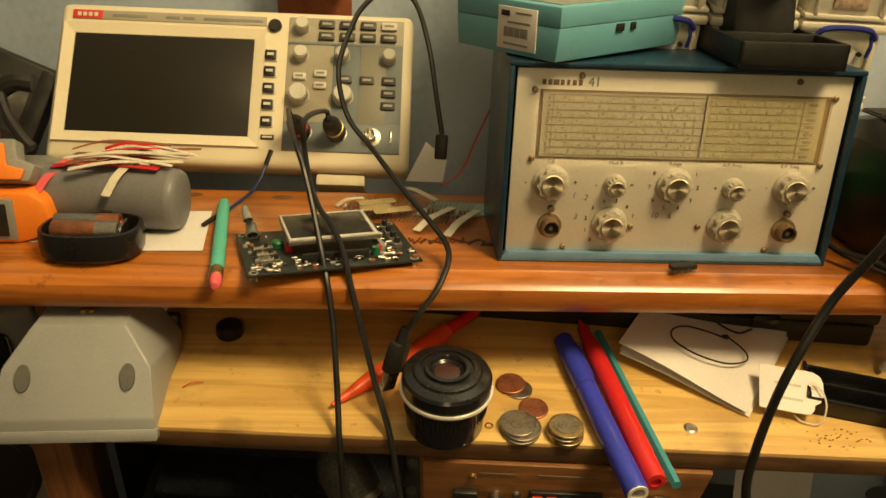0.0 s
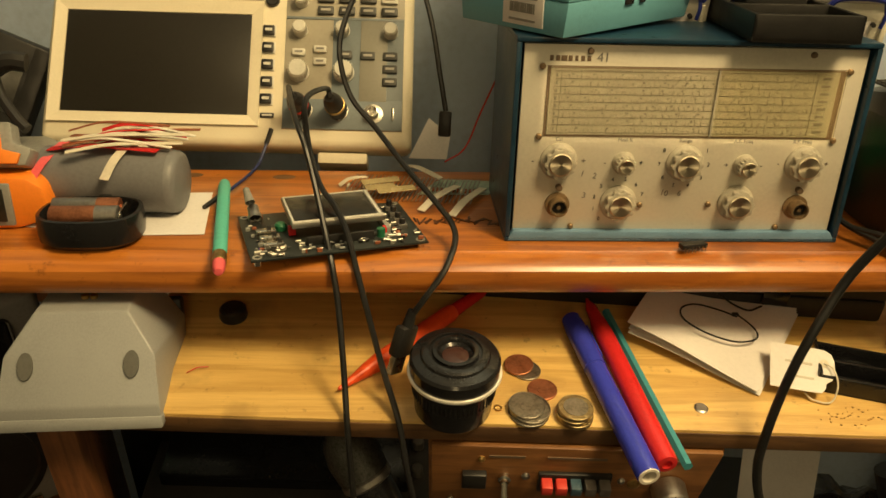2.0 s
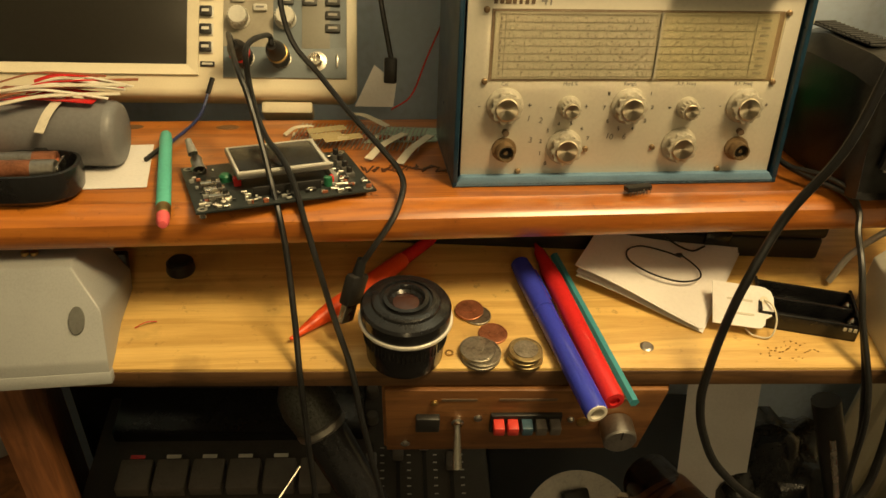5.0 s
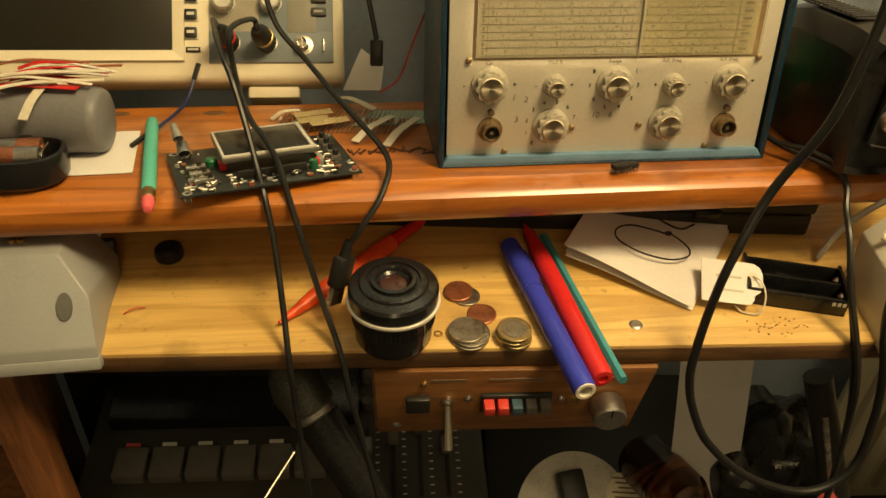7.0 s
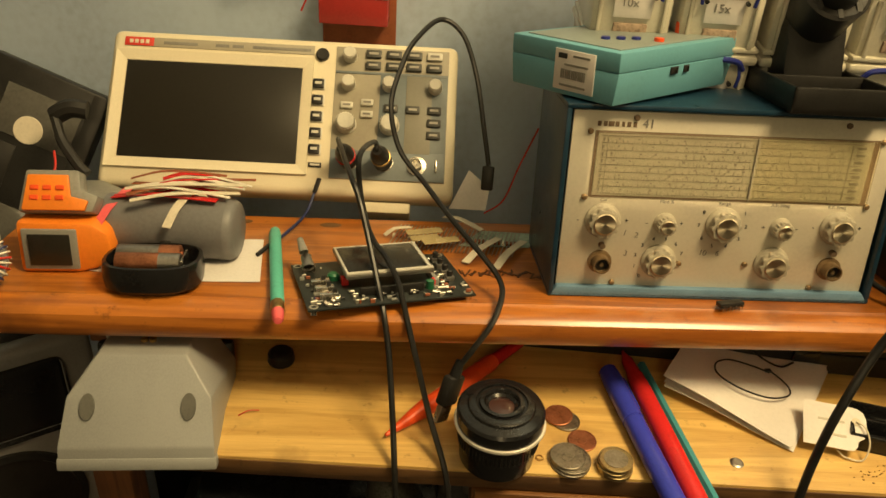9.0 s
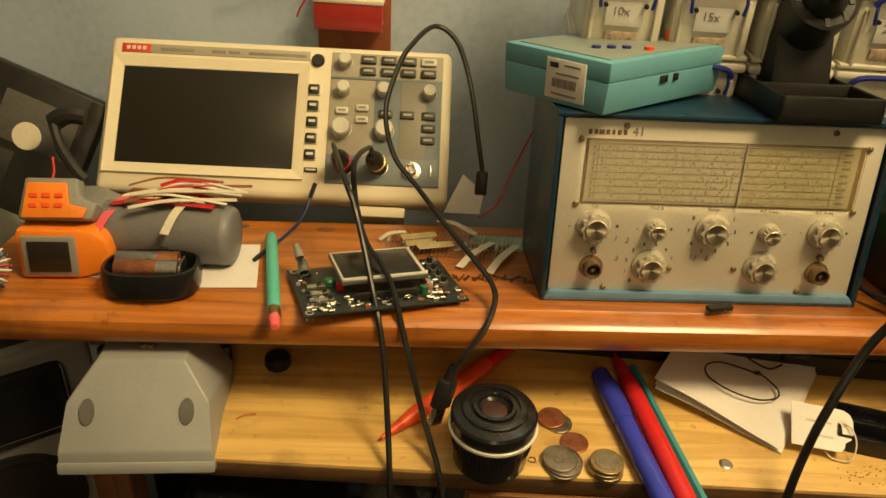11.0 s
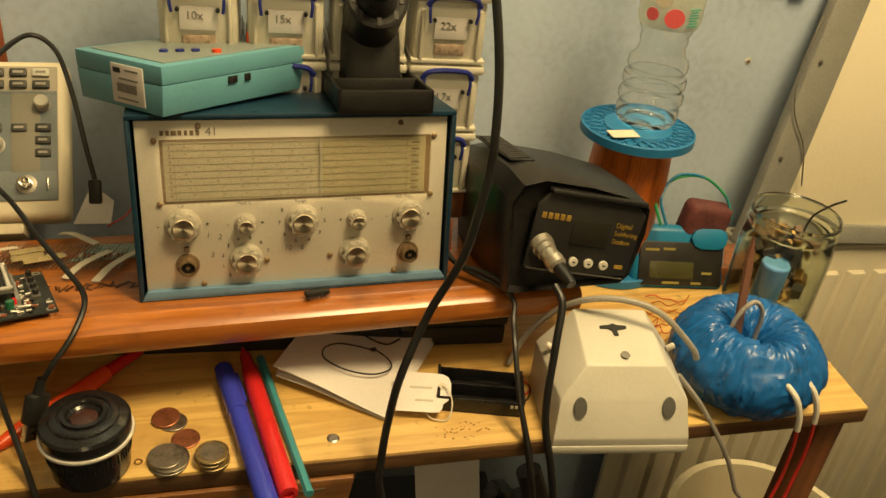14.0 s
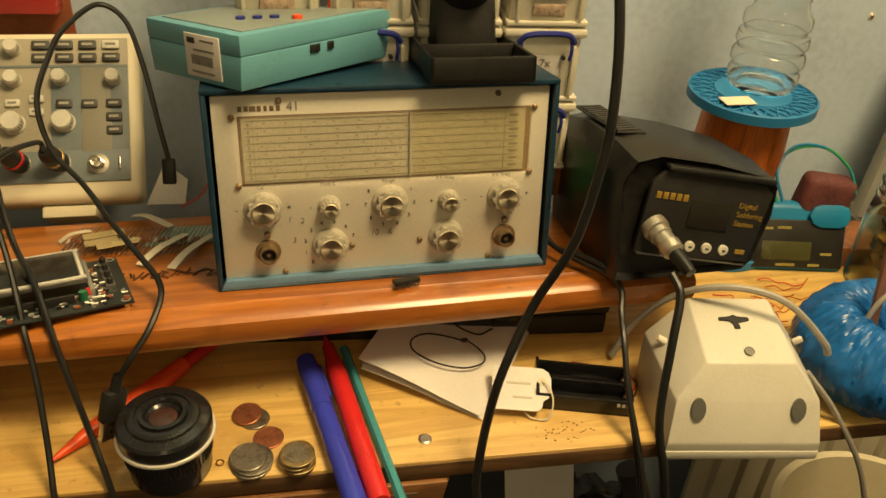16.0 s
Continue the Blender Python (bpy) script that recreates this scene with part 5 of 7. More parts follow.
solo("letter_sheet", P([(-0.2435, 0.6466), (-0.1279, 0.6543), (-0.1162, 0.5748), (-0.1686, 0.5712), (-0.2390, 0.5840)], 0.0005, Matrix.Translation((0, 0, SH + 0.0006))), PAPER, "white paper sheet lying under the grey tube", "paper")
pipe = thing("grey_tube", pose(-0.2340, 0.6200, SH + 0.0240, 0, 90, -3), "thick grey plastic tube lying on the shelf", "tube")
part("tube", L([(0.0185, 0.0), (0.0225, 0.0), (0.0228, 0.001), (0.0228, 0.089)], 48), PIPE_GREY, pipe)
part("end_cap", L([(0.0228, 0.089), (0.0222, 0.0925), (0.0205, 0.0950), (0.0180, 0.0962), (0, 0.0966)], 48), PIPE_GREY, pipe, "rounded grey end cap")

ir = thing("hand_instrument", pose(-0.2530, 0.5800, SH, 0, 0, 4), "orange and grey hand-held instrument with dark display", "instrument")
body = [(-0.031, 0.0), (0.010, 0.0), (0.024, 0.004), (0.033, 0.016), (0.030, 0.030), (0.020, 0.037), (-0.031, 0.038)]
part("head", P(body, 0.034, FRONT @ Matrix.Translation((0, 0, -0.034)), 0.0035), ORANGE, ir)
part("display_bezel", B((-0.0085, -0.0008, 0.0185), (0.0370, 0.0030, 0.0300), 0.0012), FRAME_GREY, ir)
part("display", B((-0.0085, -0.0026, 0.0185), (0.0280, 0.0020, 0.0230), 0.0004), SCREEN, ir, "dark blank display")
part("keypad_back", P([(-0.030, 0.0), (0.020, 0.0), (0.024, 0.012), (0.012, 0.016), (0.010, 0.030), (-0.026, 0.030)], 0.016, pose(0, 0.020, 0.036, 62, 0, 0), 0.002), FRAME_GREY, ir)
part("keypad", P([(-0.026, 0.002), (0.016, 0.002), (0.018, 0.009), (0.006, 0.012), (0.004, 0.027), (-0.023, 0.027)], 0.003, pose(0, 0.0045, 0.0430, 62, 0, 0), 0.0008), ORANGE, ir, "orange keypad")
for i in range(3):
    for j in range(2):
        part("key", B((-0.018 + 0.0085 * i, 0.010 + 0.007 * j, 0.0030), (0.0058, 0.0035, 0.0014), 0.0005, 1, pose(0, 0.0045, 0.0438, 62, 0, 0)), ORANGE_RED, ir)
tr = thing("wound_toroid", pose(-0.2975, 0.5524, SH), "grey ferrite ring wound with red, white and blue wires", "inductor")
bm = bmesh.new()
lathe(bm, [(0.008, 0.0), (0.017, 0.0), (0.018, 0.002), (0.018, 0.010), (0.017, 0.012), (0.008, 0.012), (0.007, 0.010), (0.007, 0.002), (0.008, 0.0)], 36, pose(0, 0, 0.0195, 72, 0, 25))
part("core", bm, PIPE_GREY, tr)
for i in range(30):
    a = 2 * math.pi * i / 30
    c = pose(0, 0, 0.0195, 72, 0, 25)
    pts = [c @ Vector(((0.0125 + 0.0066 * math.cos(w)) * math.cos(a + 0.03 * w), (0.0125 + 0.0066 * math.cos(w)) * math.sin(a + 0.03 * w), 0.006 + 0.0076 * math.sin(w))) for w in (2 * math.pi * k / 12 for k in range(13))]
    part("turn", T(pts, 0.0008, 5, 2), (RED_WIRE, WHITE_SLEEVE, BLUE_WIRE, WHITE_SLEEVE)[i % 4], tr)
part("tail", T([(-0.014, -0.006, 0.010), (-0.026, -0.012, 0.004), (-0.036, -0.008, 0.002), (-0.030, 0.002, 0.002)], 0.0010, 6), WHITE_SLEEVE, tr)
part("tail", T([(-0.010, 0.004, 0.030), (-0.030, 0.020, 0.036), (-0.040, 0.030, 0.030)], 0.0010, 6), WHITE_SLEEVE, tr)

# component strips
rnd = random.Random(3)


def strip(a, b, w, mat, label, sag=0.003, name="paper_strip", group="component tape strips"):
    a, b = Vector(a), Vector(b)
    d = (b - a).normalized()
    bm = bmesh.new()
    ribbon(bm, [a, a.lerp(b, 0.33) + Vector((0, 0, sag)), a.lerp(b, 0.66) + Vector((0, 0, sag * 0.7)), b], w, 0.0006, (-d.y, d.x, 0.0))
    return solo(name, bm, mat, label, "strip", group=group)


Z = SH + 0.0465
for a, b, w, mt, lb in (((-0.2282, 0.6143, Z), (-0.1514, 0.6084, Z + 0.002), 0.008, RED, "red component tape strip"), ((-0.2220, 0.6280, Z + 0.002), (-0.1434, 0.6442, Z + 0.004), 0.006, CARD, "cream component tape strip"), ((-0.2161, 0.6085, Z + 0.004), (-0.1577, 0.6322, Z + 0.005), 0.007, BROWN_BOARD, "brown component tape strip"), ((-0.1932, 0.6464, Z + 0.004), (-0.1478, 0.6329, Z + 0.006), 0.005, WHITE_SLEEVE, "white component tape strip"), ((-0.2105, 0.5979, Z + 0.003), (-0.1372, 0.6203, Z + 0.004), 0.006, CARD, "cream component tape strip"), ((-0.2069, 0.6224, Z + 0.007), (-0.1357, 0.6293, Z + 0.004), 0.004, WHITE_SLEEVE, "white component tape strip"), ((-0.1828, 0.5864, Z - 0.012), (-0.1719, 0.6180, Z + 0.006), 0.007, CARD, "cream component tape strip bent over the tube"), ((-0.2326, 0.5898, Z - 0.014), (-0.2210, 0.6280, Z + 0.002), 0.007, PINK, "red component tape strip bent over the tube"), ((-0.1976, 0.6351, Z + 0.008), (-0.1586, 0.6487, Z + 0.008), 0.007, RED, "red component tape strip")):
    strip(a, b, w, mt, lb)
for i in range(14):
    x0, y0 = rnd.uniform(-0.225, -0.185), rnd.uniform(0.612, 0.652)
    x1, y1 = rnd.uniform(-0.165, -0.128), rnd.uniform(0.610, 0.652)
    mt, lb = ((WHITE_SLEEVE, "white component tape strip"), (CARD, "cream component tape strip"), (RED, "red component tape strip"), (BROWN_BOARD, "brown component tape strip"))[i % 4]
    strip((x0, y0, Z + 0.0005 * i), (x1, y1, Z + 0.0005 * i + rnd.uniform(-0.004, 0.003)), rnd.uniform(0.002, 0.006), mt, lb, rnd.uniform(0.001, 0.005))
Z = SH + 0.002
for k, (a, b) in enumerate((((-0.0324, 0.6713, Z), (-0.0112, 0.6838, Z + 0.003)), ((0.0318, 0.6205, Z), (0.0612, 0.6665, Z + 0.003)), ((0.0542, 0.6109, Z), (0.0812, 0.6645, Z + 0.002)), ((0.0172, 0.7099, Z + 0.004), (0.0483, 0.6855, Z + 0.002)))):
    strip(a, b, 0.0065 if k else 0.005, CARD, "cream component tape strip lying on the shelf")
res = thing("resistor_tape", pose(0.0087, 0.6652, SH + 0.0025, 2, 0, -6), "bandolier of small brown resistors between cream tapes", "resistors")
for i in range(32):
    x = -0.036 + 0.0032 * i
    bm = bmesh.new()
    rod(bm, (x, -0.022, 0), (x + 0.006, 0.022, 0.002), 0.0005, 5)
    part("lead", bm, STEEL, res)
    part("resistor", L([(0, -0.003), (0.0010, -0.0028), (0.0009, 0), (0.0010, 0.0028), (0, 0.003)], 8, Matrix.Translation((x + 0.002, 0, 0.0012)) @ Matrix.Rotation(radians(-90), 4, "X")), BROWN_BOARD if i % 4 else CARD, res)
for i, (y, x0, ln2) in enumerate(((0.010, -0.006, 0.030), (-0.004, -0.010, 0.024), (-0.014, 0.0, 0.030))):
    part("clear_tape", B((x0, y, 0.0036 + 0.0008 * i), (ln2, 0.010, 0.0006), 0.0001, 1, pose(0, 0, 0, 0, 0, 24)), material("amber_tape", (0.42, 0.33, 0.16), 0.25, vary=0.2), res, "amber sticky tape")
# handwriting on the shelf
bm = bmesh.new()
x = 0.012
while x < 0.100:
    for k in range(3):
        p = Vector((x + rnd.uniform(-0.002, 0.003), 0.609 - 0.04 * x + rnd.uniform(-0.004, 0.004), 0))
        a = rnd.uniform(-1.1, 1.1)
        ln2 = rnd.uniform(0.005, 0.013)
        box(bm, (0, 0, SH + 0.0003), (rnd.uniform(0.0010, 0.0020), ln2, 0.0003), 0, 1, Matrix.Translation((p.x, p.y, 0)) @ Matrix.Rotation(a, 4, "Z"))
    x += rnd.uniform(0.006, 0.010)
part("marker_scribble", bm, material("brown_marker_ink", (0.085, 0.028, 0.010), 0.45, vary=0.4), shelf, "smudged dark marker strokes").matrix_world = Matrix.Identity(4)
chip = thing("integrated_circuit", pose(0.2162, 0.5598, SH + 0.0022, 0, 0, 14), "black fourteen-pin chip lying on the shelf edge", "chip")
part("package", B((0, 0, 0.0022), (0.0190, 0.0064, 0.0034), 0.0005), BLACK, chip)
for i in range(7):
    for s in (-1, 1):
        part("pin", B((-0.0076 + 0.00254 * i, s * 0.0040, 0.0004), (0.0007, 0.0005, 0.0045)), METAL, chip)

solo("white_card", P([(0.0, 0.0), (0.034, 0.003), (0.034, 0.024), (0.012, 0.038)], 0.0006, pose(0.0223, 0.7488, SH, 60, 0, -18)), PAPER, "white folded card leaning behind the oscilloscope", "card")
solo("green_note", P([(0.0288, 0.6574), (0.0853, 0.6596), (0.0980, 0.6899), (0.0481, 0.6926)], 0.0006, Matrix.Translation((0, 0, SH + 0.0006))), material("pale_green_print", (0.36, 0.46, 0.38), 0.7, vary=0.35, scale=70, stain=(0.12, 0.20, 0.18)), "pale green printed paper on the shelf", "paper")
solo("loose_red_wire", T([(0.0531, 0.7287, SH + 0.004), (0.0710, 0.7443, SH + 0.012), (0.0845, 0.7584, SH + 0.040), (0.0994, 0.7616, SH + 0.075)], 0.0008, 6), RED_WIRE, "thin red wire standing up beside the generator", "wire")
pl = thing("clip_lead", pose(0, 0, 0), "dark blue wire with black pin end", "lead")
part("wire", T([(-0.1243, 0.6233, SH + 0.003), (-0.1132, 0.6571, SH + 0.004), (-0.1001, 0.6911, SH + 0.010), (-0.0936, 0.7114, SH + 0.026)], 0.0013, 8), BLUE_WIRE, pl)
part("pin_end", T([(-0.0944, 0.7080, SH + 0.024), (-0.0910, 0.7160, SH + 0.034)], 0.0020, 8, 4), BLACK, pl)
part("pin_end", T([(-0.1261, 0.6188, SH + 0.003), (-0.1201, 0.6369, SH + 0.004)], 0.0018, 8, 4), BLACK, pl)

# ---- behind, at the left ----
cb = thing("wall_circuit_board", pose(-0.0680, wall_y(-0.0445) - 0.004, 0.2057, 0, 0, WYAW) @ FRONT, "brown circuit board with red display box on the wall", "circuit board")
part("board", B((0, -0.012, 0), (0.070, 0.072, 0.0025), 0.0005), BROWN_BOARD, cb)
part("display_box", B((-0.003, -0.010, 0.012), (0.064, 0.026, 0.020), 0.0015), material("red_display_plastic", (0.38, 0.035, 0.03), 0.25, vary=0.1), cb, "red translucent display box")
part("box_rim", B((-0.003, 0.0045, 0.012), (0.066, 0.004, 0.022), 0.001), CARD, cb)
part("terminal", B((-0.026, 0.016, 0.006), (0.012, 0.010, 0.010), 0.001), BLACK, cb)
part("capacitor", L([(0.004, 0), (0.004, 0.009), (0, 0.0095)], 14, Matrix.Translation((-0.010, 0.014, 0.001))), CARD, cb)
for mt, pts in ((RUBBER, ((-0.026, 0.016, 0.010), (-0.050, 0.018, 0.012), (-0.085, 0.012, 0.010), (-0.110, 0.000, 0.006), (-0.125, -0.002, 0.004))), (RED_WIRE, ((-0.020, 0.010, 0.012), (-0.036, 0.010, 0.018), (-0.046, -0.002, 0.018), (-0.052, -0.014, 0.016)))):
    part("wire", T(pts, 0.0010, 6), mt, cb)

vm = basis((-0.3800, 0.7900, 0.1660), (0.90, -0.05, -0.40), (0.36, 0.40, 0.84))
vhs = thing("video_cassette", vm, "black video cassette with two clear windows, leaning", "video cassette", "video cassettes")
part("shell", B((0.0515, -0.094, -0.0125), (0.103, 0.188, 0.025), 0.0025), BLACK_MATTE, vhs)
part("flap", B((0.098, -0.094, -0.0125), (0.014, 0.186, 0.026), 0.002), BLACK, vhs)
for y in (-0.042, -0.146):
    w = part("reel_window", B((0.056, y, 0.0003), (0.066, 0.044, 0.0016), 0.0006), material("smoky_window", (0.10, 0.098, 0.09), 0.15, vary=0.2), vhs, "smoky clear reel window")
    part("reel_hub", L([(0, 0.0012), (0.012, 0.0012), (0.0125, 0.0008)], 26, Matrix.Translation((0.052, y - 0.012, 0.0004))), CARD, w, "pale reel hub")
part("blank_label", B((0.030, -0.094, 0.0004), (0.035, 0.045, 0.001), 0.0003), BLACK, vhs)
pad = thing("joystick_lead", pose(0, 0, 0), "black moulded plug and lead between cassette and oscilloscope", "cable")
part("plug", T([(-0.3152, 0.7408, 0.1266), (-0.3015, 0.7429, 0.1334), (-0.2877, 0.7446, 0.1316)], 0.008, 10), BLACK, pad)
part("lead", T([(-0.3129, 0.7370, 0.1267), (-0.3038, 0.7223, 0.1129), (-0.2888, 0.7079, 0.0992), (-0.2804, 0.7028, 0.0928)], 0.0045, 8), BLACK, pad)
part("thin_wire", T([(-0.3248, 0.6736, 0.0758), (-0.3076, 0.6815, 0.0901), (-0.3006, 0.6924, 0.1022), (-0.3046, 0.7062, 0.1114)], 0.0010, 6), RED_WIRE, pad)
solo("grey_adapter", P([(0, 0), (0.06, -0.012), (0.075, 0.02), (0.04, 0.05), (0.0, 0.045)], 0.022, pose(-0.3178, 0.6767, SH, 0, 0, 0), 0.003), FRAME_GREY, "grey plastic adapter behind the orange instrument", "adapter")
art = thing("painted_panel", pose(-0.4524, wall_y(-0.435) - 0.012, 0.0146, -4, 6, WYAW) @ FRONT, "brightly painted panel with plain coloured shapes", "picture")
part("panel", B((-0.10, 0.16, 0), (0.20, 0.32, 0.006), 0.001), GREEN, art)
part("teal_patch", B((-0.035, 0.200, 0.0035), (0.068, 0.050, 0.002)), METER_BLUE, art)
part("black_patch", B((-0.040, 0.262, 0.0035), (0.078, 0.070, 0.002)), BLACK, art)
for i in range(7):
    part("white_spot", L([(0.004, 0.0045), (0.004, 0.0055), (0, 0.0055)], 14, Matrix.Translation((-0.010 - 0.011 * (i % 3), 0.236 + 0.012 * (i // 3) + 0.004 * (i % 2), 0))), WHITE_SLEEVE, art)
for x, y, mt, rr in ((-0.012, 0.165, ORANGE, -30), (-0.030, 0.185, material("yellow_paint", (0.75, 0.45, 0.03), 0.5), 30), (-0.030, 0.115, PINK, 15), (-0.045, 0.090, ORANGE, 0)):
    part("painted_stroke", L([(0, 0.0055), (0.010, 0.0055), (0.010, 0.003)], 20, Matrix.Translation((x, y, 0)) @ Matrix.Rotation(radians(rr), 4, "Z") @ Matrix.Diagonal((0.55, 1.9, 1, 1))), mt, art)

spk = thing("portable_stereo", pose(-0.3990, 0.5515, -0.1169, 0, 0, 32), "silver and black portable stereo in the shade under the shelf", "stereo")
part("cabinet", B((0, 0.060, 0), (0.300, 0.115, 0.230), 0.02, 4), BLACK, spk)
part("front_panel", B((0, -0.003, 0), (0.296, 0.020, 0.226), 0.008, 3), SILVER_PAINT, spk)
for x in (-0.095, 0.06):
    g = part("grille", L([(0.060, 0.0), (0.060, 0.004), (0.054, 0.0055), (0.052, 0.003), (0.020, 0.001), (0.012, 0.004), (0, 0.005)], 40, Matrix.Translation((x, -0.012, -0.045)) @ FRONT), BLACK_MATTE, spk, "round black loudspeaker")
part("window", B((0.060, -0.0125, 0.062), (0.130, 0.006, 0.072), 0.008, 3), BLACK_GLOSS, spk)
part("bright_trim", B((0.020, -0.015, -0.100), (0.17, 0.006, 0.008), 0.002), METAL, spk)
solo("wooden_crate", B((0, 0, (FLOOR - 0.232) / 2), (0.34, 0.28, -0.232 - FLOOR), 0.004), DARKWOOD, "dark wooden crate under the stereo", "crate", pose(-0.4327, 0.5948, 0, 0, 0, 20))

# ---- papers pinned high on the wall ----
for x, z, w, mt, lb in ((0.481, 0.2545, 0.150, CARD, "cream paper sheet pinned flat to the wall"), (0.659, 0.2552, 0.202, CARD, "large cream paper sheet pinned to the wall")):
    pp = thing("wall_sheet", pose(x, wall_y(x) - 0.0025, z, 0, 0, WYAW) @ FRONT, lb, "paper", "papers on the wall")
    part("sheet", P([(-w / 2, 0.0), (-w * 0.1, 0.0012), (w / 2, -0.0008), (w / 2, 0.24), (-w / 2, 0.24)], 0.0010), mt, pp)
    for px in (-w * 0.42, w * 0.42):
        part("pin", L([(0.0030, 0.0010), (0.0030, 0.0025), (0, 0.0032)], 12, Matrix.Translation((px, 0.232, 0))), METAL, pp)
solo("dark_bar", B((0, 0, 0.12), (0.020, 0.010, 0.24), 0.002), BLACK_MATTE, "narrow dark strip fixed to the wall", "strip", pose(0.774, wall_y(0.774) - 0.006, 0.2600, 0, 0, WYAW))

# ---- on top of the generator ----
tb = thing("teal_tester_box", pose(0.1163, 0.5578, SH + GH + 0.0010, 0.3, -1.2, 40), "teal plastic instrument box with label, sockets and red buttons", "instrument")
TX, TY, TZ = 0.134, 0.094, 0.0340
bm = bmesh.new()
box(bm, (TX / 2, TY / 2, TZ * 0.31), (TX, TY, TZ * 0.62), 0.0)
for v in bm.verts:
    if v.co.z < 0.001:
        v.co.x = v.co.x * 0.975
        v.co.y = TY / 2 + (v.co.y - TY / 2) * 0.95
bmesh.ops.bevel(bm, geom=list(bm.edges), offset=0.0011, segments=2, affect="EDGES", profile=0.5)
part("lower_shell", bm, TEAL, tb)
part("upper_shell", B((TX / 2, TY / 2, TZ * 0.81), (TX, TY, TZ * 0.378), 0.0012, 2), TEAL, tb)
part("face_plate", B((TX / 2, TY / 2, TZ + 0.0002), (TX - 0.016, TY - 0.014, 0.001), 0.0003), material("grey_face_film", (0.22, 0.26, 0.25), 0.4, vary=0.12), tb, "grey printed face film")
for x, y in ((0.034, 0.040), (0.043, 0.034), (0.052, 0.028)):
    part("blue_key", L([(0.0032, TZ), (0.0032, TZ + 0.0022), (0.0026, TZ + 0.0026), (0, TZ + 0.0026)], 16, Matrix.Translation((x, y, 0))), CLIP_BLUE, tb)
part("red_key", L([(0.0034, TZ), (0.0034, TZ + 0.0030), (0, TZ + 0.0034)], 18, Matrix.Translation((0.060, 0.0150, 0))), ORANGE_RED, tb)
part("red_button", L([(0.0056, TZ), (0.0056, TZ + 0.0080), (0.005, TZ + 0.0086), (0, TZ + 0.0086)], 24, Matrix.Translation((0.110, 0.030, 0))), ORANGE_RED, tb, "red push button")
part("black_button", L([(0.0052, TZ), (0.0052, TZ + 0.0080), (0.0046, TZ + 0.0086), (0, TZ + 0.0086)], 24, Matrix.Translation((0.104, 0.052, 0))), BLACK, tb)
for x, w in ((0.060, 0.0085), (0.074, 0.0055)):
    part("socket", B((x, -0.0002, TZ * 0.52), (w, 0.0012, 0.0050), 0.0004), BLACK, tb, "dark socket opening")
    part("contact", B((x + w * 0.15, -0.0009, TZ * 0.52), (w * 0.35, 0.0008, 0.0030)), METAL, tb)
lab = part("label", B((-0.0004, 0.036, TZ * 0.49), (0.0010, 0.034, TZ * 0.78), 0.0002), PAPER, tb, "white label with bar code")
part("emblem", B((-0.0012, 0.046, TZ * 0.76), (0.0006, 0.0075, 0.0035), 0.0002), INK, lab)
for i in range(12):
    part("code_bar", B((-0.0012, 0.046 - 0.0018 * i, TZ * 0.42), (0.0006, 0.0010 if i % 3 else 0.0014, 0.0060)), INK_GREY, lab)
for y, z, w in ((0.030, TZ * 0.78, 0.014), (0.034, TZ * 0.60, 0.020), (0.036, TZ * 0.20, 0.022)):
    part("print_bar", B((-0.0012, y, z), (0.0006, w, 0.0014)), INK_GREY, lab)

st_m = pose(0.2327, 0.5655, SH + GH + 0.0006, 0, 0, -0.6)
st = thing("soldering_iron_stand", st_m, "black plastic soldering iron stand with sponge tray and funnel", "soldering stand")
SX, SY, SZ = 0.0700, 0.108, 0.0175
part("base_floor", B((SX / 2, SY / 2, 0.0020), (SX, SY, 0.004), 0.001), BLACK_MATTE, st)
for nm, c, s in (("front_wall", (SX / 2, 0.0016, SZ / 2), (SX, 0.0032, SZ)), ("side_wall", (0.0016, SY / 2, SZ / 2), (0.0032, SY, SZ)), ("side_wall", (SX - 0.0016, SY / 2, SZ / 2), (0.0032, SY, SZ)), ("back_wall", (SX / 2, 0.048, SZ / 2), (SX, 0.0030, SZ))):
    part(nm, B(c, s, 0.0012), BLACK_MATTE, st)
part("solder_crumbs", B((SX * 0.4, 0.020, 0.0045), (0.030, 0.010, 0.0016), 0.0006), SOLDER, st, "grey solder crumbs")
part("pillar", P([(0.050, 0.0), (0.108, 0.0), (0.108, 0.040), (0.098, 0.075), (0.072, 0.078), (0.058, 0.035)], 0.046, Matrix(((0, 0, 1, 0.012), (1, 0, 0, 0), (0, 1, 0, 0.003), (0, 0, 0, 1))), 0.008), BLACK_MATTE, st)
fm = Matrix.Translation((SX / 2, 0.066, 0.060)) @ Matrix.Rotation(radians(52), 4, "X")
part("funnel", L([(0.012, -0.022), (0.021, -0.020), (0.023, 0.018), (0.0235, 0.024), (0.021, 0.0255), (0.0150, 0.024), (0.0135, 0.016), (0.011, -0.018)], 40, fm), BLACK, st, "black funnel holder")
for i in range(8):
    a = 2 * math.pi * i / 8
    part("vent_slot", B((0.0186 * math.cos(a), 0.0186 * math.sin(a), 0.0253), (0.0040, 0.0075, 0.0008), 0.0003, 1, fm @ Matrix.Translation((0, 0, 0)) ), INK, st)
iron = thing("soldering_iron", st_m @ fm, "black soldering iron resting in its stand", "soldering iron")
part("handle", L([(0.004, -0.010), (0.0085, 0.018), (0.0095, 0.030), (0.0090, 0.075), (0.0105, 0.110), (0.0080, 0.150), (0.004, 0.165)], 28), BLACK, iron)
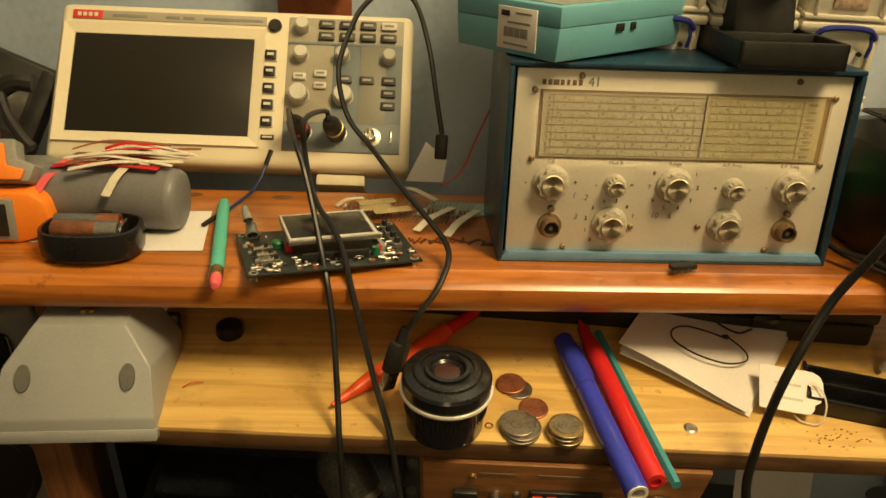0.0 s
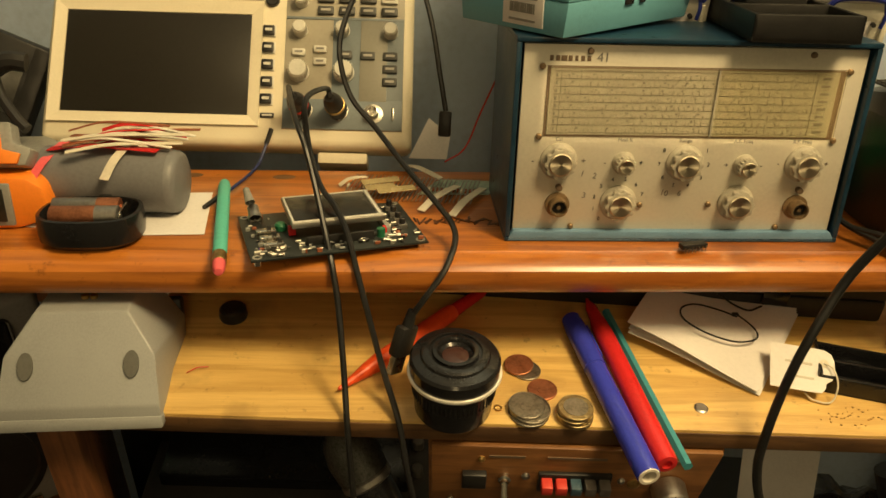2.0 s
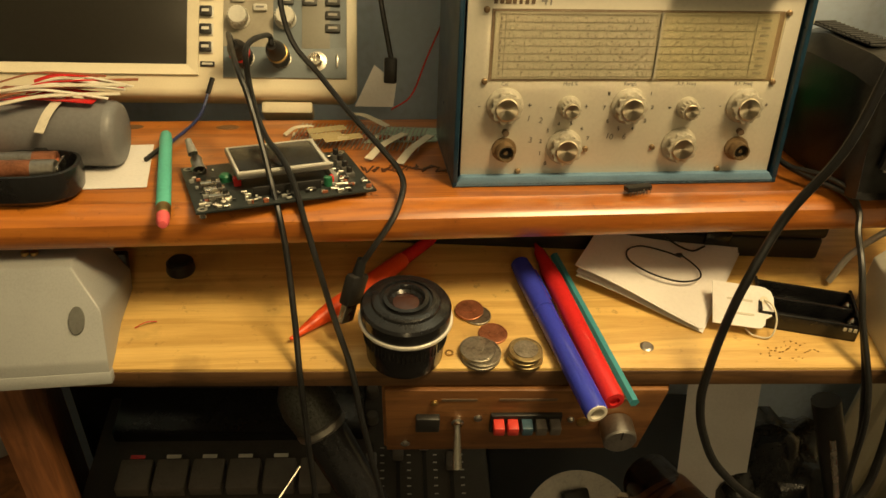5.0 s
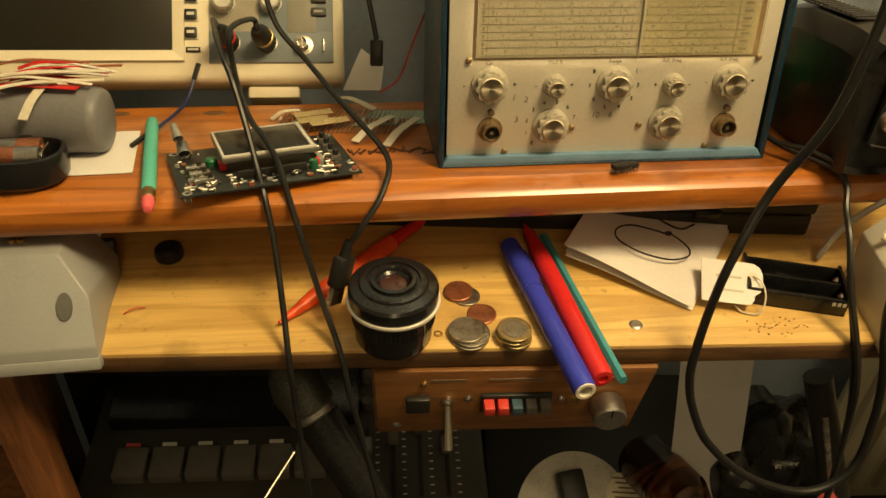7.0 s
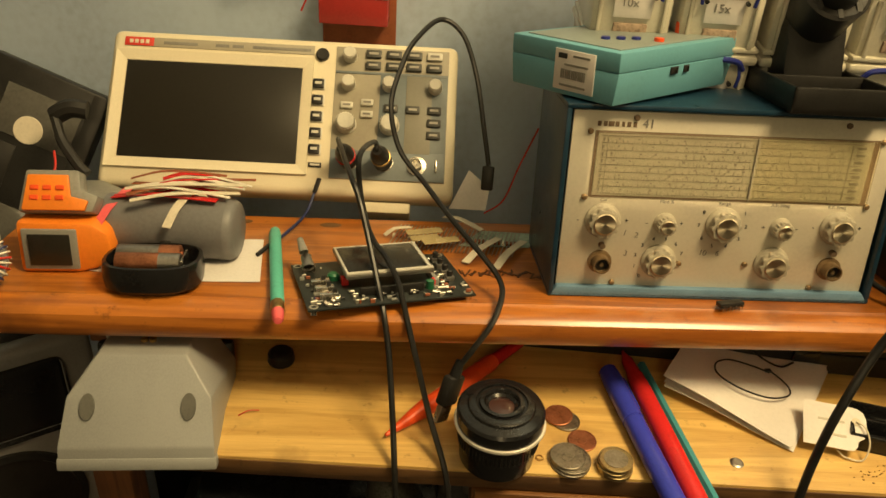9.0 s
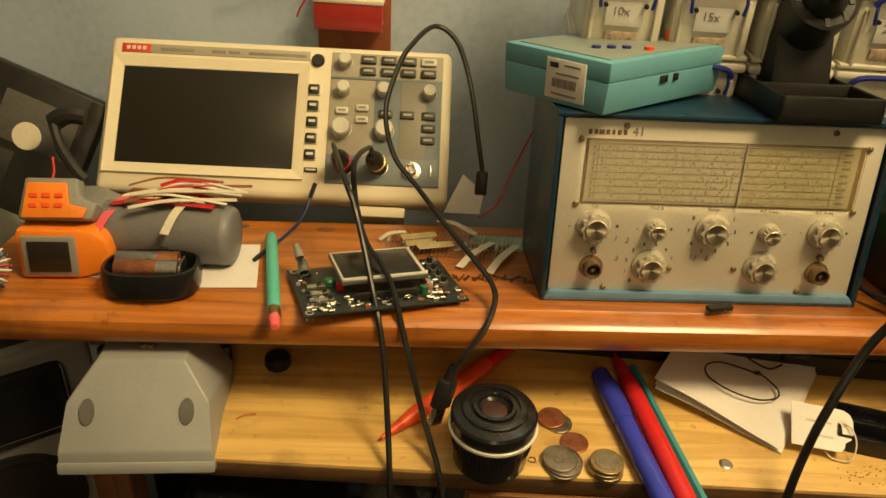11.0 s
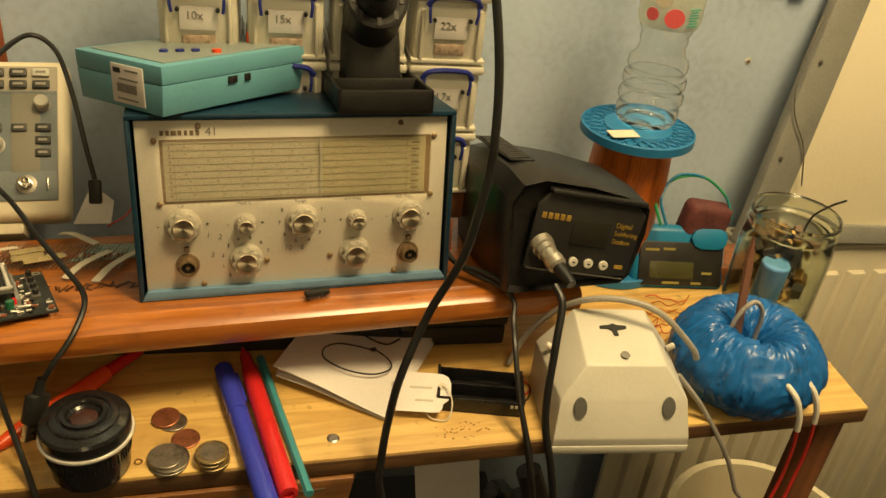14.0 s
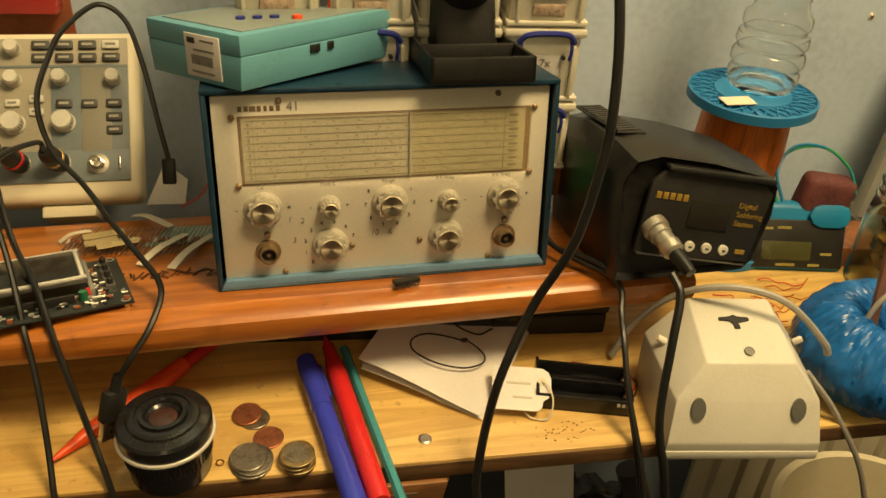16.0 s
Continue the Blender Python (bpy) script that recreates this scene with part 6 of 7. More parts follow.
part("collar", L([(0.0130, 0.006), (0.0146, 0.014), (0.0156, 0.0242), (0.0150, 0.028), (0.0120, 0.034), (0.009, 0.036)], 28), RUBBER, iron)

# storage boxes behind
TW, TH = 0.0640, 0.0580
tower_m = pose(0.3638, 0.6564, SH + 0.0280, 0, 0, -4.0)
solo("wooden_riser", B((-0.128, 0.056, -0.0142), (0.25, 0.10, 0.0276), 0.002), DARKWOOD, "wooden riser block under the storage boxes", "block", tower_m)
labels = {(0, 2): "10x", (1, 2): "15x", (2, 2): "18x", (3, 2): "22x", (3, 1): "4.7x", (2, 1): "", (1, 1): "", (0, 1): ""}
for c in range(4):
    for r in range(4):
        b = thing("storage_box", tower_m @ Matrix.Translation((-TW * (4 - c) + TW / 2, 0, TH * r + 0.0005 * r)), "clear plastic lidded box with blue clip and white label", "storage box", "stacked storage boxes")
        part("body", B((0, 0.055, TH * 0.44), (TW * 0.90, 0.100, TH * 0.84), 0.004, 2), CLEAR_BOX, b)
        part("lid", B((0, 0.055, TH * 0.92), (TW * 0.985, 0.108, TH * 0.13), 0.003, 2), CLEAR_BOX, b, "pale translucent lid")
        part("foot_rim", B((0, 0.052, TH * 0.035), (TW * 0.95, 0.100, TH * 0.06), 0.001), CLEAR_BOX, b)
        for s in (-1, 1):
            part("ridge", B((s * TW * 0.36, 0.0035, TH * 0.40), (TW * 0.045, 0.004, TH * 0.70), 0.001), CLEAR_BOX, b)
            part("clip_leg", T([(s * TW * 0.29, -0.0005, TH * 0.86), (s * TW * 0.30, -0.0030, TH * 0.74), (s * TW * 0.285, -0.0025, TH * 0.60)], 0.0013, 8, 4), CLIP_BLUE, b)
            part("clip_stud", L([(0.0016, 0), (0.0016, 0.003), (0, 0.0034)], 12, Matrix.Translation((s * TW * 0.225, 0.0022, TH * 0.62)) @ FRONT), BLACK, b)
        part("clip_bar", T([(-TW * 0.33, -0.001, TH * 0.82), (-TW * 0.24, -0.003, TH * 0.93), (0, -0.004, TH * 0.96), (TW * 0.24, -0.003, TH * 0.93), (TW * 0.33, -0.001, TH * 0.82)], 0.0022, 8), CLIP_BLUE, b, "dark blue arched clip")
        tag_ = part("paper_label", B((0, 0.0032, TH * 0.50), (TW * 0.42, 0.0012, TH * 0.30), 0.0003), PAPER, b, "white paper label")
        if labels.get((c, r)):
            lettering(labels[(c, r)], 0.0085, INK_GREY, tag_, Matrix.Translation((-0.009, 0.0024, TH * 0.49)) @ FRONT, "pencil_writing")
        part("sorted_stock", B((0, 0.0045, TH * 0.20), (TW * 0.38, 0.003, TH * 0.15), 0.001), material("mixed_brown_parts", (0.36, 0.27, 0.20), 0.6, vary=0.4, scale=200) if c + r == 0 else bpy.data.materials["mixed_brown_parts"], b, "brown small parts showing through")

# ---- soldering station ----
sm = pose(0.3660, 0.5350, SH + 0.0240, -2, 10, -1.5) @ Matrix.Scale(1.06, 4)
sta = thing("soldering_station", sm, "dusty black soldering station with vented top and metal connector", "soldering station")
KX, KY = 0.0945, 0.150
outline = [(-0.0035, -0.0190), (0.004, -0.0190), (0.088, -0.0012), (0.0935, 0.0060), (0.0975, 0.040), (0.0955, 0.060), (0.088, 0.0655), (0.045, 0.0700), (0.006, 0.0700), (-0.010, 0.0640), (-0.0165, 0.050), (-0.010, 0.010)]
bm = bmesh.new()
nn_ = len(outline)
rows_ = []
for y, k, dz in ((0.006, 0.90, 0.0), (0.000, 0.97, 0.0), (0.004, 1.0, 0.0), (0.030, 1.02, 0.003), (0.090, 1.02, 0.004), (0.135, 0.97, -0.001), (0.150, 0.88, -0.004)):
    rows_.append([bm.verts.new((0.045 + (x - 0.045) * k, y, 0.026 + (z - 0.026) * k + (dz if z > 0.03 else 0))) for x, z in outline])
for a, b in zip(rows_, rows_[1:]):
    for i in range(nn_):
        bm.faces.new((a[i], a[(i + 1) % nn_], b[(i + 1) % nn_], b[i]))
bm.faces.new(rows_[0])
bm.faces.new(rows_[-1][::-1])
part("housing", bm, material("dusty_station_shell", (0.010, 0.0095, 0.009), 0.34, vary=0.85, scale=160, bump=0.3, fine=1400), sta)
part("front_panel", P([(0.004, 0.004), (0.088, 0.0055), (0.0915, 0.054), (0.084, 0.060), (0.012, 0.0615), (0.004, 0.052)], 0.004, Matrix.Translation((0, 0.0020, 0)) @ FRONT, 0.0010), BLACK, sta, "glossy black front panel")
part("hood", B((0.050, -0.001, 0.0630), (0.078, 0.010, 0.004), 0.0015), BLACK_MATTE, sta)
part("silver_line", B((0.046, -0.0024, 0.0038), (0.080, 0.0015, 0.0010)), STEEL, sta)
part("display_window", B((0.050, -0.0022, 0.035), (0.030, 0.0016, 0.019), 0.0004), SCREEN, sta)
AMBER = material("amber_print", (0.26, 0.165, 0.025), 0.5, bump=0)
for i in range(5):
    part("brand_mark", B((0.0105 + 0.0048 * i, -0.0022, 0.0445), (0.0036, 0.0010, 0.0046), 0.0002), AMBER, sta)
for i, word in enumerate(("Digital", "Soldering", "Station")):
    lettering(word, 0.0052, AMBER, sta, Matrix.Translation((0.0690, -0.0022, 0.0425 - 0.0062 * i)) @ FRONT)
for i in range(3):
    k = part("round_key", L([(0.0036, 0), (0.0036, 0.0016), (0.0030, 0.002), (0, 0.002)], 20, Matrix.Translation((0.042 + 0.0125 * i, -0.0020, 0.0125)) @ FRONT), KNOB_WHITE, sta, "round pale key")
    part("key_symbol", B((0.042 + 0.0125 * i, -0.0042, 0.0125), (0.0022, 0.0006, 0.0010)), INK, k)
part("small_mark", B((0.0800, -0.0022, 0.0125), (0.007, 0.0010, 0.0030)), AMBER, sta)
cn = part("connector", L([(0.0090, -0.002), (0.0090, 0.004), (0.0076, 0.005), (0.0076, 0.009), (0.0066, 0.010), (0.0066, 0.016), (0.0074, 0.017), (0.0070, 0.023), (0.0045, 0.025)], 28, pose(0.0140, -0.0010, 0.0225, 112, 0, 20)), PLUG_METAL, sta, "ridged metal connector")
part("connector_boot", L([(0.0050, 0.022), (0.0046, 0.032), (0.0036, 0.042), (0, 0.042)], 20, pose(0.0140, -0.0010, 0.0225, 112, 0, 20)), RUBBER, sta)
part("vent_recess", P([(-0.008, 0.042), (0.010, 0.036), (0.010, 0.120), (-0.010, 0.126)], 0.0012, pose(0, 0, 0.0725, 0, -12, 0), 0.0003), INK, sta, "slotted cooling vent")
for i in range(13):
    part("vent_slat", B((0.0, 0.044 + 0.0060 * i, 0.0010), (0.0160, 0.0016, 0.0022), 0.0004, 1, pose(0, 0, 0.0730, 0, -12, 0)), BLACK_MATTE, sta)
part("foot", L([(0.0075, -0.024), (0.0075, -0.010), (0, -0.010)], 16, Matrix.Translation((0.012, 0.080, 0.0))), RUBBER, sta)
part("foot", L([(0.0075, -0.006), (0.0075, 0.004), (0, 0.004)], 16, Matrix.Translation((0.072, 0.016, 0.0))), RUBBER, sta)
solo("green_box", B((0, 0, 0.034), (0.016, 0.03, 0.068), 0.002), GREEN, "narrow green and red packet between the instruments", "packet", pose(0.3386, 0.6649, SH, 0, 0, 0))
solo("red_tin", B((0, 0, 0.016), (0.010, 0.02, 0.032), 0.003), BROWN_BOARD, "small dark red tin beside the generator", "tin", pose(0.3387, 0.6429, SH, 0, 0, 10))

# ---- cables ----
def on_scope(u, v, w):
    return scope_m @ Vector((u - 0.1387, v - 0.0457, w))


for i, (u, ring, pts) in enumerate(((0.2010, RED, [(-0.0568, 0.6262, 0.1447), (-0.0480, 0.6018, 0.1368), (-0.0394, 0.5805, 0.1146), (-0.0314, 0.5549, 0.0949), (-0.0266, 0.5377, 0.0844), (-0.0218, 0.5213, 0.0601), (-0.0178, 0.4977, 0.0256), (-0.0152, 0.4774, 0.000), (-0.0133, 0.4685, -0.0297), (-0.0102, 0.4577, -0.0768), (-0.0030, 0.4389, -0.1902), (0.0080, 0.4349, -0.2943)]),
                                   (0.2310, BRASS, [(-0.0497, 0.6373, 0.1540), (-0.0491, 0.6241, 0.1344), (-0.0433, 0.6080, 0.1149), (-0.0362, 0.5929, 0.1063), (-0.0269, 0.5742, 0.1059), (-0.0174, 0.5525, 0.0989), (-0.0075, 0.5292, 0.0715), (0.0066, 0.5036, 0.0267), (0.0180, 0.4783, 0.002), (0.0236, 0.4661, -0.0292), (0.0326, 0.4563, -0.0763), (0.0439, 0.4456, -0.1518), (0.0476, 0.4365, -0.2938)]))):
    pr = thing("probe_lead", pose(0, 0, 0), "black oscilloscope probe lead with moulded plug, hanging down", "cable", "probe leads")
    a, b = on_scope(u, 0.0050, 0.004), on_scope(u - 0.004, 0.0060, 0.032)
    m, ln = along(a, b)
    pg = part("plug", L([(0.0075, 0), (0.0085, 0.001), (0.0085, 0.010), (0.0078, 0.012), (0.0080, 0.018), (0.0064, 0.024), (0.0040, ln), (0, ln)], 22, m), BLACK, pr)
    part("marker_ring", L([(0.0086, 0.010), (0.0088, 0.0105), (0.0086, 0.0130), (0.0080, 0.0132)], 22, m), ring, pg, "coloured marker ring")
    part("lead", T([tuple(b), tuple(on_scope(u - 0.006, 0.0100, 0.043))] + pts, 0.0021, 8), RUBBER, pr)
us = thing("usb_cable", pose(0, 0, 0), "black USB cable draped over the oscilloscope", "cable")
part("lead", T([(0.0511, 0.7031, 0.1159), (0.0461, 0.7142, 0.1412), (0.0383, 0.7360, 0.1786), (0.0263, 0.7622, 0.2054), (0.0070, 0.7672, 0.2164), (-0.0125, 0.7349, 0.2093), (-0.0220, 0.7166, 0.1963), (-0.0297, 0.6881, 0.1731), (-0.0221, 0.6691, 0.1442), (-0.0018, 0.6512, 0.1249), (0.0196, 0.6163, 0.1136), (0.0410, 0.5834, 0.1041), (0.0516, 0.5680, 0.0970), (0.0537, 0.5522, 0.0931), (0.0467, 0.5332, 0.0835), (0.0347, 0.5218, 0.0703), (0.0251, 0.5195, 0.0551)], 0.0021, 8), RUBBER, us)
m, ln = along((0.0251, 0.5197, 0.0560), (0.0129, 0.5068, 0.0125))
pg = part("plug", B((0, 0, 0.018), (0.0085, 0.0158, 0.022), 0.002, 2, m), BLACK, us)
part("strain_relief", L([(0.0030, -0.004), (0.0042, 0.008)], 12, m), RUBBER, pg)
part("metal_shell", B((0, 0, 0.0355), (0.0045, 0.0120, 0.014), 0.0004, 1, m), METAL, pg, "bright metal plug shell")
m, ln = along((0.0511, 0.7035, 0.1178), (0.0501, 0.6922, 0.0896))
part("small_plug", B((0, 0, 0.012), (0.0100, 0.0065, 0.020), 0.0015, 2, m), BLACK, us)
ic = thing("iron_cable", pose(0, 0, 0), "thick black soldering iron cable hanging in a loop", "cable")
part("lead", T([(0.2806, 0.5772, 0.3765), (0.2870, 0.5717, 0.3910), (0.3010, 0.5586, 0.3800), (0.3145, 0.5395, 0.3427), (0.3205, 0.5172, 0.2863), (0.3183, 0.4989, 0.2345), (0.3122, 0.4915, 0.1967), (0.3028, 0.4871, 0.1587), (0.2832, 0.4875, 0.1140), (0.2636, 0.4734, 0.0733), (0.2550, 0.4658, 0.0382), (0.2503, 0.4588, 0.007), (0.2498, 0.4542, -0.0147), (0.2563, 0.4493, -0.0401), (0.2720, 0.4416, -0.0692), (0.3066, 0.4328, -0.0989), (0.3517, 0.4280, -0.1134), (0.3821, 0.4316, -0.0960), (0.3871, 0.4402, -0.0525), (0.3805, 0.4451, -0.0100), (0.3733, 0.4578, 0.0323), (0.3795, 0.4763, 0.0841), (0.3862, 0.4918, 0.1095), (0.3842, 0.5048, 0.1182)], 0.0030, 10), RUBBER, ic)
pc = thing("power_cable", pose(0, 0, 0), "black twin cables running over the shelf edge", "cable")
for k in range(2):
    part("lead", T([(0.3261 + 0.004 * k, 0.6110, SH + 0.003), (0.3340, 0.5839, SH + 0.003), (0.3454 + 0.002 * k, 0.5634, SH + 0.004 + 0.004 * k), (0.3604, 0.5473, SH + 0.003 + 0.004 * k), (0.3691, 0.5387, SH - 0.006), (0.3661, 0.5262, 0.0706), (0.3618, 0.5046, 0.0596), (0.3616, 0.4824, 0.0316), (0.3677, 0.4576 - 0.006 * k, -0.0152), (0.3744, 0.4410, -0.0812), (0.3775, 0.4047, -0.2795)], 0.0022, 8), RUBBER, pc)
fx = thing("grey_flex", pose(0, 0, 0), "pale grey sleeved flex arched over the housing", "cable")
part("arch", T([(0.3812, 0.5537, 0.004), (0.3922, 0.5542, 0.032), (0.4091, 0.5422, 0.066), (0.4267, 0.5244, 0.088), (0.4532, 0.5106, 0.094), (0.4776, 0.4971, 0.088), (0.5047, 0.4864, 0.062), (0.5120, 0.4850, 0.050)], 0.0026, 8), GREY_FLEX, fx)
part("tail", T([(0.4950, 0.4790, 0.040), (0.5186, 0.4674, 0.012), (0.5451, 0.4540, -0.030), (0.5640, 0.4500, -0.070), (0.5780, 0.4480, -0.110), (0.580, 0.455, -0.30)], 0.0022, 8), GREY_FLEX, fx)

# ---- under the bench ----
sw = thing("switch_box", pose(0.1375, 0.4720, -0.0165, 3, 0, -2.2) @ FRONT, "home-made brown wooden control box with coloured switches", "control box")
part("box", P([(-0.098, -0.068), (0.088, -0.068), (0.098, -0.002), (-0.100, -0.002)], 0.11, Matrix.Translation((0, 0, -0.114)), 0.001), PLY, sw)
part("front_panel", P([(-0.096, -0.067), (0.087, -0.067), (0.096, -0.001), (-0.098, -0.001)], 0.004, Matrix.Translation((0, 0, -0.004)), 0.0008), PLY, sw, "brown stained front panel")
part("black_switch", B((-0.068, -0.033, 0.002), (0.0165, 0.0145, 0.006), 0.001), BLACK, sw)
tg = part("toggle_switch", L([(0.0045, 0), (0.0045, 0.003), (0.003, 0.004), (0.003, 0.006)], 12, Matrix.Translation((-0.0475, -0.032, 0))), METAL, sw, "metal toggle switch")
bm = bmesh.new()
rod(bm, (-0.0475, -0.032, 0.004), (-0.0470, -0.058, 0.022), 0.0022, 12, 0.0036)
part("lever", bm, METAL, tg)
part("switch_frame", B((0.0005, -0.034, 0.001), (0.0500, 0.0190, 0.004), 0.001), BLACK, sw)
for i, mt in enumerate((RED_LABEL, RED_LABEL, material("slate_blue_key", (0.06, 0.12, 0.17), 0.4), DECK_KEY, DECK_KEY)):
    part("key", B((-0.0190 + 0.0098 * i, -0.0320, 0.0065), (0.0076, 0.0080, 0.010), 0.001), mt, sw, "coloured push key")
for x, y, q, mt in ((-0.033, -0.030, 0.0030, STEEL), (0.0325, -0.032, 0.0026, STEEL), (0.0415, -0.0345, 0.0046, BRASS), (-0.083, -0.058, 0.0034, METAL), (0.080, -0.056, 0.0034, METAL), (-0.0640, -0.013, 0.0026, BRASS)):
    part("screw", L([(q, -0.001), (q, 0.0012), (q * 0.6, 0.0022), (0, 0.0024)], 14, Matrix.Translation((x, y, 0))), mt, sw)
kn = part("knob", L([(0.0115, 0.001), (0.0120, 0.002), (0.0118, 0.016), (0.0108, 0.0172), (0, 0.0172)], 32, Matrix.Translation((0.0650, -0.0360, 0))), STEEL, sw, "silver turning knob")
part("index_line", B((0.0650, -0.0290, 0.0174), (0.0010, 0.008, 0.0006)), INK, kn)
for x, w in ((-0.047, 0.024), (0.000, 0.040), (0.045, 0.022), (0.065, 0.020)):
    part("print_bar", B((x, -0.0105, 0.0002), (w, 0.0022, 0.0006)), INK_BROWN, sw)

mic = thing("microphone", along((-0.0153, 0.5141, -0.0705), (0.0665, 0.4407, -0.2036))[0], "black hand microphone with grey mesh head under the bench", "microphone")
part("body", L([(0.0150, 0.020), (0.0175, 0.024), (0.0165, 0.06), (0.0140, 0.19), (0.012, 0.20), (0, 0.20)], 32), BLACK_GLOSS, mic)
part("ring", L([(0.0172, 0.016), (0.0192, 0.018), (0.0192, 0.022), (0.0176, 0.024)], 32), STEEL, mic)
part("mesh_head", L([(0, -0.026), (0.010, -0.024), (0.0180, -0.013), (0.0205, 0.0), (0.0190, 0.016)], 32), material("dark_steel_mesh", (0.10, 0.10, 0.09), 0.45, 0.8, vary=0.5, scale=400, bump=0.8, fine=900), mic, "dull metal mesh head")

rec = thing("tape_recorder_mixer", pose(-0.045, 0.690, -0.290, 4, 0, -2), "dark grey multitrack tape recorder with key row and faders", "tape recorder")
part("body", B((0, 0, -0.035), (0.400, 0.280, 0.070), 0.006, 2), DECK_GREY, rec)
part("cassette_lid", B((-0.055, 0.045, 0.008), (0.255, 0.150, 0.018), 0.004), BLACK_GLOSS, rec, "black cassette lid")
for x, w, mt in ((-0.115, 0.040, RED), (-0.065, 0.030, DECK_KEY)):
    part("lid_mark", B((x, 0.100, 0.0176), (w, 0.006, 0.001)), mt, rec)
for i in range(6):
    k = part("transport_key", B((-0.150 + 0.035 * i, -0.075, 0.006), (0.031, 0.034, 0.014), 0.002), DECK_KEY, rec, "grey piano key")
    part("key_mark", B((-0.150 + 0.035 * i, -0.0560, 0.0132), (0.014, 0.004, 0.0008)), RED if i == 0 else KNOB_WHITE, k)
for i in range(4):
    for j in range(3):
        kk = part("level_knob", L([(0.0070, 0), (0.0064, 0.010), (0.005, 0.011), (0, 0.011)], 18, Matrix.Translation((0.080 + 0.027 * i, 0.065 - 0.035 * j, 0.0))), DECK_KEY, rec)
for i in range(4):
    s = part("fader_slot", B((0.080 + 0.027 * i, -0.075, 0.0005), (0.004, 0.080, 0.002)), INK, rec)
    part("fader_cap", B((0.080 + 0.027 * i, -0.060 + 0.012 * (i % 3), 0.006), (0.011, 0.018, 0.010), 0.002), DECK_KEY if i % 2 else STEEL, s)
    for j in range(9):
        part("scale_mark", B((0.091 + 0.027 * i, -0.040 - 0.009 * j, 0.0006), (0.004, 0.0012, 0.0006)), KNOB_WHITE, rec)
for i in range(4):
    part("push_switch", B((0.055, -0.045 - 0.016 * i, 0.003), (0.014, 0.009, 0.006), 0.001), RED_LABEL if i % 2 else BROWN_BOARD, rec)
# Added black box: stands where there is only shade, hiding the lit wall.
filler = thing("dark_carton", pose(-0.171, 0.780, FLOOR + 0.26, 0, 0, -3), "added black box that fills in for shade under the bench", "carton")
part("body", B((0, 0, 0), (0.22, 0.12, 0.62), 0.003), BLACK_MATTE, filler)
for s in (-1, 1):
    part("flap", B((0, s * 0.0300, 0.3115), (0.218, 0.0580, 0.003), 0.0008), BLACK_MATTE, filler)
part("side_tape", B((0, -0.0605, 0.285), (0.050, 0.0010, 0.050)), BLACK, filler)
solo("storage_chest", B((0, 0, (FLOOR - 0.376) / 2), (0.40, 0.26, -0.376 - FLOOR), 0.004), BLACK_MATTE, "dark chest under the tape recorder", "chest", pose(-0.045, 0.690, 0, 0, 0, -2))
pen2 = thing("metal_rods", pose(0, 0, 0), "thin shiny metal rod leaning over the recorder", "rod")
bm = bmesh.new()
rod(bm, (-0.0786, 0.5310, -0.2738), (-0.0329, 0.5818, -0.2316), 0.0016, 8)
part("rod", bm, METAL, pen2)

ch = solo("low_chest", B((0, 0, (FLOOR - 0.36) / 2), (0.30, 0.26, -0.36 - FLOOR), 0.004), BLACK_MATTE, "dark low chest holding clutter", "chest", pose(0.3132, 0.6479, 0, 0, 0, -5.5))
cd = thing("compact_disc", pose(0.2334, 0.5464, -0.3081, 38, 0, 10), "shiny compact disc with dark hub leaning in the clutter", "disc")
part("disc", L([(0.0075, 0), (0.060, 0), (0.060, 0.0012), (0.0075, 0.0012), (0.0075, 0)], 64), STEEL, cd)
part("hub_cap", L([(0.020, 0.0013), (0.020, 0.003), (0.006, 0.003), (0.006, 0.008), (0, 0.008)], 32), FRAME_GREY, cd)
part("dark_bar", B((0, 0.0, 0.010), (0.026, 0.085, 0.012), 0.003), BLACK, cd)
lf = thing("printed_leaflet", pose(0.2987, 0.5361, -0.3119, 30, 0, -8), "creased leaflet covered in fine print", "leaflet")
part("sheet", B((0, 0, 0), (0.070, 0.090, 0.002), 0.0005), CARD, lf)
for i in range(18):
    part("print_line", B((0, 0.040 - 0.0046 * i, 0.0014), (0.058 - 0.006 * (i % 3), 0.0016, 0.0006)), INK_BROWN, lf)
solo("brown_bottle", L([(0, 0), (0.026, 0.0), (0.028, 0.003), (0.028, 0.075), (0.022, 0.092), (0.011, 0.100), (0.011, 0.118), (0, 0.118)], 36), glass("amber_glass", (0.12, 0.035, 0.008), 0.1), "small brown glass bottle lying in the clutter", "bottle", pose(0.3095, 0.5901, -0.2844, 65, 20, 0))
bm = bmesh.new()
sheet(bm, (0.3273, 0.5529, -0.3119), (0.3931, 0.5366, -0.3249), (0.3781, 0.5851, -0.1127), (0.3169, 0.6066, -0.0950), 0.0, 0.006, 14)
solo("paper_bag", bm, PAPER, "crumpled white bag hanging under the bench", "bag")
bm = bmesh.new()
rnd = random.Random(5)
r_ = bmesh.ops.create_icosphere(bm, subdivisions=4, radius=1.0)
for v in bm.verts:
    k = 1 + 0.22 * noise.noise(v.co * 2.3) + 0.10 * noise.noise(v.co * 6.0)
    v.co = Vector((v.co.x * 0.075 * k, v.co.y * 0.060 * k, v.co.z * 0.095 * k))
solo("black_bag", bm, material("black_bag_film", (0.012, 0.012, 0.012), 0.25, vary=0.3, scale=40, bump=0.6), "crumpled shiny black plastic bag", "bag", pose(0.4250, 0.5800, -0.3000))
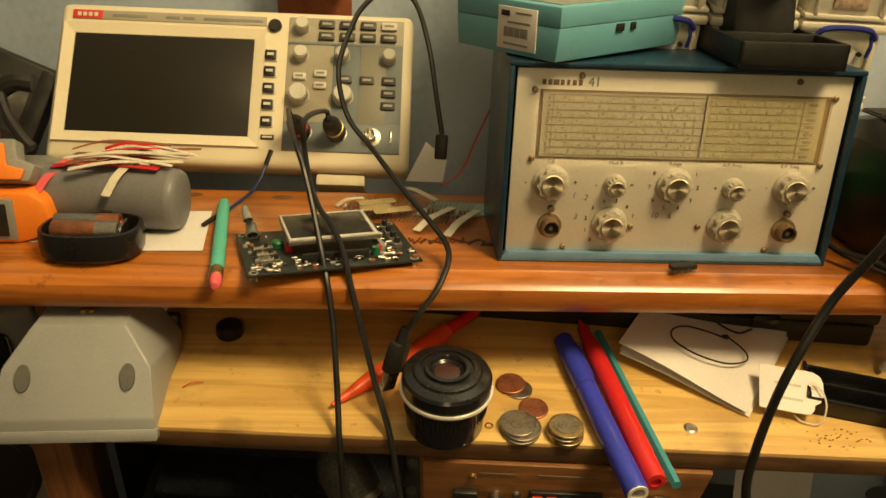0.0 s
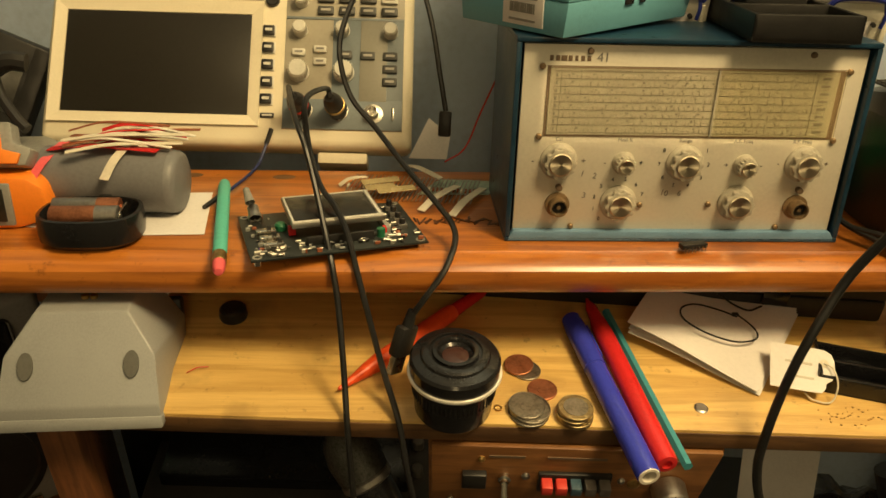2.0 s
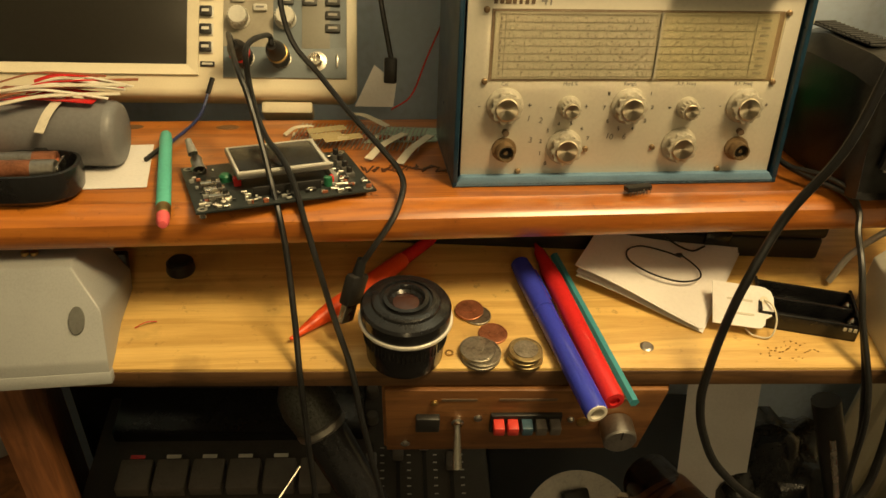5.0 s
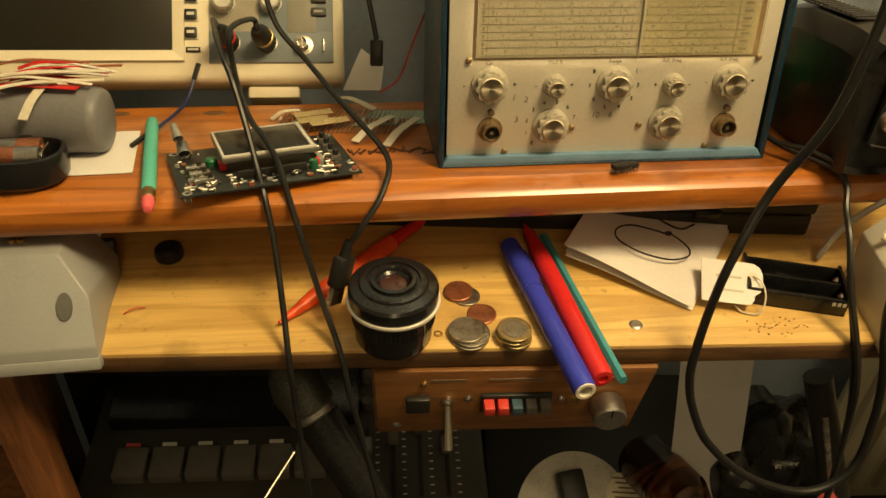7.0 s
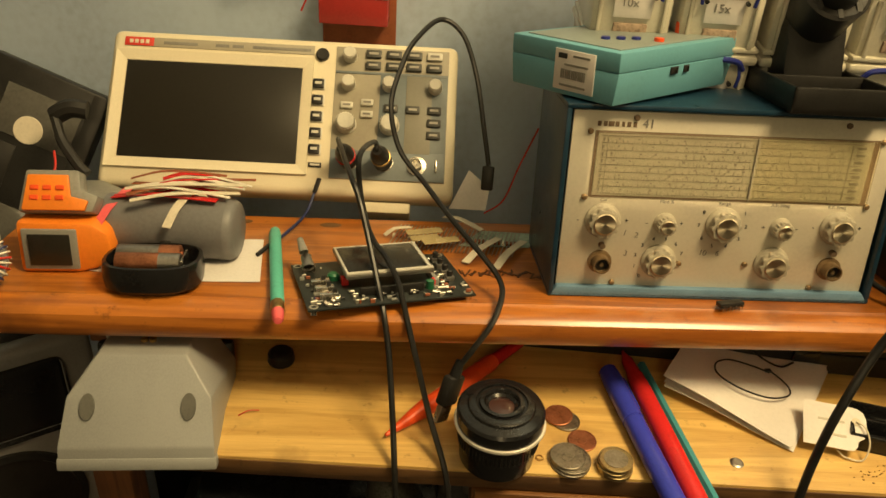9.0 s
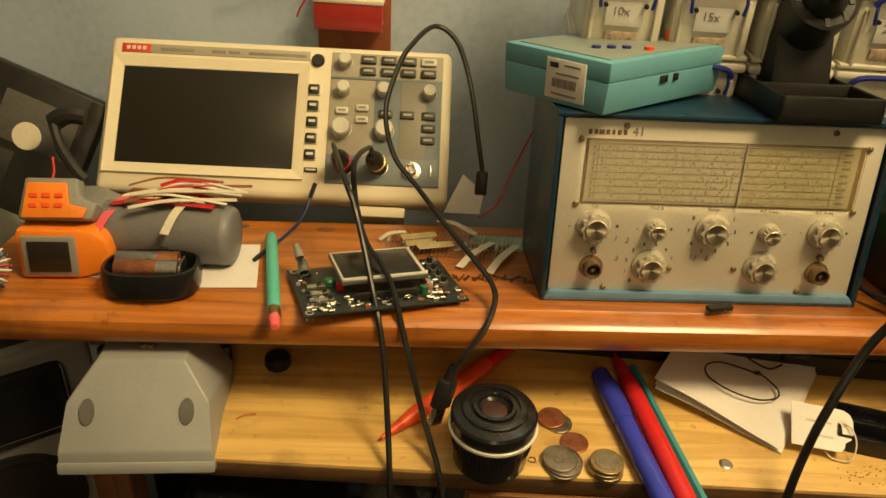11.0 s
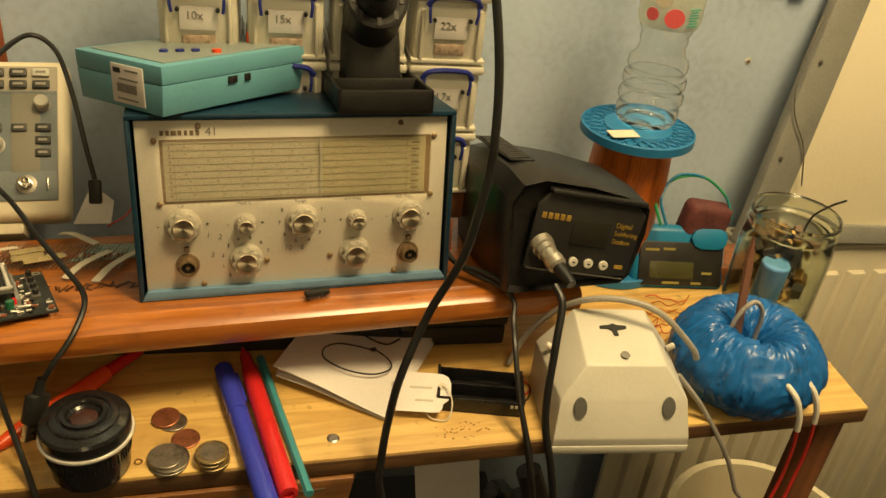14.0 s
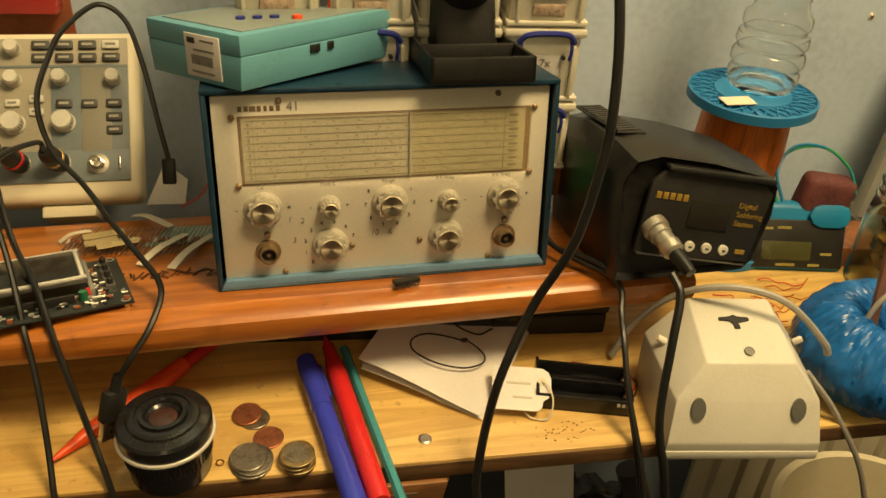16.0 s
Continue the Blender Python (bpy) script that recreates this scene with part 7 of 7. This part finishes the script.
ts = thing("camera_tripod_leg", pose(0, 0, 0), "dark folded stand with silver strip and red knob", "stand")
bm = bmesh.new()
rod(bm, (0.4115, 0.5355, -0.1112), (0.5044, 0.4463, -0.3927), 0.012, 14)
part("leg", bm, BLACK, ts)
bm = bmesh.new()
rod(bm, (0.4181, 0.5159, -0.1392), (0.4734, 0.4581, -0.3364), 0.0028, 8)
part("silver_strip", bm, METAL, ts)
part("red_knob", L([(0.009, 0), (0.009, 0.010), (0.007, 0.012), (0, 0.012)], 20, pose(0.4326, 0.4877, -0.2190, 80, 0, 0)), PINK, ts, "red knob")

# ---- crumbs and offcuts on the bench ----
rnd = random.Random(21)
bm = bmesh.new()
for i in range(30):
    a, q = rnd.uniform(0, 6.28), 0.016 * math.sqrt(rnd.random())
    s = rnd.uniform(0.0003, 0.0009)
    box(bm, (1.5 * q * math.cos(a), 0.6 * q * math.sin(a), 0.0004), (s * 1.6, s, 0.0008), 0, 1, pose(0, 0, 0, 0, 0, 0))
tagged(solo("flux_crumbs", bm, material("brown_flux", (0.46, 0.29, 0.10), 0.7, vary=0.5, scale=200), "scatter of brown flux crumbs on the bench", "crumbs", pose(0.3189, 0.4852, 0.0002)), "scatter of brown flux crumbs on the bench", "crumbs", "", "stuff")
for i in range(11):
    x, y, w = rnd.uniform(0.490, 0.570), rnd.uniform(0.570, 0.640), rnd.uniform(0, 6.28)
    pts = []
    for k in range(6):
        pts.append((x, y, 0.0012 + rnd.uniform(0, 0.008) * (k % 2)))
        w += rnd.uniform(-0.9, 0.9)
        x, y = x + 0.009 * math.cos(w), y + 0.006 * math.sin(w)
    solo("wire_offcut", T(pts, 0.0005, 5), (COPPER, RED_WIRE, COPPER)[i % 3], "thin curled wire offcut on the bench", "wire", group="wire offcuts")

# ---- the shelf slopes down towards the wall, and all that stands on it leans with it ----
SLOPED = Matrix.Translation((0, 0.5385, SH)) @ Matrix.Rotation(radians(-10), 4, "X") @ Matrix.Translation((0, -0.5385, -SH))
ON_SHELF = ("raised_shelf", "signal_generator", "oscilloscope_kit_board", "eraser_pencil", "mouse_shell", "letter_sheet", "grey_tube", "hand_instrument", "wound_toroid", "paper_strip", "resistor_tape", "integrated_circuit", "white_card", "green_note", "loose_red_wire", "clip_lead", "grey_adapter", "teal_tester_box", "soldering_iron_stand", "soldering_iron", "soldering_station", "green_box", "red_tin")
for ob in list(bpy.data.objects):
    if ob.parent is None and ob.name.split(".")[0] in ON_SHELF:
        ob.matrix_world = SLOPED @ ob.matrix_world
